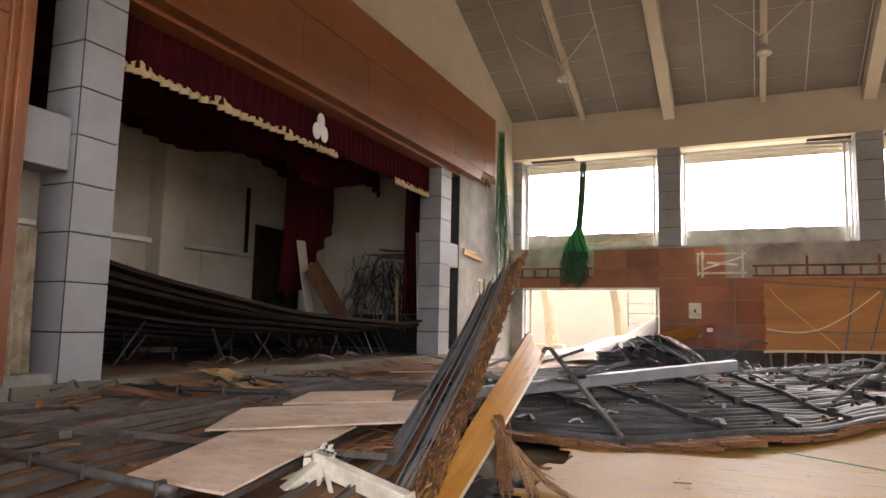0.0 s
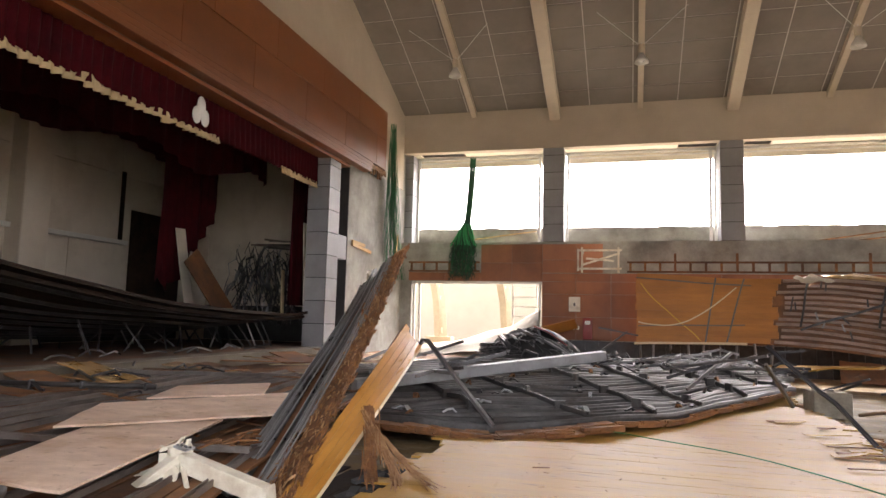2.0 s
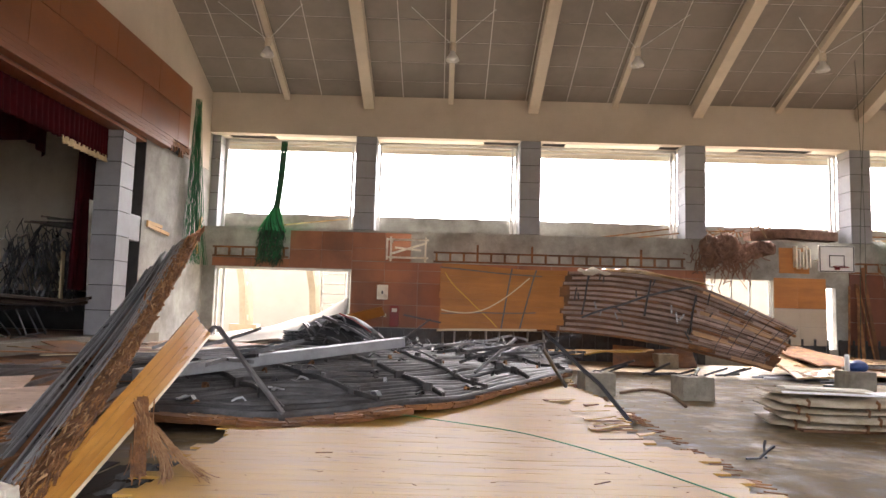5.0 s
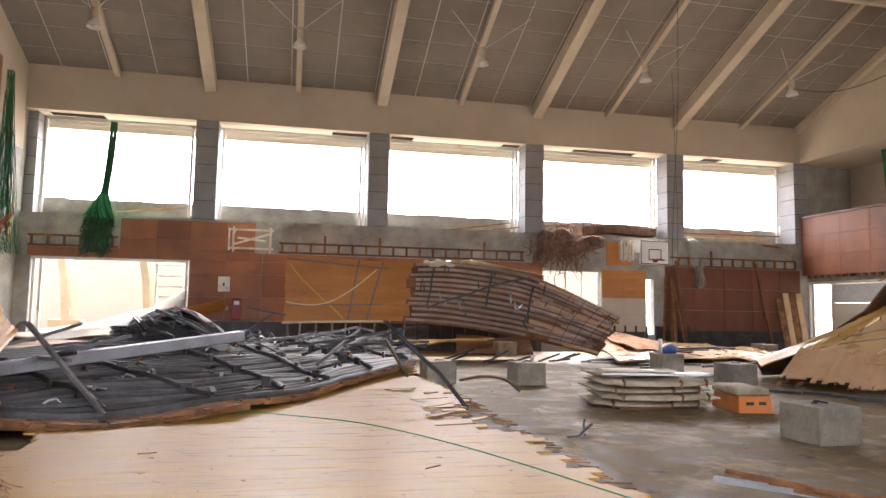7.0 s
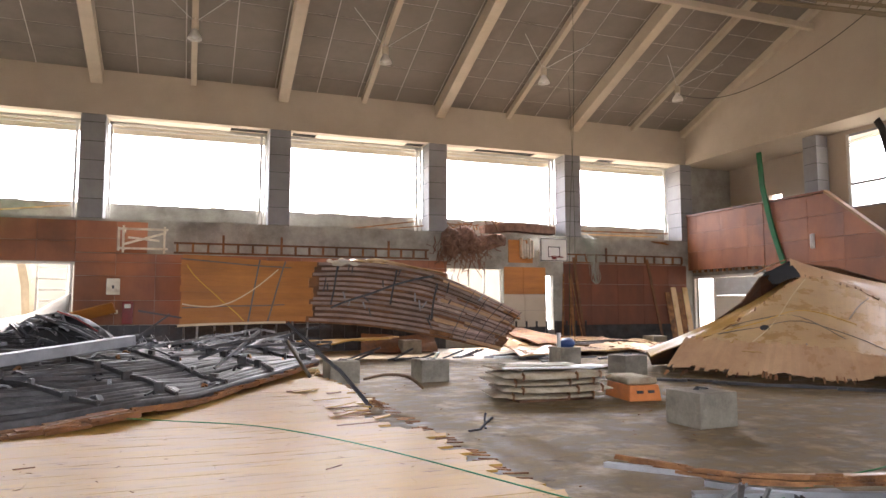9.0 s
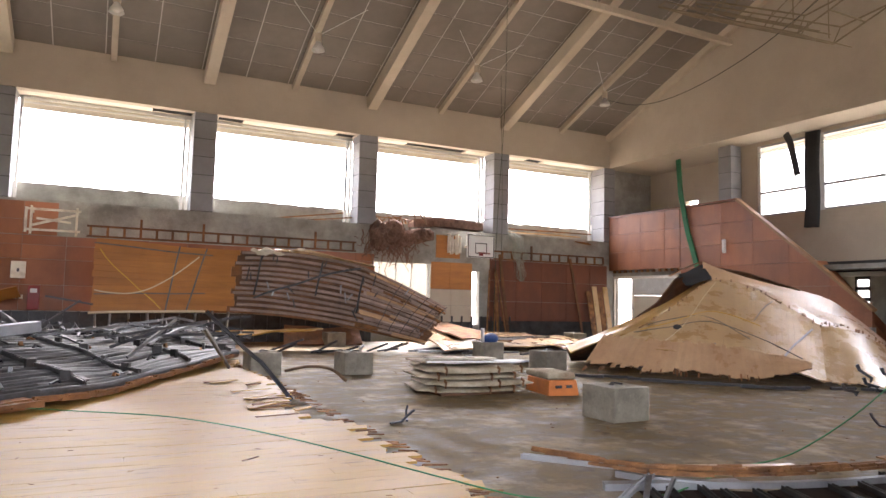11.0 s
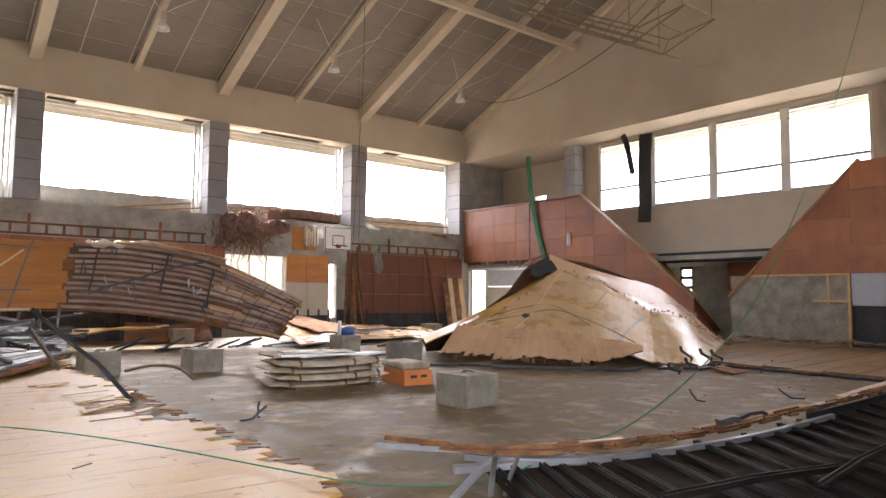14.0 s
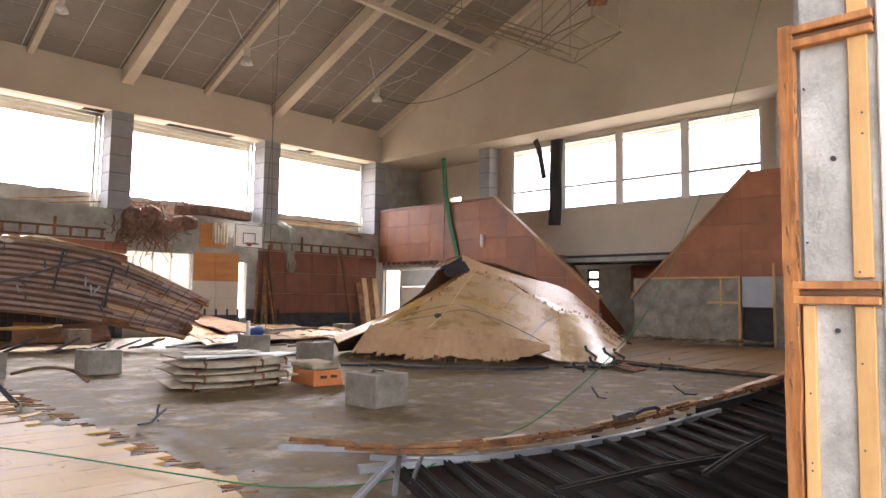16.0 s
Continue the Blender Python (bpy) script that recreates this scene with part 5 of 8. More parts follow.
# the near-black deck paints the dark gaps between the ribs
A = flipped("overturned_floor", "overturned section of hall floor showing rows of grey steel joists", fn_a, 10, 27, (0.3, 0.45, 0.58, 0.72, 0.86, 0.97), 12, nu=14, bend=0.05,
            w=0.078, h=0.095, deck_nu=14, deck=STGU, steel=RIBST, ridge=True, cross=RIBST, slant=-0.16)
bm = bmesh.new()
rr = random.Random(8)
for k in range(150):         # ragged wood along its near rim
    u = rr.random() * 0.97
    p, q = fn_a(u, 0.0), fn_a(min(u + rr.uniform(0.01, 0.06), 1), 0.0)
    o = Vector((0.12, -0.3, 0)) * rr.uniform(0.0, 0.8 if u < 0.46 else 0.12) + Vector((0, 0, 0.03 - 0.06 * rr.random()))
    w_ = rr.uniform(0.05, 0.16) if u < 0.46 else rr.uniform(0.02, 0.06)
    sweep(bm, [p + o + Vector((0, 0, 0.015)), q + o + Vector((0, 0, 0.02 * rr.random()))], [(-w_, -0.012), (w_ * 0.8, -0.02), (w_, 0.015), (-w_, 0.012)])
for k in range(20):
    u = 0.025 * k
    p, q = fn_a(u, 0.0), fn_a(min(u + 0.026, 1), 0.0)
    o = Vector((0.04, -0.09, 0))
    sweep(bm, [p + o, q + o], [(-0.03, -0.06), (0.03, -0.06), (0.02, 0.0 + 0.035 * rr.random()), (-0.03, 0.0 + 0.03 * rr.random())])
part("torn_rim", bm, RUSTB, A, "torn brown timber rim", kind="stuff")
# clips and torn fittings along the joists
rc = random.Random(19)
for k in range(64):
    u, v = rc.uniform(0.05, 0.97), rc.uniform(0.04, 0.95)
    p = fn_a(u, v) + Vector((0, 0, 0.1))
    a = rc.uniform(0, 3.1)
    bm = bmesh.new()
    d = Vector((math.cos(a), math.sin(a), 0)) * rc.uniform(0.04, 0.13)
    sweep(bm, [p - d, p - d * 0.4 + Vector((0, 0, rc.uniform(0.0, 0.07))), p + d * 0.5 + Vector((0, 0, rc.uniform(0.0, 0.05))), p + d], rect(rc.uniform(0.03, 0.07), 0.02))
    part("fitting", bm, (DARKST, RIBST, GALV)[k % 3] if k % 5 else SPLIT, A)
# loose steel on it
r2 = random.Random(77)
for k in range(26):
    u, v = r2.uniform(0.08, 0.98), r2.uniform(0.3, 0.95)
    p = fn_a(u, v) + Vector((0, 0, 0.2))
    a = r2.gauss(0.35, 0.4)
    L = r2.uniform(0.4, 1.3)
    d = Vector((math.cos(a), math.sin(a), r2.uniform(-0.12, 0.35))) * L
    bm = bmesh.new()
    mid = p + d * 0.5 + Vector((r2.uniform(-0.1, 0.1), r2.uniform(-0.1, 0.1), r2.uniform(-0.02, 0.12)))
    sweep(bm, [p, p.lerp(mid, 0.6), mid, p + d], chan(0.05, 0.05))
    mesh_thing("loose_joist", bm, DARKST if k % 3 else STEEL, "short bent steel joist lying on the overturned floor", "steel joist", "loose joists")
for k in range(46):         # thin tangled bars at the back of the heap
    u, v = r2.uniform(0.45, 1.0), r2.uniform(0.72, 1.0)
    p = fn_a(u, v) + Vector((0, 0, 0.1))
    pts = [p]
    a = r2.gauss(0.3, 0.8)
    for j in range(3):
        a += r2.gauss(0, 0.5)
        pts.append(pts[-1] + Vector((math.cos(a), math.sin(a), r2.gauss(0.12 - 0.12 * j, 0.25))) * r2.uniform(0.12, 0.4))
    bm = bmesh.new()
    sweep(bm, [(q.x, q.y, max(q.z, 0.1)) for q in pts], rect(0.03, 0.03) if k % 2 else chan(0.05, 0.04))
    mesh_thing("bent_bar", bm, DARKST if k % 4 else STEEL, "thin bent steel bar tangled in the heap of joists", "bar", "bars in the heap")
bm = bmesh.new()
sweep(bm, [(-1.75, 8.95, 0.50), (0.0, 10.8, 0.70), (1.6, 12.5, 0.88)], rect(0.2, 0.17))
bevel(bm, 0.01)
g = mesh_thing("steel_gutter", bm, GALV, "long straight galvanised channel lying across the wreckage", "channel")
for pts in ([(-1.12, 7.9, 0.2), (-0.65, 8.7, 1.18), (-0.58, 8.66, 1.18), (0.47, 8.0, 0.2)], [(-2.6, 9.5, 0.75), (-1.9, 9.9, 0.72), (-1.2, 10.2, 0.45)]):
    bm = bmesh.new()
    for a, b in zip(pts, pts[1:]):
        beam(bm, a, b, 0.055, 0.04)
    mesh_thing("bent_joist", bm, STEEL, "dark steel joist bent into a peak over the wreckage", "steel joist", "loose joists")
bm = bmesh.new()
sweep(bm, [(3.9, 10.1, 1.2), (4.42, 9.65, 0.66), (4.6, 9.5, 0.50), (4.95, 9.1, 0.02)], chan(0.05, 0.04, 0.008), up=(0, -1, 0.3))
mesh_thing("steel_strut", bm, DARKST, "dark steel strut slanting from the wreckage to the slab", "strut")
for p, q in (((2.6, 11.5, 0.75), (4.0, 10.6, 1.05)), ((3.1, 12.6, 0.7), (4.6, 11.2, 0.85)), ((1.6, 12.6, 0.72), (3.4, 12.2, 1.0)), ((4.4, 11.0, 0.3), (3.9, 10.2, 0.95)),
             ((2.9, 10.8, 0.5), (3.6, 11.3, 1.05))):
    bm = bmesh.new()
    beam(bm, p, q, 0.045, 0.04)
    mesh_thing("loose_joist", bm, STEEL, "steel joist propped across the heap of wreckage", "steel joist", "loose joists")

# ---- overturned floor on the stage side ----
fn_b = lofted([(-5.9, 1.2, 0.45), (-4.2, 1.4, 0.38), (-2.6, 1.8, 0.28), (-0.5, 2.6, 0.12)],
              [(-5.5, 9.4, 0.5), (-4.6, 10.2, 0.48), (-3.4, 10.6, 0.45), (-1.9, 10.4, 0.42)], 0.08, 8)
flip_b = lambda u, v: fn_b(v, u)
flipped("overturned_floor", "overturned floor with dull steel joists on rusty boards beside the stage", flip_b, 15, 18, (0.27, 0.62, 0.88), 41, nu=10, bend=0.05,
        w=0.055, h=0.05, deck=RUSTB, steel=DULLST)
for p, q in (((-5.5, 6.1, 0.60), (-3.25, 6.62, 0.60)), ((-3.3, 2.95, 0.52), (-1.2, 2.78, 0.48))):
    t = thing("cross_tube", (p[0], p[1], 0.3), "long steel tube with clamps lying across the joists", "steel tube", "tubes on the joists")
    bm = bmesh.new()
    sweep(bm, [p, q], ring(0.032, 12))
    part("tube", bm, RIBST, t, smooth=True)
    for f in (0.05, 0.35, 0.62, 0.95):
        c = Vector(p).lerp(Vector(q), f)
        bm = bmesh.new()
        bmesh.ops.create_cube(bm, size=1, matrix=Matrix.Translation(c) @ Matrix.Diagonal((0.04, 0.085, 0.095, 1)))
        bevel(bm, 0.012)
        part("clamp", bm, DARKST, t)
r3 = random.Random(15)
for k in range(16):
    u, v = r3.uniform(0.1, 0.95), r3.uniform(0.05, 0.7)
    p = flip_b(u, v) + Vector((0, 0, 0.14))
    a = r3.uniform(0, 3.1)
    L = r3.uniform(0.25, 0.7)
    bm = bmesh.new()
    q = p + Vector((math.cos(a), math.sin(a), 0)) * L
    sweep(bm, [p, p.lerp(q, 0.35) + Vector((0.03, 0, r3.uniform(0, 0.05))), p.lerp(q, 0.8) + Vector((-0.02, 0.03, r3.uniform(0, 0.09))), q], rect(0.028, 0.028))
    mesh_thing("bent_bar", bm, DARKST, "bent steel fitting lying on the joists", "bar", "fittings on the joists")

# old floor by the doorway
fl = thing("floor_remnant", (-3, 16, 0.3), "dirty brown timber floor remaining beside the stage", "floor sheet")
fn_d = lambda u, v: Vector((-5.55 + 4.3 * u + 0.8 * v * u, 10.3 + 11.6 * v, 0.44 + 0.06 * noise.noise(Vector((u * 3, v * 6, 1)))))
for k in range(22):
    for i in range(3):
        bm = bmesh.new()
        patch(bm, fn_d, i / 3 + 0.002, (i + 1) / 3 - 0.002 - (0.1 * r3.random() if i == 2 else 0), k / 22 + 0.001, (k + 1) / 22 - 0.001, 0.03, 2)
        part("floor_board", bm, UNDER if (k * 7 + i * 3) % 5 else TENTM, fl)
bm = bmesh.new()
box(bm, -5.5, -1.6, 10.5, 21.9, 0.0, 0.35)
part("bearers", bm, DARKST, fl)
bm = bmesh.new()
beam(bm, (-4.6, 11.6, 0.52), (-3.2, 13.4, 0.52), 0.05, 0.012)
mesh_thing("pale_strip", bm, LINEW, "pale strip lying on the old floor", "strip")
# silted sheet rising to the doorway jamb
fn_m = lofted([(-4.9, 19.0, 0.5), (-3.2, 18.6, 0.52), (-1.6, 18.6, 0.6), (-0.4, 19.0, 0.75)], [(-5.1, 22.6, 0.55), (-3.4, 22.6, 0.85), (-1.9, 22.4, 1.3), (-0.75, 22.0, 1.85)], 0.08, 4)
bm = bmesh.new()
patch(bm, fn_m, 0, 1, 0, 1, 0.04, 20, 12)
mesh_thing("silted_sheet", bm, WETSILT, "pale silt-covered floor sheet rising in the torn doorway", "floor sheet", smooth=True)
bm = bmesh.new()
beam(bm, (-0.65, 21.6, 1.15), (0.45, 21.5, 1.45), 0.4, 0.04, up=(0, 1, 1))
mesh_thing("fallen_board", bm, ORANGE, "broken orange-brown board fallen below the switch box", "board")
# heap of scrap steel
hp = thing("scrap_heap", (-0.4, 17, 0.4), "heap of black twisted steel and torn sheet by the doorway", "scrap heap")
r4 = random.Random(3)
bm = bmesh.new()
lump = bmesh.ops.create_icosphere(bm, subdivisions=4, radius=1, matrix=Matrix.Translation((-0.3, 17.25, 0.45)) @ Matrix.Diagonal((1.2, 0.75, 0.84, 1)))["verts"]
for v in lump:
    v.co += 0.12 * noise.noise_vector(v.co * 2.2) + 0.05 * noise.noise_vector(v.co * 8)
part("dark_core", bm, BLACK, hp, "black torn underlay inside the heap")
for k in range(13):         # flat stack of torn black sheets
    bm = bmesh.new()
    z = 0.47 + 0.036 * k
    fn_k = lambda u, v: Vector((-1.56 + 0.03 * math.sin(k * 2.1) + (1.3 - 0.03 * k) * u, 16.55 + 0.05 * math.cos(k * 1.7) + 0.8 * v, z + 0.03 * noise.noise(Vector((u * 5, v * 4, k * 0.8)))))
    patch(bm, fn_k, 0, 1, 0, 1, 0.022, 10, 4)
    part("torn_sheet", bm, (BLACK, DARKST, DARKST)[k % 3], hp)
for k in range(120):
    a = r4.uniform(-1.1, 1.15)
    hgt = 0.82 * (1 - abs(a) / 1.5)
    z = 0.5 + hgt * r4.uniform(0.45, 1.0)
    x, y = -0.4 + a, 16.75 + r4.uniform(-0.25, 0.5)
    ang = r4.gauss(0.4, 0.7)
    L = r4.uniform(0.15, 0.45)
    d = Vector((math.cos(ang), 0.4 * r4.gauss(0, 0.4), -0.8 * math.sin(ang))) * L * 0.5
    bm = bmesh.new()
    sweep(bm, [Vector((x, y, z)) - d, (x, y, z + 0.04 * r4.random()), Vector((x, y, z)) + d], rect(r4.uniform(0.03, 0.13), r4.uniform(0.015, 0.04)))
    part("steel_piece", bm, (DARKST, DARKST, BLACK, STEEL)[k % 4], hp)
for k in range(5):
    bm = bmesh.new()
    sweep(bm, [(-0.62 + 0.1 * k, 16.55 + 0.06 * k, 1.26 - 0.03 * k), (0.1 + 0.1 * k, 16.5, 0.96 - 0.02 * k), (0.78 + 0.06 * k, 16.5, 0.62 - 0.05 * k)], chan(0.07, 0.05))
    part("long_channel", bm, STEEL if k % 2 else DARKST, hp)
bm = bmesh.new()
sweep(bm, [(-0.25, 17.0, 1.3), (0.1, 17.0, 1.16), (0.55, 17.0, 0.86)], [(-0.3, 0), (0.3, 0.05), (0.3, 0.08), (-0.3, 0.03)])
part("red_sheet", bm, REDP, hp, "crumpled dark red sheet")
for k in range(7):
    bm = bmesh.new()
    x = 0.7 + 0.25 * k
    sweep(bm, [(x, 16.8, 0.1), (x + 0.3, 16.9, 0.5 + 0.3 * r4.random()), (x + 0.5 + 0.3 * r4.random(), 16.7, 0.3)], rect(0.05, 0.05))
    mesh_thing("bent_bar", bm, DARKST, "bent steel bar beside the scrap heap", "bar", "bars by the heap")

# ---- leaning torn floor strip ----
ls = thing("leaning_floor_strip", (-1.1, 6.5, 0.1), "torn strip of floor standing on end with steel joists and splintered edge", "floor wreckage")
fn_l = lofted([(-1.08, 4.7, -0.02), (-1.32, 6.5, 0.72), (-1.56, 8.2, 1.45), (-1.82, 9.6, 2.08)], [(-0.42, 4.55, 0.0), (-0.72, 6.4, 0.78), (-1.02, 8.2, 1.68), (-1.34, 10.0, 2.58)], 0.02, 6)
for v, w in ((0.05, 0.085), (0.19, 0.06), (0.47, 0.085), (0.6, 0.045)):
    # thin pale strips along the channel edges paint their bright glints
    for e in (-1, 1):
        joist(ls, "channel_lip", fn_l, 0.0, 0.97 - 0.12 * (v < 0.1), v + e * 0.5 * w / 0.68, v + 0.02 + e * 0.5 * w / 0.68, 0.012, 0.012, GALV, 12, 0.078, (-0.5, -0.6, 0.6), 0.012, r4, solid=True)
    joist(ls, "joist", fn_l, 0.0, 0.98 - 0.12 * (v < 0.1), v, v + 0.02, w, 0.055, STEEL, 12, 0.02, (-0.5, -0.6, 0.6), 0.03, r4)
bm = bmesh.new()
patch(bm, fn_l, 0, 0.94, 0.02, 0.95, 0.03, 16, 3, hint=Vector((-0.5, -0.6, 0.6)))
part("deck_board", bm, UNDER, ls)
hint = Vector((-0.3, -0.7, 0.5)).normalized()
bm = bmesh.new()
for k in range(1300):         # splintered layers
    u = r4.random() * 0.98
    v = r4.choice((r4.uniform(0.68, 1.0), r4.gauss(0.66, 0.05), r4.gauss(0.98, 0.03)))
    p = fn_l(u, min(v, 1)) + hint * r4.uniform(0.0, 0.09) + Vector((0.06 * (v - 0.8), 0, 0))
    d = (fn_l(min(u + 0.05, 1), v) - fn_l(max(u - 0.05, 0), v)).normalized()
    d = (d + Vector((r4.gauss(0, 0.16), r4.gauss(0, 0.14), r4.gauss(0, 0.16)))).normalized()
    L = r4.uniform(0.05, 0.26) * r4.random() + 0.03
    beam(bm, p - d * L * 0.5, p + d * L * 0.5, r4.uniform(0.005, 0.024), r4.uniform(0.003, 0.01), up=hint, twist=r4.gauss(0, 0.35))
part("splintered_wood", bm, SPLIT, ls, "brown splintered layers", kind="stuff")
bm = bmesh.new()
for k in range(330):
    u, v = r4.random() * 0.97, r4.uniform(0.6, 1.0)
    p = fn_l(u, v) + hint * r4.uniform(0.04, 0.1)
    d = (fn_l(min(u + 0.05, 1), v) - fn_l(max(u - 0.05, 0), v)).normalized()
    d = (d + Vector((r4.gauss(0, 0.3), r4.gauss(0, 0.25), r4.gauss(0, 0.3)))).normalized() * r4.uniform(0.012, 0.05)
    beam(bm, p - d, p + d, r4.uniform(0.004, 0.018), r4.uniform(0.003, 0.008), up=hint, twist=r4.gauss(0, 0.6))
part("pale_chips", bm, STRAW, ls, "pale fresh wood chips", kind="stuff")
bm = bmesh.new()
for k in range(36):
    p = fn_l(0.985, 0.5 + 0.5 * r4.random())
    d = Vector((0.02 + 0.1 * r4.random(), 0.35, 0.42)) * r4.uniform(0.4, 1.1) * 0.6
    beam(bm, p - d * 0.3, p + d * 0.5, 0.03, 0.015)
part("frayed_tip", bm, SPLIT, ls, kind="stuff")
# orange plank
op = thing("leaning_plank", (-0.4, 6.4, 0.1), "varnished orange floor plank leaning up from the torn floor", "plank")
fn_p = lofted([(-0.52, 4.5, 0.02), (-0.6, 5.8, 0.5), (-0.69, 7.1, 0.95), (-0.78, 8.35, 1.40)], [(-0.25, 4.45, -0.02), (-0.36, 5.8, 0.36), (-0.47, 7.1, 0.73), (-0.58, 8.35, 1.10)])
for k in range(4):
    bm = bmesh.new()
    patch(bm, fn_p, 0, 1 - 0.015 * ((k * 2) % 3), k / 4 + 0.004, (k + 1) / 4 - 0.004, 0.025, 6, hint=Vector((-0.4, -0.6, 0.5)))
    part("strip", bm, PLANK, op)
bm = bmesh.new()
patch(bm, fn_p, 0, 0.99, 0.0, 1.0, 0.025, 6, lift=-0.027, hint=Vector((-0.4, -0.6, 0.5)))
part("backing", bm, SPLIT, op)
bm = bmesh.new()
sweep(bm, [fn_p(i / 8, 1.03) for i in range(9)], rect(0.006, 0.028), up=(-0.4, -0.6, 0.5))
part("edge_strip", bm, LINEW, op, "pale raw edge")
# hanging splintered boards beside it
sp = thing("splintered_boards", (0.0, 5.6, 0.0), "frayed boards curling down beside the leaning plank", "broken boards")
for pts, w in (([(-0.4, 6.1, 0.60), (-0.26, 5.8, 0.42), (-0.08, 5.4, 0.2), (0.1, 5.0, 0.09)], 0.16), ([(-0.4, 6.0, 0.57), (-0.16, 5.75, 0.36), (0.12, 5.4, 0.16), (0.34, 4.9, 0.12)], 0.14),
               ([(-0.3, 6.0, 0.42), (0.0, 5.75, 0.26), (0.32, 5.4, 0.15), (0.62, 5.05, 0.13)], 0.08)):
    bm = bmesh.new()
    sweep(bm, [curve_at(pts, 0.85 * i / 12) for i in range(13)], rect(w * 0.55, 0.014))
    b = part("board", bm, SPLIT, sp)
    bm = bmesh.new()
    for k in range(46):     # long straws split from the board
        a, e = sorted((0.75 * r4.random() ** 1.2, r4.uniform(0.35, 1.0)))
        off = Vector((r4.gauss(0, w * 0.2), r4.gauss(0, 0.02), r4.uniform(0.0, 0.03)))
        fan = Vector((r4.gauss(0.0, 0.025), r4.gauss(0, 0.05), r4.gauss(0, 0.01)))
        sweep(bm, [curve_at(pts, a + (e - a) * q / 5) + off * (1 - 0.3 * q / 5) + fan * (q / 5) ** 2 for q in range(6)], rect(r4.uniform(0.004, 0.016), r4.uniform(0.003, 0.007)), twist=r4.random())
    part("split_fibre", bm, STRAW if w < 0.15 else SPLIT, b, kind="stuff")
# rubble in near-black, so that its colour darkens the hollow
bm = bmesh.new()
for k in range(20):
    p = Vector((r4.uniform(-0.2, 0.1), r4.uniform(5.0, 5.8), r4.uniform(0.02, 0.1)))
    beam(bm, p, p + Vector((r4.uniform(-0.15, 0.2), r4.uniform(-0.3, 0.3), r4.uniform(-0.05, 0.05))), 0.08, 0.03)
mesh_thing("dark_rubble", bm, JOINT, "broken pieces below the plank, coloured dark for the hollow's shade", "rubble", kind="stuff")
bm = bmesh.new()
for k in range(70):
    p = fn_l(r4.random() * 0.5, 0.0) + Vector((r4.uniform(-0.5, 0.0), r4.uniform(-0.2, 0.3), 0))
    p.z = 0.25 + 0.12 * r4.random() + 0.1 * (p.x + 1.6)
    a = r4.uniform(0.6, 2.2)
    beam(bm, p, p + Vector((math.cos(a), math.sin(a), r4.uniform(-0.1, 0.25))) * r4.uniform(0.1, 0.35), 0.04, 0.012)
mesh_thing("wood_chips", bm, SPLIT, "broken brown wood chips at the foot of the strip", "wood chips", kind="stuff")


# hollow below the plank: black boards cover the slab to paint its shade
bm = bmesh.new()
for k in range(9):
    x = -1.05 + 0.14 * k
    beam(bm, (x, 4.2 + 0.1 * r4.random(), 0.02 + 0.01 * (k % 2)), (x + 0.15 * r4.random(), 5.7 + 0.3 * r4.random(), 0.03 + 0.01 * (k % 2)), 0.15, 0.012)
mesh_thing("hollow_board", bm, STGU, "black boards added for shade in the hollow below the plank", "boards", kind="stuff")
# plywood sheets
def sheet_on(name, corners, thick, material, label, nu=8, nv=4, wob=0.02, seed=0, cat="plywood sheet", group=""):
    c = [Vector(p) for p in corners]

    def at(u, v):
        p = c[0].lerp(c[1], u).lerp(c[3].lerp(c[2], u), v)
        p.z += wob * noise.noise(Vector((u * 3 + seed, v * 3, seed)))
        return p
    bm = bmesh.new()
    patch(bm, at, 0, 1, 0, 1, thick, nu, nv)
    return mesh_thing(name, bm, material, label, cat, group)


sheet_on("plywood_sheet", [(-1.01, 2.99, 0.45), (-1.70, 5.62, 0.46), (-2.75, 5.5, 0.47), (-1.89, 3.06, 0.45)], 0.018, PLY, "pinkish plywood sheet laid over the joists", wob=0.01, seed=1, group="plywood sheets")
sheet_on("plywood_sheet", [(-1.24, 6.0, 0.49), (-1.97, 7.52, 0.52), (-3.2, 5.71, 0.52), (-2.57, 4.48, 0.50)], 0.018, PLY, "stained plywood sheet overlapping another one", wob=0.012, seed=2, group="plywood sheets")
sheet_on("plywood_sheet", [(-2.12, 7.1, 0.54), (-2.65, 8.19, 0.55), (-3.44, 7.32, 0.55), (-3.0, 6.15, 0.54)], 0.018, PLY, "orange-stained plywood piece behind the larger sheets", wob=0.012, seed=3, group="plywood sheets")
sheet_on("plywood_sheet", [(-4.59, 7.46, 0.53), (-4.66, 8.17, 0.53), (-5.47, 8.0, 0.74), (-5.52, 7.45, 0.75)], 0.018, TENTM, "small honey-coloured board leaning on the stage base", seed=4, group="plywood sheets")
# white steel frame
wf = thing("white_steel_frame", (-1.2, 4.3, 0.1), "chipped white steel frame of a broken stand", "steel frame")
W_HEAD, W_RIGHT, W_LEFT = Vector((-1.197, 4.300, 0.407)), Vector((-0.440, 4.300, 0.206)), Vector((-1.354, 3.950, 0.173))


def frame_piece(name, p, q, w, h, material=WHITEP, label=""):
    bm = bmesh.new()
    beam(bm, p, q, w, h)
    bevel(bm, 0.006)
    part(name, bm, material, wf, label)


d_r, d_l = (W_RIGHT - W_HEAD).normalized(), (W_LEFT - W_HEAD).normalized()
frame_piece("arm", W_HEAD + d_r * 0.03, W_RIGHT, 0.13, 0.05)
frame_piece("flange", W_HEAD + d_r * 0.05 + Vector((0, -0.055, -0.06)), W_RIGHT + Vector((0, -0.055, -0.06)), 0.018, 0.09)
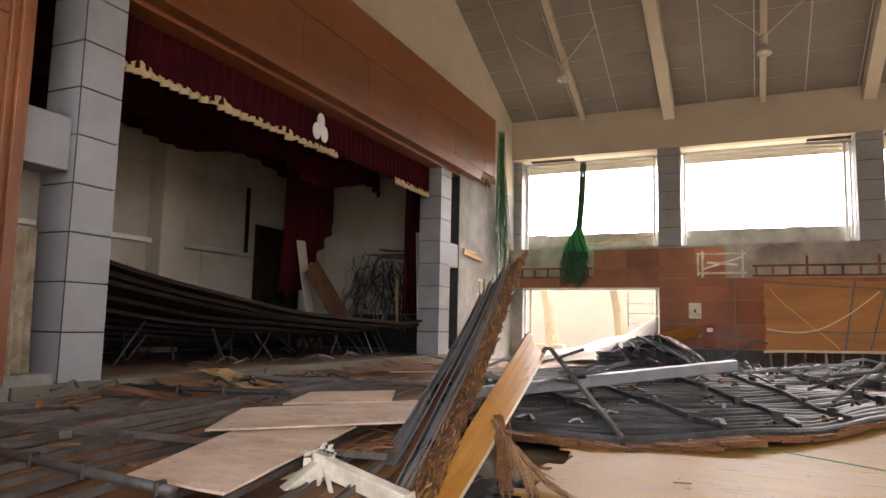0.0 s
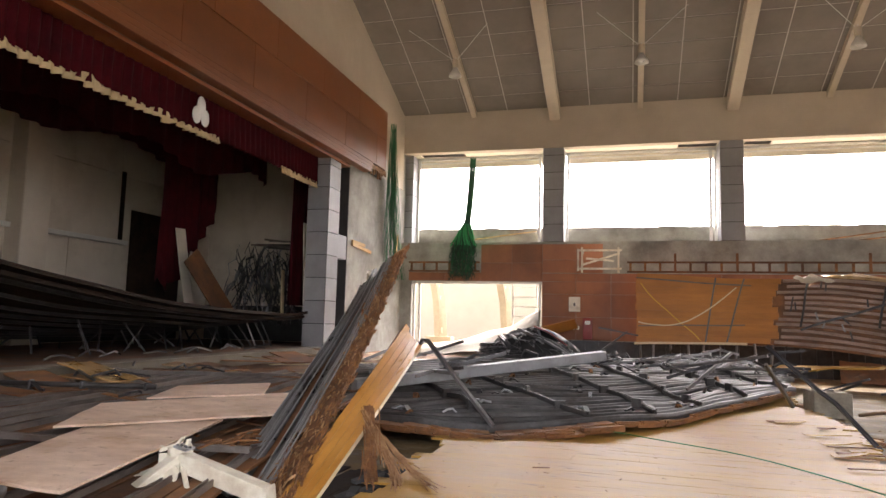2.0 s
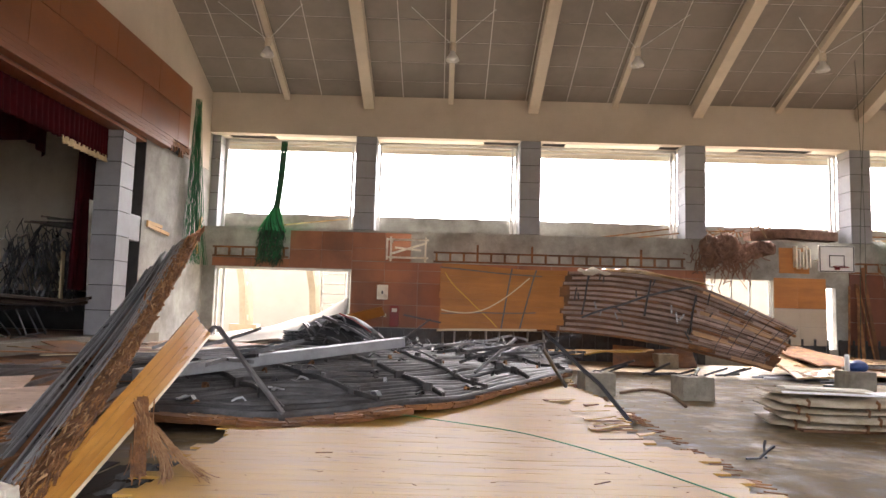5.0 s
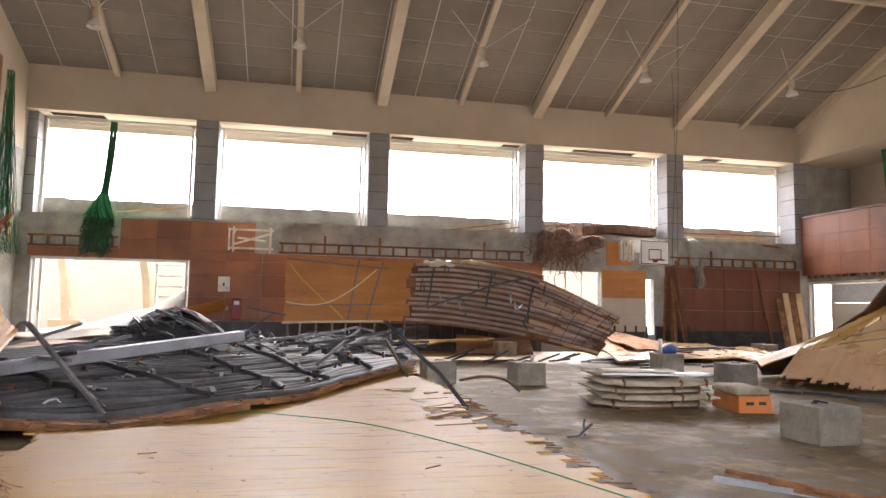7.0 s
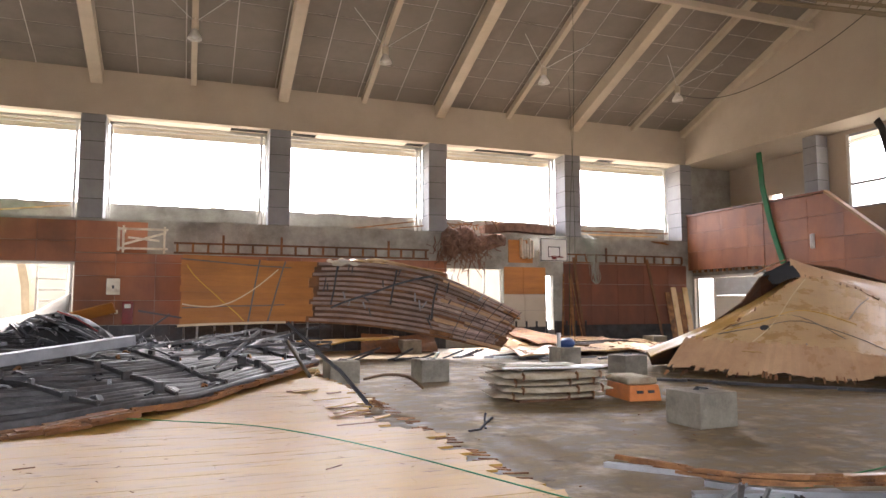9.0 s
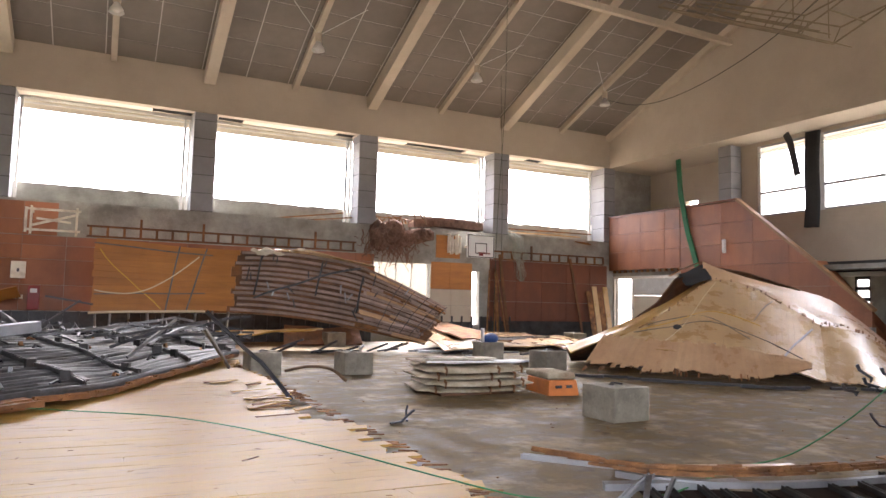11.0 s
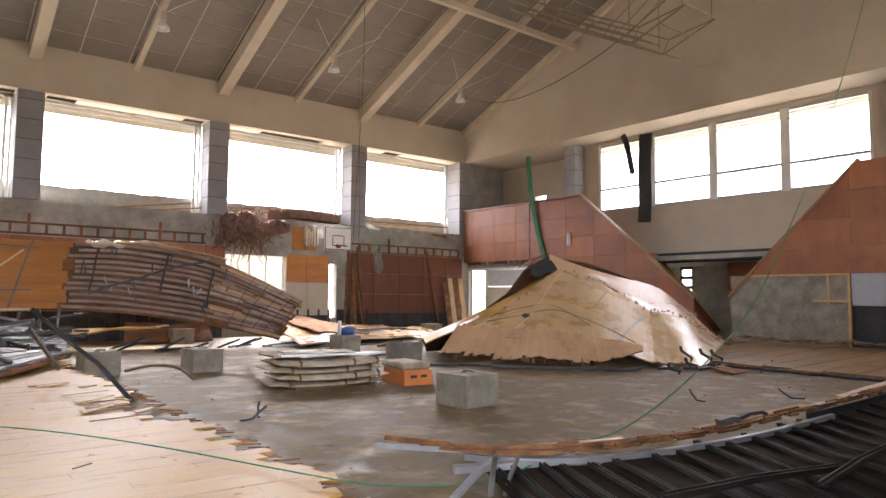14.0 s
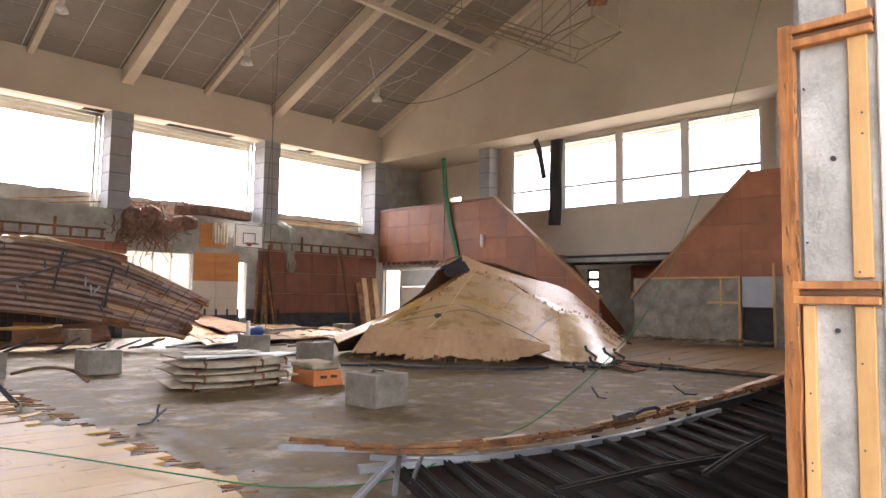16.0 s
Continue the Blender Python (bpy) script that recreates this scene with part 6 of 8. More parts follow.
frame_piece("end_plate", W_RIGHT + Vector((0, 0.0, 0.035)), W_RIGHT + d_r * 0.02 + Vector((0, 0, -0.1)), 0.15, 0.02)
frame_piece("arm", W_HEAD + d_l * 0.03, W_LEFT, 0.11, 0.06)
frame_piece("flange", W_HEAD + d_l * 0.05 + Vector((0.05, -0.03, -0.06)), W_LEFT + Vector((0.05, -0.03, -0.06)), 0.018, 0.08)
frame_piece("strut", W_HEAD + Vector((0.0, -0.03, -0.04)), W_HEAD + Vector((0.02, -0.16, -0.34)), 0.055, 0.04)
frame_piece("strut", W_HEAD + Vector((0.04, -0.03, -0.05)), W_HEAD + Vector((0.26, -0.22, -0.28)), 0.035, 0.03)
frame_piece("bracket", W_HEAD + Vector((-0.16, 0.0, 0.02)), W_HEAD + Vector((-0.02, 0.02, 0.07)), 0.1, 0.03)
frame_piece("bracket", W_HEAD + Vector((-0.13, -0.02, 0.0)), W_HEAD + Vector((-0.10, -0.06, -0.11)), 0.07, 0.03)
frame_piece("gusset", W_HEAD + Vector((-0.03, 0.0, 0.06)), W_HEAD + Vector((0.09, 0.0, 0.04)), 0.12, 0.02, GALV, "bare metal gusset plate")
frame_piece("lug", W_HEAD + Vector((-0.05, 0.03, 0.06)), W_HEAD + Vector((0.0, 0.03, 0.12)), 0.05, 0.02)
frame_piece("lug", W_HEAD + Vector((0.03, 0.03, 0.05)), W_HEAD + Vector((0.05, 0.03, 0.11)), 0.05, 0.02)
frame_piece("rod", W_HEAD + Vector((-0.12, -0.04, -0.09)), W_HEAD + Vector((-0.26, -0.1, -0.15)), 0.035, 0.035)
frame_piece("rod", W_HEAD + Vector((-0.26, -0.1, -0.15)), W_HEAD + Vector((-0.40, -0.14, -0.21)), 0.022, 0.022)
for k in range(6):
    c = W_HEAD + Vector((-0.02 + 0.02 * k, 0.02 * (k % 2) - 0.02, 0.058 - 0.003 * k))
    bm = bmesh.new()
    sweep(bm, [c, c + Vector((0, 0, 0.018))], ring(0.011, 6), up=(1, 0, 0))
    part("bolt", bm, DARKST, wf)
bm = bmesh.new()
sweep(bm, [W_HEAD + Vector((-0.05, -0.06, 0.01)), W_HEAD + Vector((0.04, 0.07, 0.03))], ring(0.05, 12))
part("hinge", bm, WHITEP, wf, smooth=True)
for o in (Vector((-0.40, -0.14, -0.21)), Vector((-0.17, 0.0, 0.03)), Vector((0.24, -0.21, -0.27))):
    bm = bmesh.new()
    bmesh.ops.create_uvsphere(bm, u_segments=8, v_segments=6, radius=0.024, matrix=Matrix.Translation(W_HEAD + o))
    part("knob", bm, WHITEP, wf, smooth=True)

# rag caught beside the near stage pillar
drape("torn_cloth", [(-5.9, 4.35, 0), (-5.75, 4.6, 0), (-5.95, 5.1, 0)], 2.5, 0.72, 0.07, "muddy torn cloth caught beside the stage pillar", material=CANVAS, n=40, seed=23, cat="cloth")
drape("torn_cloth", [(-6.2, 4.2, 0), (-6.1, 4.6, 0), (-6.25, 5.0, 0)], 2.2, 0.72, 0.05, "dark red torn curtain scrap beside the stage pillar", n=30, seed=29, cat="cloth")
for y in (5.22, 15.9):
    bm = bmesh.new()
    box(bm, XL + 0.052, XL + 0.0625, y - 0.0025, y + 0.008, 0.68, 5.7)
    mesh_thing("corner_seam", bm, JOINT, "dark corner seam of a clad pillar", "seam", kind="structure")
# small timber and metal litter over the joists, chips on the slab
r8 = random.Random(88)
for k in range(30):
    u, v = r8.uniform(0.1, 0.98), r8.uniform(0.02, 0.98)
    p = flip_b(u, v) + Vector((0, 0, 0.08))
    a = r8.uniform(0, 3.1)
    L = r8.uniform(0.15, 0.7)
    bm = bmesh.new()
    beam(bm, p, p + Vector((math.cos(a) * L, math.sin(a) * L, r8.uniform(-0.02, 0.05))), r8.uniform(0.03, 0.09), 0.015)
    mesh_thing("wood_scrap", bm, SPLIT if k % 2 else RUSTB, "splintered wood scrap lying across the joists", "wood scrap", "scraps on the joists")
bm = bmesh.new()
for k in range(240):
    x, y = r8.uniform(5.1, 16), r8.uniform(3.2, 16)
    s = r8.uniform(0.004, 0.014)
    c = Vector((x, y, s * 0.3))
    a = r8.uniform(0, 3.1)
    beam(bm, c, c + Vector((math.cos(a), math.sin(a), 0)) * s * r8.uniform(1.5, 5), s, s * 0.5)
mesh_thing("slab_litter", bm, SPLIT, "fine wood and mortar litter strewn on the slab", "litter", kind="stuff")
bm = bmesh.new()
for k in range(200):
    x, y = r8.uniform(0.2, 4.8), r8.uniform(1.0, 9.5)
    s = r8.uniform(0.002, 0.007)
    a = r8.gauss(0, 0.9)
    c = fg_at((x + 0.25) / 5.35, (y - 0.42) / 14.1) + Vector((0, 0, s * 0.3))
    beam(bm, c, c + Vector((math.cos(a), math.sin(a), 0)) * s * r8.uniform(2, 12), s, s * 0.5)
mesh_thing("floor_litter", bm, SPLIT, "thin splinters and dirt strewn on the fallen floor", "litter", kind="stuff")

# ---- upturned floor against the far wall ----
r5 = random.Random(52)
fn_c = lofted([(2.2, 20.0, 0.95), (3.8, 19.9, 1.0), (5.45, 19.5, 1.02), (7.2, 18.9, 0.9), (8.9, 17.9, 0.62), (10.45, 16.6, 0.25)],
              [(2.25, 20.5, 2.95), (3.9, 20.4, 2.86), (5.7, 20.1, 2.78), (7.5, 19.5, 2.78), (9.4, 18.9, 2.45), (11.5, 17.3, 1.25)], 0.05, 9)
OUT = Vector((-0.1, -1, 0.25))
uc = thing("upturned_floor", (6.5, 19, 0.3), "large floor section heaved upright against the far wall, its joists bared", "floor wreckage")
for k in range(11):
    bm = bmesh.new()
    patch(bm, fn_c, 0.0 + 0.012 * r5.random(), 0.42 + 0.05 * r5.random(), k / 11 + 0.001, (k + 1) / 11 - 0.001, 0.03, 6, hint=OUT, lift=0.05)
    part("floor_board", bm, ORANGE, uc)
for k in range(12):
    bm = bmesh.new()
    patch(bm, fn_c, 0.40, 0.97 + 0.04 * r5.random(), k / 12 + 0.001, (k + 1) / 12 - 0.001, 0.03, 10, hint=OUT)
    part("deck_board", bm, UNDER, uc)
for k in range(12):
    v = (k + 0.5) / 12
    joist(uc, "joist", fn_c, 0.43 + 0.03 * r5.random(), 0.95 + 0.05 * r5.random(), v, v + r5.uniform(-0.012, 0.012), 0.065, 0.07, DUSTJ, 14, 0.005, OUT, 0.012, r5)
for u, v0, v1 in ((0.5, 0.25, 0.97), (0.68, 0.35, 0.9), (0.8, 0.2, 0.8)):
    joist(uc, "cross_channel", fn_c, u, u + 0.01, v0, v1, 0.05, 0.05, DARKST, 6, 0.12, OUT, 0.03, r5, solid=True)
joist(uc, "cross_channel", fn_c, 0.5, 0.80, 0.2, 0.90, 0.05, 0.05, DARKST, 8, 0.17, OUT, 0.02, r5, solid=True, label="dark slanting bar")
for k in range(22):      # clips left on the bared joists
    u, v = r5.uniform(0.46, 0.9), r5.uniform(0.08, 0.95)
    p = fn_c(u, v) + OUT * 0.1
    bm = bmesh.new()
    d = Vector((r5.gauss(0, 0.05), 0.0, r5.choice((-1, 1)) * r5.uniform(0.06, 0.2)))
    beam(bm, p - d, p + d, 0.035, 0.03, up=OUT)
    part("clip", bm, (DARKST, GALV, RIBST)[k % 3], uc)
for k in range(30):      # short boards lifting at the frayed end
    u0, v0 = r5.uniform(0.80, 0.93), r5.uniform(0.0, 0.94)
    bm = bmesh.new()
    patch(bm, fn_c, u0, min(u0 + r5.uniform(0.05, 0.14), 1.0 + 0.02 * r5.random()), v0, v0 + r5.uniform(0.035, 0.06), 0.022, 3, hint=OUT, lift=r5.uniform(0.06, 0.13))
    part("loose_board", bm, (DUSTJ, TENTL, SPLIT, DUSTJ)[k % 4], uc)
for k in range(5):       # thin rods across the frayed end
    u0 = 0.86 + 0.028 * k
    joist(uc, "rod", fn_c, u0, u0 + 0.03, 0.02, 0.92 + 0.06 * r5.random(), 0.016, 0.02, DARKST, 8, 0.15, OUT, 0.03, r5, solid=True)
# painted lines on the orange boards
for (u0, v0), (u1, v1), w, m in (((0.0, 0.93), (0.36, 0.88), 0.035, LINEB), ((0.3, 0.0), (0.34, 1.0), 0.045, LINEB), ((0.235, 0.0), (0.26, 1.0), 0.045, LINEB), ((0.02, 0.24), (0.35, 0.27), 0.03, LINEB),
                                 ((0.03, 0.85), (0.22, 0.02), 0.03, LINEY)):
    bm = bmesh.new()
    pts = [fn_c(u0 + (u1 - u0) * i / 8, v0 + (v1 - v0) * i / 8) + OUT.normalized() * 0.058 for i in range(9)]
    sweep(bm, pts, rect(w, 0.006), up=OUT)
    part("court_line", bm, m, uc)
bm = bmesh.new()
pts = [fn_c(0.02 + 0.30 * i / 16, 0.30 - 0.25 * (i / 16) * (1 - i / 16) + 0.62 * max(0, i / 16 - 0.3) ** 1.7 * 1.6) + OUT.normalized() * 0.062 for i in range(17)]
sweep(bm, pts, rect(0.035, 0.006), up=OUT)
part("court_line", bm, LINEW, uc)
joist(uc, "edge_strip", fn_c, 0.0, 0.36, -0.02, -0.02, 0.06, 0.05, LINEW, 6, 0.06, OUT, solid=True)
for k in range(9):
    p = fn_c(0.03 + 0.05 * k, 0.0)
    bm = bmesh.new()
    beam(bm, p, (p.x + r5.uniform(-0.1, 0.1), p.y + 0.1, 0.0), 0.05, 0.05)
    part("leg", bm, STEEL, uc)
for p, q in (((1.2, 19.8, 1.35), (2.3, 19.9, 1.15)), ((1.1, 19.7, 0.55), (2.0, 19.9, 1.25))):
    bm = bmesh.new()
    beam(bm, p, q, 0.05, 0.05)
    part("torn_joist", bm, DARKST, uc)
# pale sheet caught on its top edge, sheet below its foot
sheet_on("torn_sheet", [(7.0, 19.7, 2.86), (7.8, 19.4, 2.9), (9.9, 18.6, 2.42), (9.6, 19.1, 2.5)], 0.03, TENTM, "pale torn floor strip caught on the upper edge", wob=0.05, seed=3, cat="floor strip")
# the pale colour of this sheet stands in for glare on the edge
sheet_on("torn_sheet", [(6.2, 19.3, 2.78), (6.7, 19.2, 2.85), (7.2, 19.3, 2.7), (6.5, 19.5, 2.66)], 0.02, SOFFIT, "crumpled sheet on the upper edge, pale to show glare", wob=0.1, seed=6, cat="sheet")
sheet_on("floor_strip", [(5.6, 17.3, 0.5), (7.6, 17.6, 0.62), (8.2, 18.6, 0.6), (5.2, 18.8, 0.5)], 0.04, FLOOR, "pale floor strip with a torn edge below the wreckage", wob=0.12, seed=8, cat="floor strip")
sheet_on("floor_strip", [(7.4, 19.9, 0.06), (9.9, 19.95, 0.06), (10.0, 20.6, 0.5), (7.6, 20.7, 0.62)], 0.04, UNDER, "dark reddish board tucked under the upturned floor", wob=0.12, seed=12, cat="floor strip")
for k in range(12):
    bm = bmesh.new()
    x = r5.uniform(6.2, 10.6)
    beam(bm, (x, r5.uniform(16.8, 17.6), 0.04), (x + r5.uniform(0.2, 0.9), r5.uniform(16.6, 17.8), r5.uniform(0.05, 0.4)), 0.06, 0.05)
    mesh_thing("loose_joist", bm, DARKST, "dark steel joist lying under the upturned floor", "steel joist", "loose joists")

# flat floor pieces beyond the mats
for q, m, s in (([(9.6, 13.6, 0.05), (12.2, 13.2, 0.05), (12.6, 13.8, 0.06), (10.0, 14.2, 0.06)], WHITEB, 1), ([(10.9, 16.2, 0.12), (15.2, 17.2, 0.2), (16.0, 20.0, 0.42), (11.6, 19.6, 0.55)], TENTM, 2),
                ([(12.2, 17.6, 0.35), (13.8, 17.4, 0.3), (13.0, 20.2, 0.75), (11.9, 20.3, 0.8)], SPLIT, 3), ([(15.2, 16.4, 0.1), (17.0, 16.2, 0.12), (17.6, 19.8, 0.3), (15.6, 19.9, 0.35)], TENTM, 4)):
    sheet_on("floor_piece", q, 0.04, m, "pale floor piece lying loose on the slab", wob=0.1, seed=20 + s, cat="floor piece", group="loose floor pieces")
for k in range(26):
    bm = bmesh.new()
    x, y = r5.uniform(10.0, 16.5), r5.uniform(14.5, 18.5)
    a = r5.uniform(-0.4, 0.4)
    L = r5.uniform(0.5, 1.8)
    z0 = 0.35 if y > 16.6 and 12.0 < x < 15.0 else 0.04
    beam(bm, (x, y, z0), (x + L * math.cos(a), y + L * math.sin(a), z0 + 0.05 * r5.random()), 0.07, 0.05)
    mesh_thing("loose_joist", bm, DARKST if k % 3 else STEEL, "steel joist scattered beyond the gym mats", "steel joist", "loose joists")


# ---- concrete blocks ----
def concrete_block(x, y, turn, w=0.58, d=0.6, h=0.42):
    bm = bmesh.new()
    bmesh.ops.create_cube(bm, size=1, matrix=pose(x, y, h / 2, 0, 0, turn) @ Matrix.Diagonal((w, d, h, 1)))
    bevel(bm, 0.012, 2)
    for v in bm.verts:
        v.co += 0.006 * noise.noise_vector(v.co * 3)
    t = thing("concrete_block", (x, y, 0), "square cast concrete footing block standing on the slab", "concrete block", "footing blocks")
    part("block", bm, BLOCKM, t)
    bm = bmesh.new()
    sweep(bm, [(x - 0.08, y, h - 0.01), (x - 0.02, y + 0.02, h + 0.03), (x + 0.1, y, h + 0.012)], rect(0.06, 0.02))
    part("anchor_iron", bm, DARKST, t, "rusty cut anchor iron")


for x, y, a in ((8.45, 6.5, 2), (6.97, 12.36, 2), (8.95, 19.92, 0), (5.28, 12.7, 3), (11.5, 14.9, 0), (11.35, 12.05, 3), (17.9, 19.6, 0)):
    concrete_block(x, y, a)

# ---- stack of gym mats ----
for k in range(4):
    bm = bmesh.new()
    cx, cy, zb = 7.85 + 0.05 * math.sin(k * 2), 9.35 + 0.05 * math.cos(k * 3), 0.035 + 0.102 * k
    nx, ny = 18, 8
    L, W = 1.75, 0.95
    off = r5.uniform(-0.05, 0.05)

    def mat_pt(i, j, top):
        u, v = i / nx - 0.5, j / ny - 0.5
        edge = (1 - (abs(u) * 2) ** 8) * (1 - (abs(v) * 2) ** 6)
        sag = 0.05 * (u + 0.1) ** 2 * 4 + (0.05 if u < -0.35 else 0) * (1 + u)
        th = 0.088 * (0.25 + 0.75 * edge) * (0.9 + 0.2 * noise.noise(Vector((u * 4, v * 4, k))))
        z = zb + sag * 0.6 + (th if top else 0.0)
        a = radians(-12 + 2 * k)
        X, Y = u * L + off, v * W
        return (cx + X * math.cos(a) - Y * math.sin(a), cy + X * math.sin(a) + Y * math.cos(a), z)
    t = thing("gym_mat", (cx, cy, zb), "soiled cream canvas gym mat in a sagging stack", "gym mat", "stacked gym mats")
    rows = [[[bm.verts.new(mat_pt(i, j, s)) for j in range(ny + 1)] for i in range(nx + 1)] for s in (0, 1)]
    for i in range(nx):
        for j in range(ny):
            for s in (0, 1):
                bm.faces.new((rows[s][i][j], rows[s][i + 1][j], rows[s][i + 1][j + 1], rows[s][i][j + 1]))
    for i in range(nx):
        for j in (0, ny):
            bm.faces.new((rows[0][i][j], rows[0][i + 1][j], rows[1][i + 1][j], rows[1][i][j]))
    for j in range(ny):
        for i in (0, nx):
            bm.faces.new((rows[0][i][j], rows[0][i][j + 1], rows[1][i][j + 1], rows[1][i][j]))
    part("canvas", bm, CANVAS, t, smooth=True)
    for f in (-0.3, 0.22, 0.42):
        p = Vector(mat_pt(int((f + 0.5) * nx), 0, 0))
        bm = bmesh.new()
        sweep(bm, [p + Vector((0, 0.02, 0.09)), p + Vector((0.01, -0.035, 0.06)), p + Vector((-0.01, -0.04, -0.01)), p + Vector((0.02, 0, 0.01))], rect(0.05, 0.012), up=(1, 0, 0))
        part("handle_strap", bm, SPLIT, t)
for p, q, w, m in (((7.0, 9.6, 0.485), (8.35, 9.5, 0.475), 0.7, CANVAS), ((7.05, 9.2, 0.50), (8.75, 9.05, 0.485), 0.06, WHITEB), ((7.3, 9.75, 0.512), (8.5, 9.65, 0.50), 0.3, SOFFIT)):
    bm = bmesh.new()
    beam(bm, p, q, w, 0.025)
    mesh_thing("thin_board", bm, m, "thin pale board lying on the stacked mats", "board", "boards on the mats")
bm = bmesh.new()
box(bm, 7.2, 8.5, 8.95, 9.75, 0.0, 0.033)
mesh_thing("wooden_pallet", bm, UNDER, "low brown board under the stacked mats", "board")
# orange vaulting box
vb = thing("vaulting_box", (9.15, 8.85, 0), "low orange wooden vaulting box section with a padded top", "vaulting box")
bm = bmesh.new()
q = []
for z, s in ((0.0, 1.0), (0.24, 0.9)):
    for sx, sy in ((-1, -1), (1, -1), (1, 1), (-1, 1)):
        c, s_ = math.cos(radians(-8)), math.sin(radians(-8))
        X, Y = sx * 0.27 * s, sy * 0.42 * s
        q.append(bm.verts.new((9.15 + X * c - Y * s_, 8.85 + X * s_ + Y * c, z)))
for f in ((0, 3, 2, 1), (4, 5, 6, 7), (0, 1, 5, 4), (1, 2, 6, 5), (2, 3, 7, 6), (3, 0, 4, 7)):
    bm.faces.new([q[i] for i in f])
bevel(bm, 0.01)
part("body", bm, BOXO, vb)
bm = bmesh.new()
bmesh.ops.create_cube(bm, size=1, matrix=pose(9.13, 8.87, 0.30, 0, 0, -8) @ Matrix.Diagonal((0.5, 0.8, 0.11, 1)))
bevel(bm, 0.035, 3)
part("padded_top", bm, CANVAS, vb, "worn padded top", smooth=True)
for dx in (-0.1, 0.1):
    bm = bmesh.new()
    bmesh.ops.create_cube(bm, size=1, matrix=pose(9.15 + dx - 0.055, 8.85 - 0.408, 0.14, -6, 0, -8) @ Matrix.Diagonal((0.1, 0.03, 0.045, 1)))
    part("hand_hole", bm, JOINT, vb)

# blue bundle and rope on a block
bl = thing("blue_bundle", (11.5, 14.9, 0.42), "small blue bundle with a white bottle on a footing block", "bundle")
bm = bmesh.new()
bmesh.ops.create_uvsphere(bm, u_segments=12, v_segments=8, radius=0.2, matrix=Matrix.Translation((11.55, 14.88, 0.53)) @ Matrix.Diagonal((1.1, 0.8, 0.65, 1)))
for v in bm.verts:
    v.co += 0.03 * noise.noise_vector(v.co * 6)
part("bag", bm, BLUE, bl, smooth=True)
bm = bmesh.new()
sweep(bm, [(11.3, 14.85, 0.42), (11.3, 14.85, 0.68), (11.3, 14.85, 0.72), (11.3, 14.85, 0.78)], ring(0.05, 8), up=(1, 0, 0))
part("bottle", bm, WHITEB, bl, smooth=True)
cord("hanging_rope", [(12.1, 15.2, 10.6), (12.08, 15.2, 7.0), (11.8, 15.05, 3.5), (11.7, 15.0, 0.41)], 0.006, NETD, "thin dark rope hanging from the roof to a block")
cord("hanging_rope", [(14.6, 19.6, 9.4), (14.3, 19.0, 7.0), (14.0, 18.4, 4.0), (13.8, 18.2, 0.4)], 0.006, NETD, "thin dark rope hanging before the far wall")

# ---- heaved floor like a tent ----
tf = thing("heaved_floor", (14.5, 10.0, 0.0), "honey-coloured timber floor heaved up into a peak and torn in sheets", "floor wreckage")
TUP = Vector((-0.4, -0.5, 0.8))


def torn_sheet(fn, n, material, rng, low_tooth, high_tooth, panel=8, hint=TUP, lift=0.0, nu=5, label="", low_step=0.0):
    """Narrow boards running up a surface; their ends form combs of teeth, panel by panel."""
    step_lo = step_hi = 0.0
    for k in range(n):
        if k % panel == 0:
            step_lo, step_hi = low_step * rng.random(), high_tooth * 0.9 * rng.random()
        lo = step_lo + low_tooth * ((k % 2) * 0.35 * rng.random() + 0.65 * rng.random() ** 1.5)
        hi = 1.0 - step_hi - high_tooth * ((k % 2) * 0.35 * rng.random() + 0.65 * rng.random() ** 1.5)
        bm = bmesh.new()
        patch(bm, lambda u, v: fn(v, u), lo, hi, k / n + 0.00006, (k + 1) / n - 0.00006, 0.028, nu, hint=hint, lift=lift)
        part("floor_board", bm, material, tf, label)


fn_main = lofted([(11.9, 10.8, 0.68), (12.41, 9.69, 0.58), (13.03, 9.06, 0.52), (13.54, 8.37, 0.44), (14.5, 7.75, 0.12)],
                 [(12.58, 10.63, 0.93), (13.93, 10.90, 1.48), (15.52, 11.25, 2.14), (16.12, 10.41, 1.87), (16.18, 9.00, 1.15)], 0.02, 5)
fn_strip = lofted([(11.3, 10.8, 0.13), (11.8, 10.1, 0.14), (12.35, 9.4, 0.13), (12.9, 8.8, 0.12), (13.35, 8.2, 0.11), (14.1, 7.75, 0.33)],
                  [(12.0, 10.85, 0.89), (12.38, 10.15, 0.84), (12.8, 9.6, 0.80), (13.17, 9.1, 0.76), (13.6, 8.55, 0.64), (14.3, 7.9, 0.45)], 0.02, 7)
fn_right = lofted([(14.42, 7.74, 0.11), (14.7, 7.58, 0.085), (15.0, 7.36, 0.08), (15.39, 7.12, 0.08), (17.33, 7.84, 0.44)],
                  [(16.15, 9.05, 1.14), (16.5, 8.85, 1.17), (16.85, 8.52, 1.0), (17.37, 8.27, 0.70), (17.74, 8.04, 0.47)], 0.02, 9)
fn_flap = lofted([(15.50, 11.49, 2.10), (16.25, 10.54, 1.84), (16.3, 9.13, 1.12), (16.98, 8.63, 0.92), (17.63, 8.35, 0.61)],
                 [(15.77, 11.77, 2.58), (16.65, 11.00, 2.14), (17.82, 10.04, 1.75), (18.13, 9.40, 1.25), (18.16, 8.49, 0.51)], 0.03, 11)
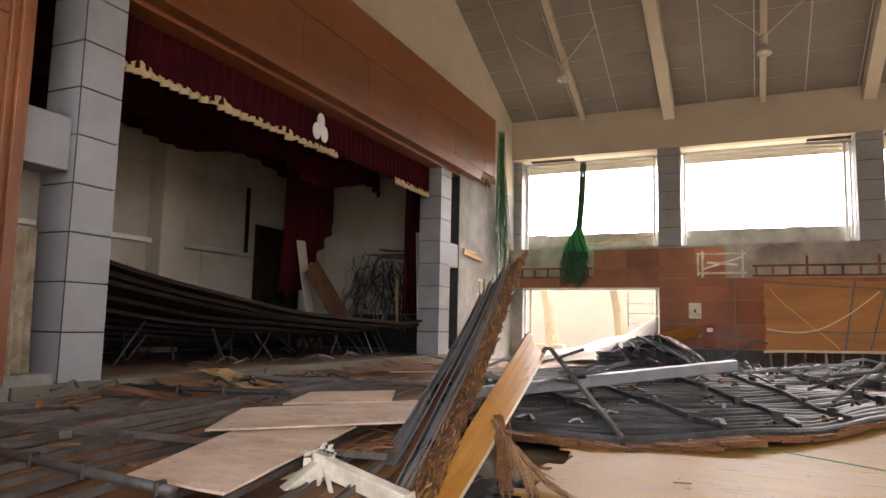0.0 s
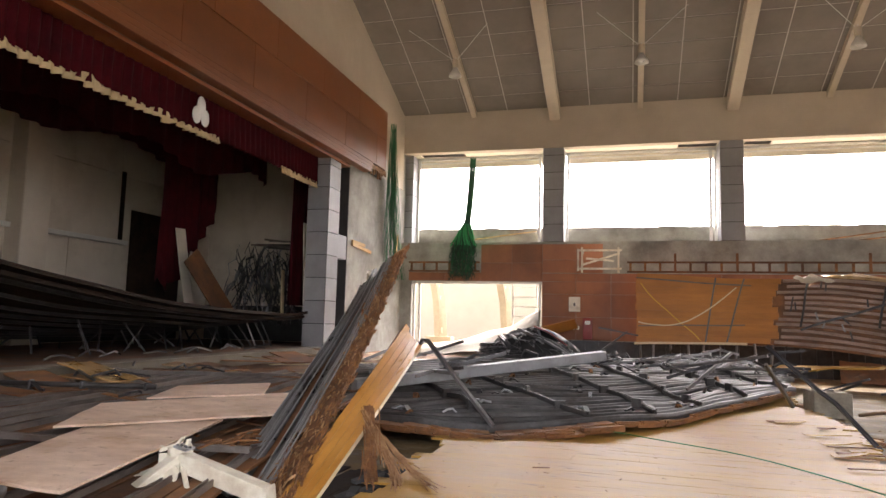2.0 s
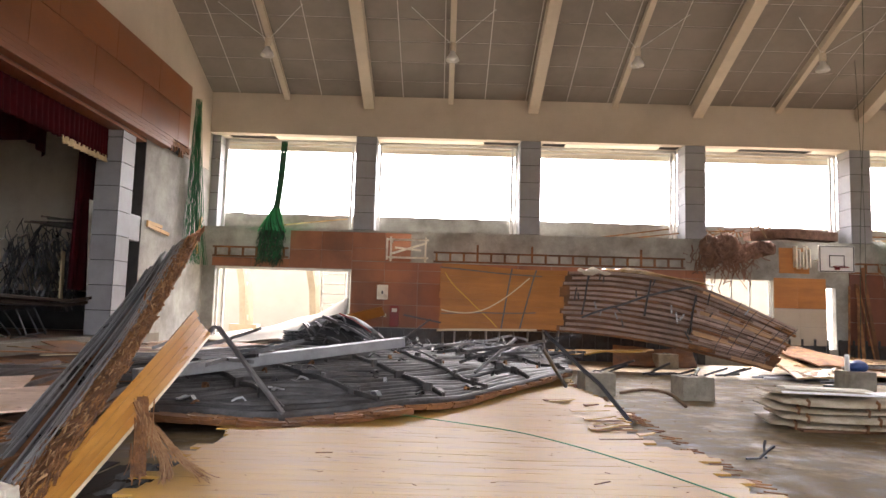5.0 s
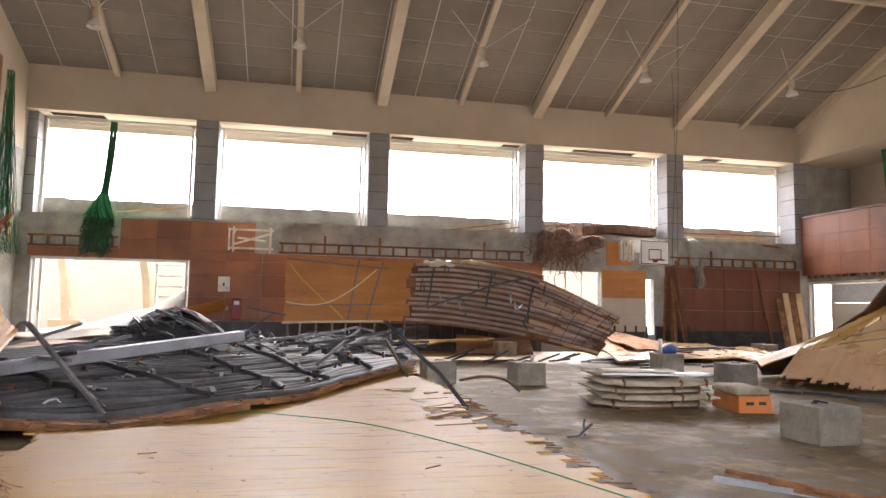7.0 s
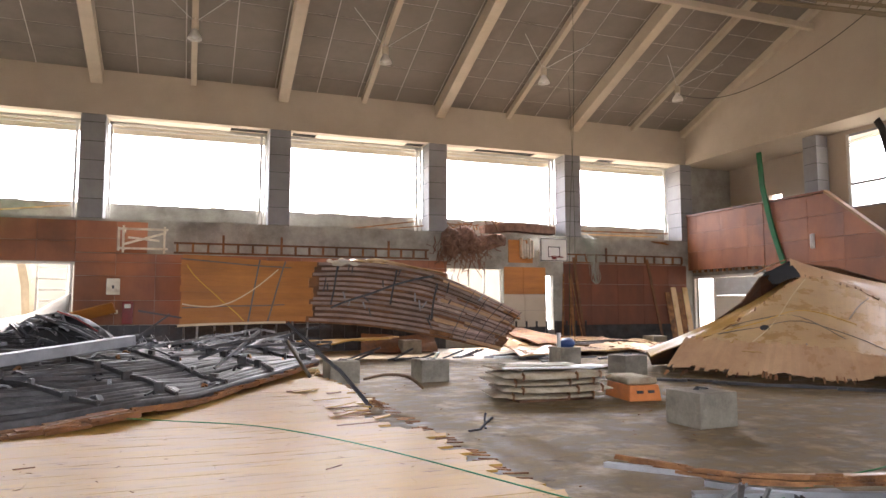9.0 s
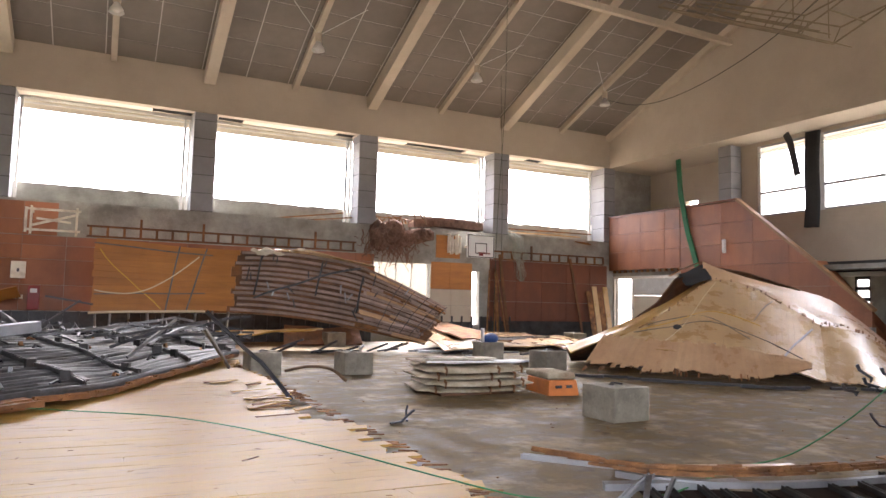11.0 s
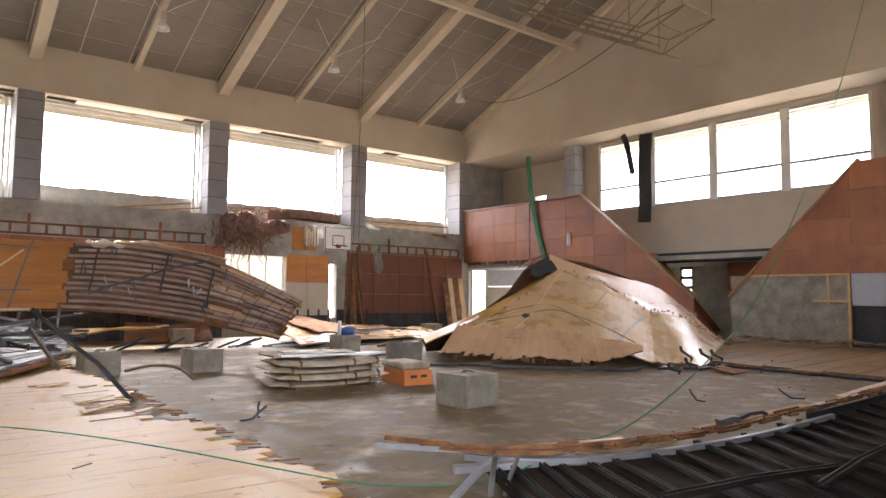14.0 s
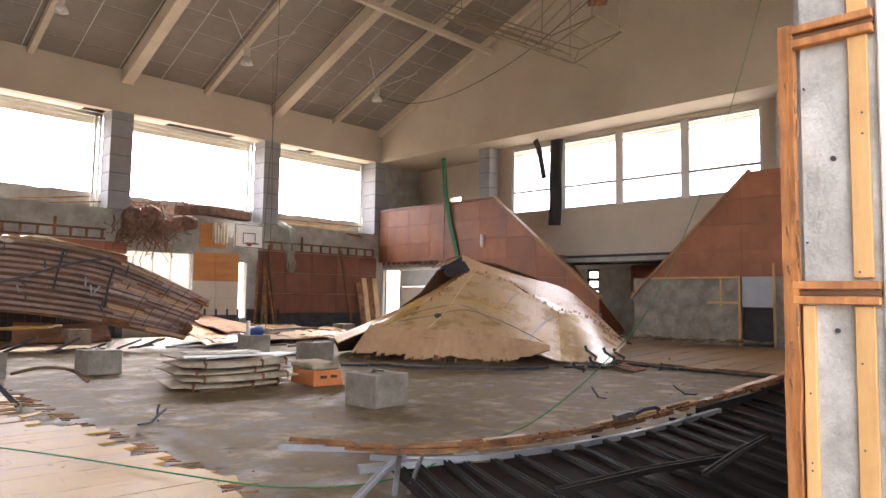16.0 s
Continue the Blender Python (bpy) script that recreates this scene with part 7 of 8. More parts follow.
fn_left = lofted([(11.82, 11.88, 0.38), (12.65, 11.55, 0.72), (13.57, 11.42, 0.95), (14.39, 11.32, 1.44), (15.63, 11.42, 2.08)],
                 [(12.11, 12.40, 0.47), (13.11, 12.20, 0.86), (14.25, 12.14, 1.30), (15.11, 12.03, 1.69), (15.87, 11.98, 2.11)], 0.03, 13)
rt = random.Random(64)
torn_sheet(fn_main, 48, TENTM, rt, 0.02, 0.035, 9)
torn_sheet(fn_strip, 52, TENTL, rt, 0.12, 0.12, 7, lift=0.05, nu=3, low_step=0.12)
torn_sheet(fn_right, 28, TENTM, rt, 0.05, 0.06, 6, lift=-0.02, low_step=0.06)
torn_sheet(fn_flap, 34, TENTL, rt, 0.05, 0.02, 8, nu=4)
torn_sheet(fn_left, 26, FLOOR, rt, 0.04, 0.05, 7, nu=3)
bm = bmesh.new()
for k in range(80):        # dark splinters standing in the torn joints
    fn_s, v = rt.choice(((fn_strip, 0.02), (fn_right, 0.97), (fn_main, 0.97)))
    u = rt.random() * (0.8 if fn_s is fn_strip else 1.0)
    v += rt.uniform(-0.07, 0.05) if v < 0.95 else rt.uniform(-0.03, 0.02)
    p = fn_s(u, v) + TUP * (0.055 if fn_s is fn_strip else 0.01)
    d = (fn_s(u, 1.0) - fn_s(u, 0.8)).normalized() * rt.uniform(0.04, 0.13)
    beam(bm, p - d * 0.5, p + d * 0.5 + TUP * rt.uniform(0.0, 0.02), rt.uniform(0.015, 0.045), 0.01, up=TUP)
part("torn_tongues", bm, SPLIT, tf, "brown torn tongues of boards", kind="stuff")
# the hidden far side, falling away to the slab
fn_back = lofted([(12.11, 12.42, 0.45), (14.25, 12.16, 1.28), (15.8, 11.9, 2.5), (17.82, 10.06, 1.72), (18.16, 8.5, 0.48)],
                 [(13.0, 13.4, 0.06), (15.2, 13.6, 0.08), (17.4, 13.2, 0.1), (19.4, 11.0, 0.28), (19.0, 8.6, 0.28)], 0.03, 15)
for k in range(10):
    bm = bmesh.new()
    patch(bm, fn_back, 0, 1, k / 10 + 0.002, (k + 1) / 10 - 0.002, 0.03, 10)
    part("far_board", bm, UNDER, tf)
# painted lines
for fn_s, (u0, v0), (u1, v1), m_, o_ in ((fn_strip, (0.03, 0.72), (0.62, 0.70), LINEG, 0.036), (fn_strip, (0.42, 0.06), (0.60, 0.95), LINEG, 0.036), (fn_strip, (0.25, 0.05), (0.42, 0.9), LINEB, 0.036),
                                         (fn_main, (0.08, 0.55), (0.9, 0.22), LINEB, 0.006), (fn_main, (0.12, 0.78), (0.7, 0.24), LINEB, 0.006), (fn_main, (0.25, 0.2), (0.52, 0.93), LINEW, 0.006),
                                         (fn_main, (0.72, 0.5), (0.80, 0.9), LINEB, 0.006), (fn_main, (0.83, 0.12), (0.95, 0.8), LINEG, 0.006), (fn_main, (0.1, 0.62), (0.75, 0.45), LINEY, 0.006)):
    bm = bmesh.new()
    sweep(bm, [fn_s(u0 + (u1 - u0) * i / 14, v0 + (v1 - v0) * i / 14) + TUP.normalized() * o_ for i in range(15)], rect(0.035 if m_ is LINEG else 0.02, 0.006), up=TUP)
    part("court_line", bm, m_, tf)
bm = bmesh.new()
c = fn_main(0.30, 0.42)
sweep(bm, [c - TUP * 0.01, c + TUP * 0.02], ring(0.085, 10), up=(1, 0, 0))
part("floor_socket", bm, BLACK, tf, "dark floor socket hole")
# black lining that hangs torn from the peak
bm = bmesh.new()
for k in range(15):
    a = Vector((15.74, 11.80, 2.56)).lerp(Vector((15.62, 11.36, 2.14)), rt.random())
    b_ = Vector((15.15, 12.05, 2.20)).lerp(Vector((15.05, 11.8, 1.80)), rt.random())
    f = rt.uniform(0.45, 1.0)
    q = a.lerp(b_, f)
    sweep(bm, [a, a.lerp(q, 0.5) + Vector((0, 0, 0.04 * rt.random())), q], rect(rt.uniform(0.05, 0.13), 0.01), up=(-0.6, -0.6, 0.5))
part("black_lining", bm, BLACK, tf, "black torn lining at the peak")
bm = bmesh.new()
sweep(bm, [(15.74, 11.80, 2.56), (15.45, 11.95, 2.44), (15.05, 12.15, 2.20)], rect(0.2, 0.02))
part("peak_flap", bm, SPLIT, tf, "dark splintered flap at the peak")
# dark bearers under its front edge
for k in range(18):
    u = k / 18
    fo = fn_strip if u < 0.62 else fn_right
    w0 = u / 0.62 if u < 0.62 else (u - 0.62) / 0.42
    p, q = fo(w0, 0.02), fo(min(w0 + 0.14, 1), 0.02)
    bm = bmesh.new()
    o = Vector((r5.uniform(-0.25, 0.0), r5.uniform(-0.25, 0.0), 0))
    beam(bm, (p.x + o.x, p.y + o.y, 0.03), (q.x + o.x, q.y + o.y, 0.04), 0.08, 0.05)
    mesh_thing("loose_joist", bm, DARKST, "dark steel joist along the foot of the heaved floor", "steel joist", "loose joists")
for x, y, h in ((15.2, 7.4, 0.35), (15.6, 7.2, 0.3), (14.9, 7.1, 0.15), (16.2, 7.3, 0.25), (15.0, 6.6, 0.1), (14.0, 6.9, 0.1)):
    bm = bmesh.new()
    sweep(bm, [(x, y, 0.02), (x + 0.05, y - 0.02, h * 0.6), (x - 0.12, y + 0.1, h), (x - 0.15, y + 0.12, h + 0.1)], rect(0.04, 0.05))
    mesh_thing("bent_bar", bm, DARKST, "bent steel bar sticking up by the heaved floor", "bar", "bars by the heaved floor")
for x, y, a in ((15.8, 6.2, 0.3), (16.9, 6.6, 0.1), (11.3, 4.9, 1.2), (12.6, 4.2, 2.0), (5.75, 7.1, 0.3), (5.9, 7.3, 1.2)):
    bm = bmesh.new()
    d = Vector((math.cos(a), math.sin(a), 0)) * 0.17
    c = Vector((x, y, 0.012))
    sweep(bm, [c - d, c, c + d * 0.6 + Vector((0, 0, 0.07)), c + d + Vector((0.02, 0, 0.12))], rect(0.025, 0.02))
    mesh_thing("bent_bar", bm, DARKST, "small bent iron fitting lying on the slab", "bar", "fittings on the slab")
sheet_on("board_scrap", [(14.7, 6.2, 0.04), (15.4, 6.3, 0.03), (15.3, 6.8, 0.12), (14.8, 6.7, 0.1)], 0.025, SPLIT, "small brown board scrap on the slab", seed=31, cat="board")

# ---- floor left at the end wall ----
ef = thing("floor_remnant", (17.5, 4.5, 0.0), "worn timber floor still standing before the end wall", "floor sheet")
fn_e = lambda u, v: Vector((15.5 + 0.7 * v + (5.95 - 0.7 * v) * u, 0.42 + 9.5 * v, 0.09 + 0.14 * u + 0.04 * noise.noise(Vector((u * 4, v * 5, 2)))))
boards(ef, "floor_board", fn_e, 16, 0.5, 0.04, WORN, random.Random(61), gap=0.0012, ragged0=0.05, nu=3)
bm = bmesh.new()
box(bm, 16.3, 21.45, 0.42, 9.8, 0.0, 0.05)
part("bearers", bm, DARKST, ef)
r6 = random.Random(14)
for k in range(12):
    bm = bmesh.new()
    y = 1.0 + 0.7 * k
    beam(bm, (15.6 + 0.05 * k, y, 0.03), (15.75 + 0.05 * k, y + 0.8, 0.03), 0.08, 0.05)
    mesh_thing("loose_joist", bm, DARKST, "dark bearer along the broken floor edge", "steel joist", "loose joists")
bm = bmesh.new()
for k in range(40):
    x, y = 21.0 - 0.9 * r6.random() ** 2, r6.uniform(5.2, 11)
    bmesh.ops.create_icosphere(bm, subdivisions=1, radius=r6.uniform(0.05, 0.16), matrix=Matrix.Translation((x, y, 0.38)) @ Matrix.Diagonal((1, 1.6, 0.4, 1)))
mesh_thing("mud_drift", bm, SLAB, "drift of dark mud along the end wall", "mud", kind="stuff")

# ---- overturned floor by the near wall ----
fn_n = lofted([(5.0, 1.4, 0.10), (6.0, 0.8, 0.08), (7.6, 0.5, 0.08), (9.4, 0.5, 0.12), (11.0, 0.5, 0.25)],
              [(6.15, 3.6, 0.10), (7.0, 3.0, 0.14), (8.8, 2.82, 0.18), (10.6, 2.72, 0.24), (12.0, 2.45, 0.55)], 0.02, 6)
flip_n = lambda u, v: fn_n(v, u)
nf = flipped("overturned_floor", "dark overturned floor with steel joists along the near wall", flip_n, 9, 22, (), 71, deck=STGU, steel=WETST, nu=6, bend=0.012, w=0.045, h=0.035, deck_nu=5)
rim = [(5.84, 4.38, 0.22), (6.08, 3.8, 0.235), (6.45, 3.4, 0.245), (7.2, 3.1, 0.255), (8.4, 2.9, 0.27), (9.6, 2.82, 0.31), (10.8, 2.68, 0.38), (11.7, 2.5, 0.5), (12.3, 2.3, 0.72), (12.5, 2.1, 1.05)]
for k in range(13):
    bm = bmesh.new()
    a, e = max(0.0, 0.075 * k - 0.03), min(0.075 * k + r6.uniform(0.09, 0.16), 0.985)
    off = Vector((0, 0.03 + 0.07 * r6.random(), -0.03 * (k % 3) + 0.012 * r6.random()))
    sweep(bm, [curve_at(rim, a + (e - a) * i / 8) + off * (1 - 0.3 * abs(i - 4) / 4) for i in range(9)], rect(r6.uniform(0.05, 0.11), 0.013))
    part("rim_board", bm, (TENTL, PLY, STRAW, TENTL)[k % 4], nf, "splintered rim board")
bm = bmesh.new()
for k in range(170):
    u = r6.random() * 0.85
    p = curve_at(rim, u) + Vector((0, r6.uniform(-0.1, 0.0), r6.uniform(-0.03, 0.025)))
    d = (curve_at(rim, u + 0.02) - curve_at(rim, u)).normalized() * r6.uniform(0.05, 0.22)
    beam(bm, p - d, p + d, 0.022, 0.02)
part("splintered_wood", bm, SPLIT, nf, kind="stuff")
bm = bmesh.new()
sweep(bm, [curve_at(rim, 0.08 + 0.5 * i / 20) + Vector((0.1, -0.2, -0.075)) for i in range(21)], rect(0.05, 0.045))
part("pale_channel", bm, GALV, nf, "pale steel channel under the rim")
bm = bmesh.new()
sweep(bm, [(5.66, 4.40, 0.17), (5.95, 4.0, 0.18), (6.3, 3.55, 0.19)], chan(0.06, 0.04))
part("pale_channel", bm, GALV, nf)
bm = bmesh.new()
sweep(bm, [(5.84, 3.6, 0.13), (6.3, 3.36, 0.15), (6.75, 3.2, 0.16)], rect(0.09, 0.05))
part("pale_channel", bm, GALV, nf)
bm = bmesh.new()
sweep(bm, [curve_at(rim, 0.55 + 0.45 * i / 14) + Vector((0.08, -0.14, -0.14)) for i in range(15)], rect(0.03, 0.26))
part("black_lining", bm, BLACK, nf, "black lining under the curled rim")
for p, q, w, m in (((6.25, 2.1, 0.18), (7.9, 1.72, 0.2), 0.1, WETST), ((5.3, 2.95, 0.14), (6.15, 3.45, 0.2), 0.07, GALV), ((5.85, 3.2, 0.02), (5.8, 3.1, 0.32), 0.05, STEEL), ((5.95, 3.15, 0.02), (5.98, 3.05, 0.3), 0.05, STEEL),
                   ((7.3, 1.6, 0.2), (9.0, 1.75, 0.22), 0.08, WETST), ((4.9, 3.0, 0.12), (5.5, 2.5, 0.14), 0.09, STEEL), ((4.6, 3.1, 0.13), (5.2, 2.75, 0.16), 0.07, STEEL), ((4.2, 2.9, 0.13), (4.5, 2.8, 0.16), 0.1, STEEL)):
    bm = bmesh.new()
    mid = (Vector(p) + Vector(q)) / 2 + Vector((0, 0, 0.02))
    sweep(bm, [p, mid, q], chan(w * 0.7, w * 0.4))
    mesh_thing("loose_joist", bm, m, "bent steel channel at the end of the overturned floor", "steel joist", "loose joists")
t = thing("bent_bracket", (8.09, 2.76, 0.36), "grey bent bracket lying on the splintered rim", "bracket")
B0, B1 = Vector((8.09, 2.76, 0.36)), Vector((8.5, 2.55, 0.42))
bm = bmesh.new()
sweep(bm, [B0, B0.lerp(B1, 0.25) + Vector((0, 0, 0.015)), B0.lerp(B1, 0.4)], rect(0.09, 0.05))
part("plate", bm, DULLST, t)
bm = bmesh.new()
sweep(bm, [B0.lerp(B1, 0.4), B0.lerp(B1, 0.65) + Vector((0, 0, 0.03)), B0.lerp(B1, 0.9) + Vector((0, 0, 0.025)), B1], rect(0.045, 0.03))
part("arm", bm, DARKST, t)
bm = bmesh.new()
beam(bm, (7.15, 0.85, 0.02), (7.6, 0.95, 1.35), 0.3, 0.03, up=(0, 1, 0))
mesh_thing("leaning_board", bm, RED, "dark red-brown board leaning beside the jamb", "board")

# ---- doorway jamb beside the camera ----
jb = thing("doorway_jamb", (5.25, 0.25, 0.0), "raw concrete jamb with new and split pine battens", "jamb", kind="structure")
bm = bmesh.new()
for k in range(11):
    z0, z1 = 0.32 * k, 0.32 * (k + 1)
    box(bm, 5.215, 5.249, 0.09, 0.352, z0, z1)
bmesh.ops.remove_doubles(bm, verts=bm.verts[:], dist=0.0005)
for v in bm.verts:
    v.co.x += 0.006 * noise.noise(v.co * 5)
part("concrete_face", bm, JAMBC, jb, "patchy raw concrete face")
for y0, y1, z0, z1, x in ((0.165, 0.225, 0.0, 1.405, 5.19), (0.165, 0.225, 1.50, 2.335, 5.19), (0.165, 0.225, 2.41, 3.2, 5.19)):
    bm = bmesh.new()
    box(bm, x, 5.214, y0 - 0.03, y1 - 0.03, z0, z1)
    bevel(bm, 0.003)
    part("batten", bm, PINE, jb, "clean pale pine batten")
bm = bmesh.new()
box(bm, 5.188, 5.214, 0.315, 0.355, 0.0, 1.405)
bevel(bm, 0.003)
part("batten", bm, PINE, jb, "clean pale pine batten")
for z in (1.45, 2.375):
    for dz in (-0.026, 0.026):
        bm = bmesh.new()
        box(bm, 5.17, 5.214, 0.115, 0.385, z + dz - 0.014, z + dz + 0.014)
        bevel(bm, 0.003)
        part("cross_batten", bm, RAWW, jb, "orange-brown cross batten")
    bm = bmesh.new()
    box(bm, 5.19, 5.213, 0.115, 0.385, z - 0.008, z + 0.008)
    part("cross_batten", bm, UNDER, jb)
bm = bmesh.new()
for o, wd in ((0.374, 0.010), (0.396, 0.018)):
    sweep(bm, [(5.2 + 0.01 * noise.noise(Vector((k * 0.4, o * 9, 3))), o + 0.008 * noise.noise(Vector((k * 0.35, o * 30, 0))), 2.42 * k / 40) for k in range(41)],
          [(-wd, -0.03), (wd, -0.024), (wd * 0.8, 0.03), (-wd * 0.7, 0.024)], up=(1, 0, 0))
part("split_post", bm, RAWW, jb, "weathered split timber post edge")
bm = bmesh.new()
for k in range(45):
    z = r6.choice((r6.gauss(1.58, 0.05), r6.uniform(0.2, 2.2)))
    p = Vector((5.19 - 0.02 * r6.random(), r6.uniform(0.355, 0.395), z))
    beam(bm, p, p + Vector((r6.uniform(-0.012, 0.012), r6.uniform(-0.004, 0.006), r6.uniform(0.03, 0.09))), 0.009, 0.005)
part("splintered_wood", bm, SPLIT, jb, kind="stuff")
for z in (1.92, 1.32):
    bm = bmesh.new()
    sweep(bm, [(5.222, 0.25, z), (5.203, 0.25, z)], ring(0.009, 10))
    part("bolt", bm, DARKST, jb, "rusty bolt end")
for k in range(16):
    y, z = r6.choice((0.155, 0.335, 0.175)), r6.uniform(0.5, 2.3)
    bm = bmesh.new()
    sweep(bm, [(5.20, y, z), (5.186, y, z)], ring(0.004, 6))
    part("nail", bm, DARKST, jb)
bm = bmesh.new()
box(bm, 5.19, 5.24, 0.062, 0.108, 0.0, 3.2)
bevel(bm, 0.006)
part("door_track", bm, ALU, jb, "pale aluminium door track")
bm = bmesh.new()
box(bm, 5.2, 5.245, -0.02, 0.055, 0.0, 3.2)
part("outer_frame", bm, WHITEP, jb, "white painted outer frame")

for o in jb.children:
    o.location.y -= 0.028

# ---- nets, ropes, roof frame ----
def net_bundle(name, pts, radii, label, cords, r_cord, seed, material=NETG, dark=NETD, mouth=None):
    """A gathered net: a dark core with many cords wound along it."""
    rr_ = random.Random(seed)
    t = thing(name, tuple(pts[-1]), label, "net")
    bm = bmesh.new()
    for k in range(cords):
        a, w = rr_.random() * 6.3, rr_.uniform(-3, 3)
        f = math.sqrt(rr_.random())
        lo, hi = rr_.random() ** 2 * 0.4, 1.0 - 0.35 * rr_.random() ** 3
        line = []
        for i in range(15):
            u = lo + (hi - lo) * i / 14
            rad = radii(u) * f
            line.append(curve_at(pts, u) + Vector((math.cos(a + w * u), math.sin(a + w * u), 0)) * rad)
        sweep(bm, line, ring(r_cord, 3), up=(0.3, 1, 0.2))
    part("cordage", bm, material, t, kind="stuff")
    if mouth:
        bm = bmesh.new()
        for k in range(70):
            a = rr_.random() * 6.3
            line = []
            for i in range(6):
                u = mouth[0] + (mouth[1] - mouth[0]) * i / 5
                line.append(curve_at(pts, u) + Vector((math.cos(a + 0.8 * i / 5), math.sin(a + 0.8 * i / 5), 0)) * radii(u) * 1.04)
            sweep(bm, line, ring(r_cord, 3), up=(0.3, 1, 0.2))
        part("net_mouth", bm, NETB, t, "bright green spread mesh", kind="stuff")
    if dark:
        bm = bmesh.new()
        for k in range(cords * 4):
            a = rr_.random() * 6.3
            u = 0.62 + 0.38 * rr_.random()
            p = curve_at(pts, u) + Vector((math.cos(a), math.sin(a), 0)) * radii(u) * math.sqrt(rr_.random())
            q = p + Vector((rr_.uniform(-0.12, 0.12), rr_.uniform(-0.12, 0.12), rr_.uniform(-0.25, 0.05)))
            sweep(bm, [p, (p + q) / 2 + Vector((0.05, 0, 0.02)), q], ring(r_cord * 1.6, 3), up=(0.3, 1, 0.2))
        part("gathered_mesh", bm, dark, t, kind="stuff")
    return t


net_bundle("hanging_net", [(-2.98, 21.55, 6.9), (-3.02, 21.55, 6.0), (-3.1, 21.55, 5.0), (-3.2, 21.55, 4.35), (-3.3, 21.55, 3.7), (-3.33, 21.55, 2.95)],
           lambda u: 0.10 if u < 0.48 else 0.10 + 0.32 * min(1, (u - 0.48) / 0.26), "green ball net gathered in a dark bag before the wall", 150, 0.007, 5, mouth=(0.5, 0.74))
net_bundle("hanging_net", [(-5.35, 20.15, 7.8), (-5.35, 20.2, 6.5), (-5.35, 20.3, 5.0), (-5.33, 20.3, 3.6), (-5.3, 20.35, 2.7)],
           lambda u: 0.10 + 0.36 * u ** 1.4, "green net hanging down the corner by the stage", 90, 0.006, 6, dark=None)
bm = bmesh.new()
sweep(bm, [(21.35, 18.0, 6.9), (21.36, 17.9, 5.6), (21.38, 17.6, 4.2), (21.42, 17.2, 2.9)], [(-0.09, -0.03), (0.09, -0.02), (0.1, 0.03), (-0.08, 0.04)], up=(1, 0, 0))
mesh_thing("rolled_net", bm, NETG, "dark green rolled net standing at the balcony parapet", "net")
net_bundle("hanging_net", [(16.6, 22.2, 4.25), (16.65, 21.75, 3.95), (16.85, 21.75, 3.2), (17.0, 21.8, 2.3)], lambda u: 0.12 + 0.22 * math.sin(u * 3.1) + 0.08 * math.sin(u * 23), "torn grey-green net tangled on the ledge", 34, 0.007, 8,
           material=NETP, dark=None)
cord("green_rope", [(1.6, 8.5, 0.18), (2.3, 8.3, 0.13), (3.16, 7.69, 0.125), (3.7, 6.95, 0.125), (4.14, 6.1, 0.125), (4.49, 5.26, 0.125), (4.76, 4.49, 0.13), (5.03, 3.8, 0.13), (5.45, 3.85, 0.02), (5.85, 3.55, 0.03), (6.2, 3.3, 0.12), (6.9, 3.4, 0.2), (8.0, 3.61, 0.22), (9.5, 3.8, 0.62), (11.0, 3.9, 1.38), (12.5, 3.97, 2.78), (14.0, 4.05, 4.5), (16.0, 4.23, 7.0), (17.9, 4.5, 9.4), (18.3, 4.55, 10.2)],
     0.0065, ROPEG, "long green rope from the wreckage up to the roof", n=120)
cord("roof_cable", [(18.9, 19.2, 9.1), (18.6, 17.0, 8.3), (18.2, 14.5, 8.05), (17.7, 11.5, 8.35), (17.2, 8.5, 9.2)], 0.011, BLACK, "black cable sagging under the roof", "cable", n=40)
# ceiling-hung goal frame
rg = thing("roof_goal_frame", (17.2, 10.5, 8.6), "cream tubular goal frame folded up under the roof", "goal frame")
def tube(p, q, w=0.05):
    bm = bmesh.new()
    sweep(bm, [p, q], ring(w * 0.42, 6), up=(0.2, 0.3, 1))
    part("tube", bm, STRUT, rg)


for s in (0, 1):
    x = 16.6 + 1.3 * s
    za = 9.9
    tube((x, 13.6, 10.6), (x, 9.2, 8.25))
    tube((x, 13.4, 10.9), (x, 9.0, 8.6))
    tube((x, 9.2, 8.25), (x, 7.7, 8.75))
    tube((x, 9.0, 8.6), (x, 7.7, 8.75))
    for k in range(6):
        f = k / 5
        tube((x, 13.6 - 4.4 * f, 10.6 - 2.35 * f), (x, 13.0 - 4.0 * f, 10.72 - 2.1 * f), 0.035)
for k in range(11):
    f = k / 10
    tube((16.6, 13.6 - 4.4 * f, 10.6 - 2.35 * f), (17.9, 13.6 - 4.4 * f, 10.6 - 2.35 * f), 0.04)
    if k < 10:
        tube((16.6, 13.6 - 4.4 * f, 10.6 - 2.35 * f), (17.9, 12.7 - 4.4 * f, 10.13 - 2.35 * f), 0.03)
tube((16.6, 7.7, 8.75), (17.9, 7.7, 8.75))
tube((16.6, 8.4, 8.5), (17.9, 8.4, 8.5))
for s in (0, 1, 2):
    x = 16.85 + 0.4 * s
    tube((x, 13.5, 10.75), (x, 9.1, 8.4), 0.035)
    tube((x, 12.0, 9.95), (x + 0.3, 10.4, under_roof(10.4, 0.4)), 0.03)
    tube((x, 10.2, 8.95), (x - 0.3, 8.6, 9.6), 0.03)
for o in rg.children:
    o.location += Vector((0, 0.5, -0.42))
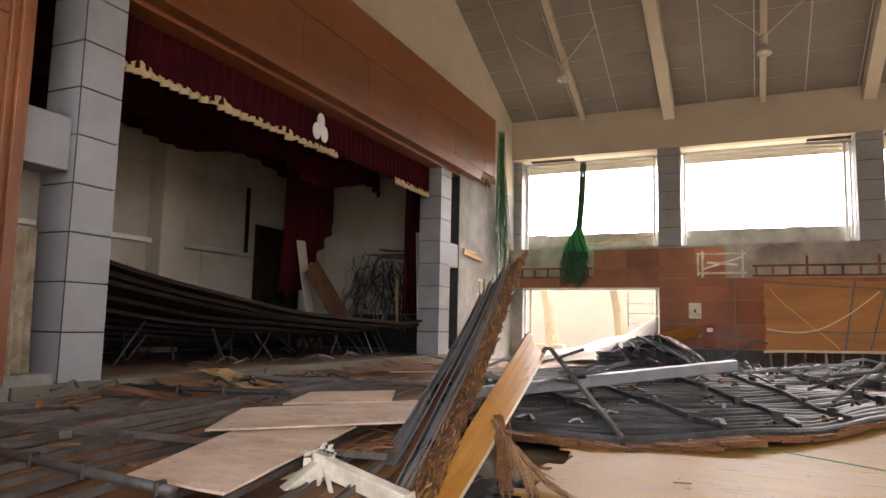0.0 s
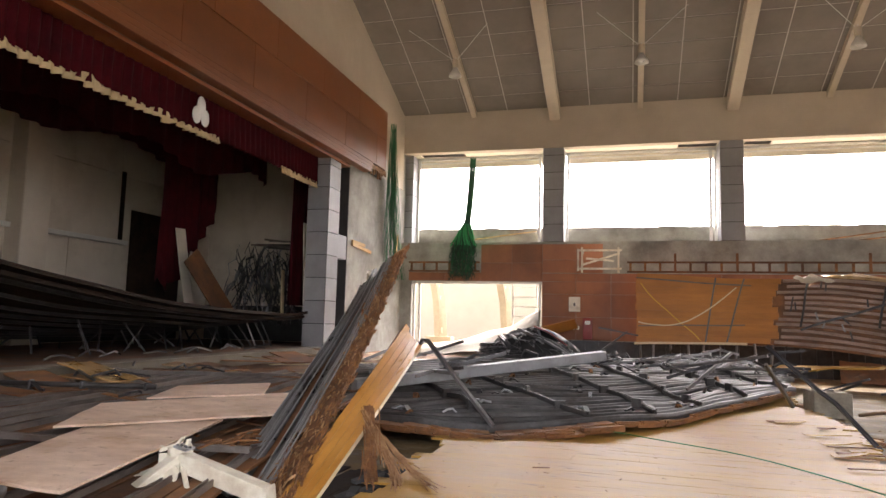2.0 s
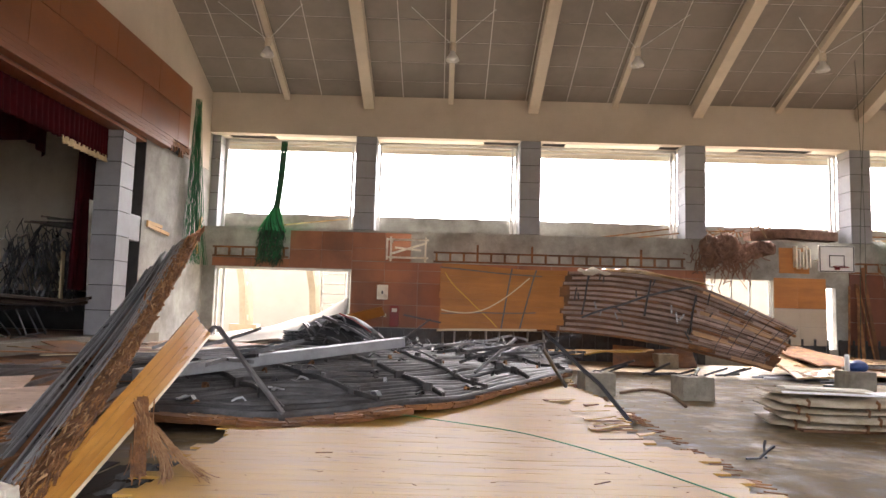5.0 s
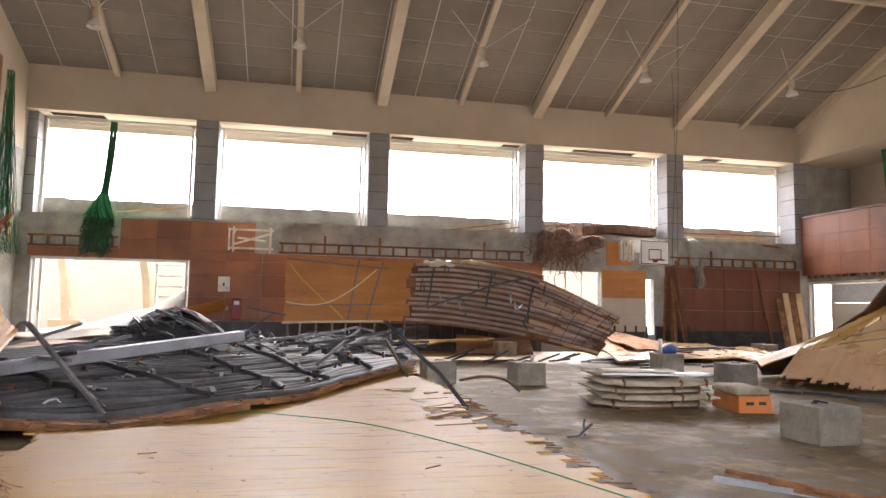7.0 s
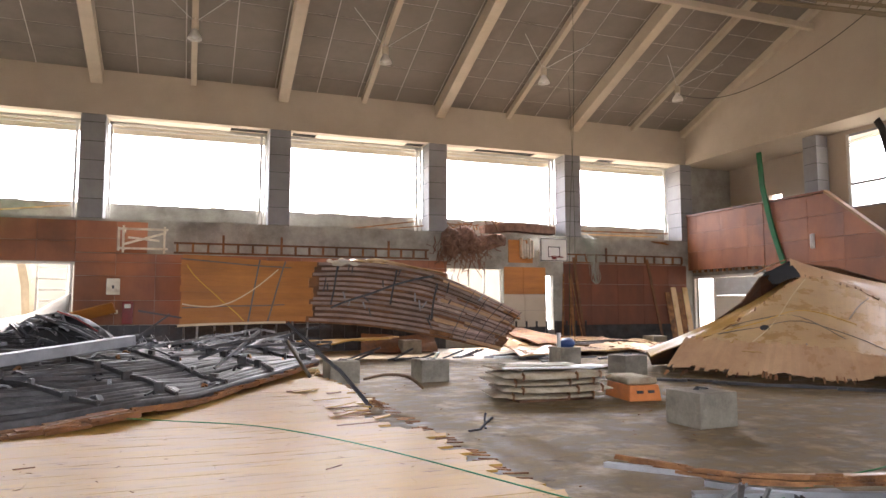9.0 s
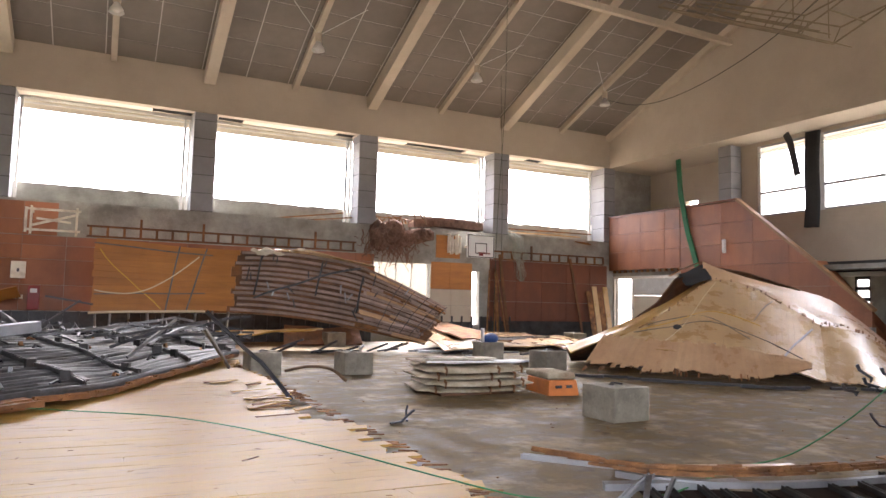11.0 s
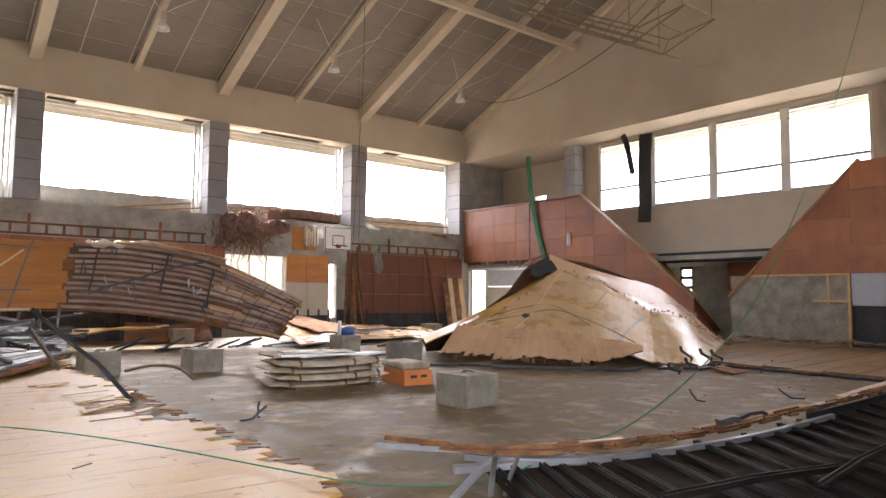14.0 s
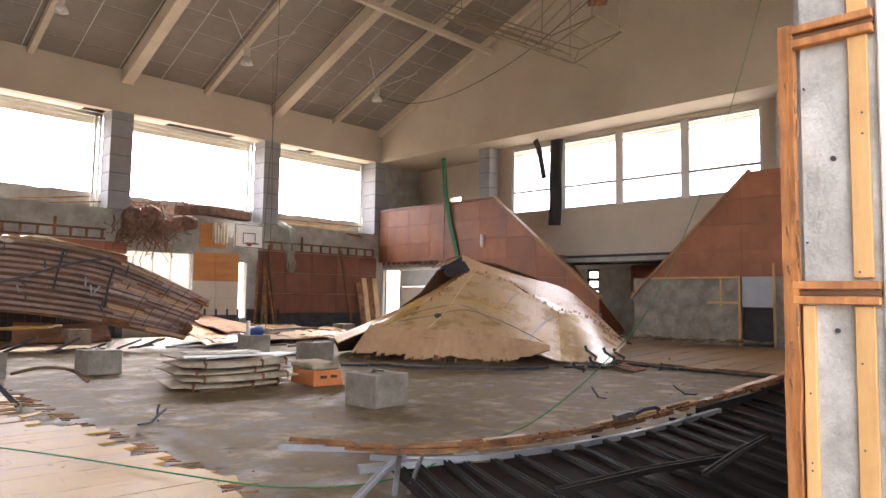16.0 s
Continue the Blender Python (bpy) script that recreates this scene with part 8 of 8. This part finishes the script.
for x in (16.6, 17.9):
    for y, z in ((9.8, 8.0), (13.9, 10.3), (8.3, 8.3)):
        tube((x, y, z), (x, y, under_roof(y, 0.03)), 0.035)
bm = bmesh.new()
beam(bm, (17.0, 8.3, 9.3), (17.8, 8.9, 9.2), 0.5, 0.06)
part("backboard_plate", bm, SPLIT, rg, "broken board in the goal frame")

# matted debris over the broken ledge
nd = thing("matted_debris", (12, 22.0, 3.0), "shaggy mat of roots, rags and torn insulation on the ledge", "debris")
r7 = random.Random(9)
for q in range(5):
    bm = bmesh.new()
    for k in range(45):
        x = 10.9 + 0.32 * q + r7.gauss(0, 0.28)
        z = 3.6 + 0.5 * noise.noise(Vector((x * 1.2, 4, 0))) + r7.gauss(0, 0.26)
        p = Vector((x, 21.85 + r7.uniform(-0.25, 0.35), min(z, 4.5)))
        pts = [p]
        for j in range(3):
            pts.append(pts[-1] + Vector((r7.gauss(0, 0.12), r7.gauss(0, 0.08), r7.gauss(-0.12, 0.1))))
        sweep(bm, pts, rect(r7.uniform(0.01, 0.05), 0.012), up=(0.2, -1, 0.3))
    c = Matrix.Translation((11.15 + 0.42 * q, 21.95, 3.75 + 0.1 * math.sin(q * 2.2))) @ Matrix.Diagonal((0.42, 0.26, 0.5 - 0.06 * q, 1))
    lump = bmesh.ops.create_icosphere(bm, subdivisions=4, radius=1, matrix=c)["verts"]
    for v in lump:
        v.co += 0.16 * noise.noise_vector(v.co * 2.5) + 0.05 * noise.noise_vector(v.co * 9)
    part("clump", bm, RAGS, nd, kind="stuff")
for k in range(16):
    x = 10.9 + 2.6 * r7.random()
    bm = bmesh.new()
    p = Vector((x, 22.2 + 0.6 * r7.random(), 4.25))
    sweep(bm, [p, p + Vector((r7.uniform(-0.4, 0.4), -0.1, 0.15)), p + Vector((r7.uniform(-0.8, 0.8), -0.2, r7.uniform(0.1, 0.5)))], rect(0.05, 0.03))
    part("stick", bm, SPLIT if k % 2 else ROOTW, nd)
bm = bmesh.new()
sweep(bm, [(12.6, 22.6, 4.3), (13.8, 22.6, 4.42), (15.6, 22.7, 4.36)], rect(0.5, 0.3))
part("log_bundle", bm, RAGS, nd, "brown bundle of reeds and boards")
for p, q in (((16.6, 22.5, 4.39), (21.0, 22.6, 4.44)), ((16.7, 22.4, 4.25), (20.6, 22.8, 4.31)), ((19.2, 22.6, 4.13), (20.2, 21.7, 3.95)), ((19.35, 22.5, 4.12), (20.35, 21.75, 3.9)), ((-4.0, 22.9, 4.2), (-1.0, 22.8, 4.55)),
             ((7.5, 22.6, 4.12), (10.0, 22.7, 4.5)), ((8.6, 22.5, 4.12), (10.3, 22.6, 4.35))):
    bm = bmesh.new()
    beam(bm, p, q, 0.09, 0.04)
    mesh_thing("loose_batten", bm, TENTM if r7.random() < 0.5 else SPLIT, "loose splintered batten on the window ledge", "batten", "battens on the ledge")
for k in range(5):
    bm = bmesh.new()
    x = 15.5 + 0.12 * k
    beam(bm, (x + r7.uniform(-0.3, 0.3), 21.6, 0.3), (x + r7.uniform(-0.1, 0.3), 21.95, 2.3 + r7.random()), 0.06, 0.03)
    mesh_thing("loose_batten", bm, SPLIT, "split batten standing by the narrow doorway", "batten", "battens by the doorway")
# window bars in the second doorway
t = thing("window_12", (12.1, 22.2, 0.6), "pale window frame standing in the broken doorway", "window", kind="structure")
for x in (11.25, 11.9, 12.5, 13.15):
    bm = bmesh.new()
    box(bm, x - 0.025, x + 0.025, 22.2, 22.25, 0.5, 2.8)
    part("window_post", bm, ALU, t)
# branch on the slab
bm = bmesh.new()
pts = [(5.55, 12.0, 0.12), (5.9, 11.7, 0.22), (6.2, 11.3, 0.2), (6.35, 10.95, 0.04)]
line = [curve_at(pts, i / 10) for i in range(11)]
sweep(bm, line, ring(0.028, 7))
mesh_thing("branch", bm, ROOTW, "curved brown root lying on the slab", "branch", smooth=True)
# timbers on the stage-side concrete wall
for y0, z0, y1, z1 in ((17.6, 3.55, 19.0, 3.45), (17.6, 3.63, 18.5, 3.6), (21.2, 3.3, 21.5, 4.3), (21.35, 3.1, 21.25, 4.0)):
    bm = bmesh.new()
    beam(bm, (XL + 0.04, y0, z0), (XL + 0.05, y1, z1), 0.05, 0.09)
    mesh_thing("wall_batten", bm, PINE, "torn pine batten nailed on the concrete wall", "batten", "battens on the stage wall")
t = thing("window_13", (XL - 0.1, 19.17, 1.95), "small white-framed window in the concrete wall", "window", kind="structure")
for a, b, c, d in ((18.9, 18.96, 1.95, 2.9), (19.39, 19.45, 1.95, 2.9), (18.96, 19.39, 1.95, 2.02), (18.96, 19.39, 2.83, 2.9), (18.96, 19.39, 2.4, 2.44)):
    bm = bmesh.new()
    box(bm, XL - 0.12, XL - 0.05, a, b, c, d)
    part("frame", bm, ALU, t)
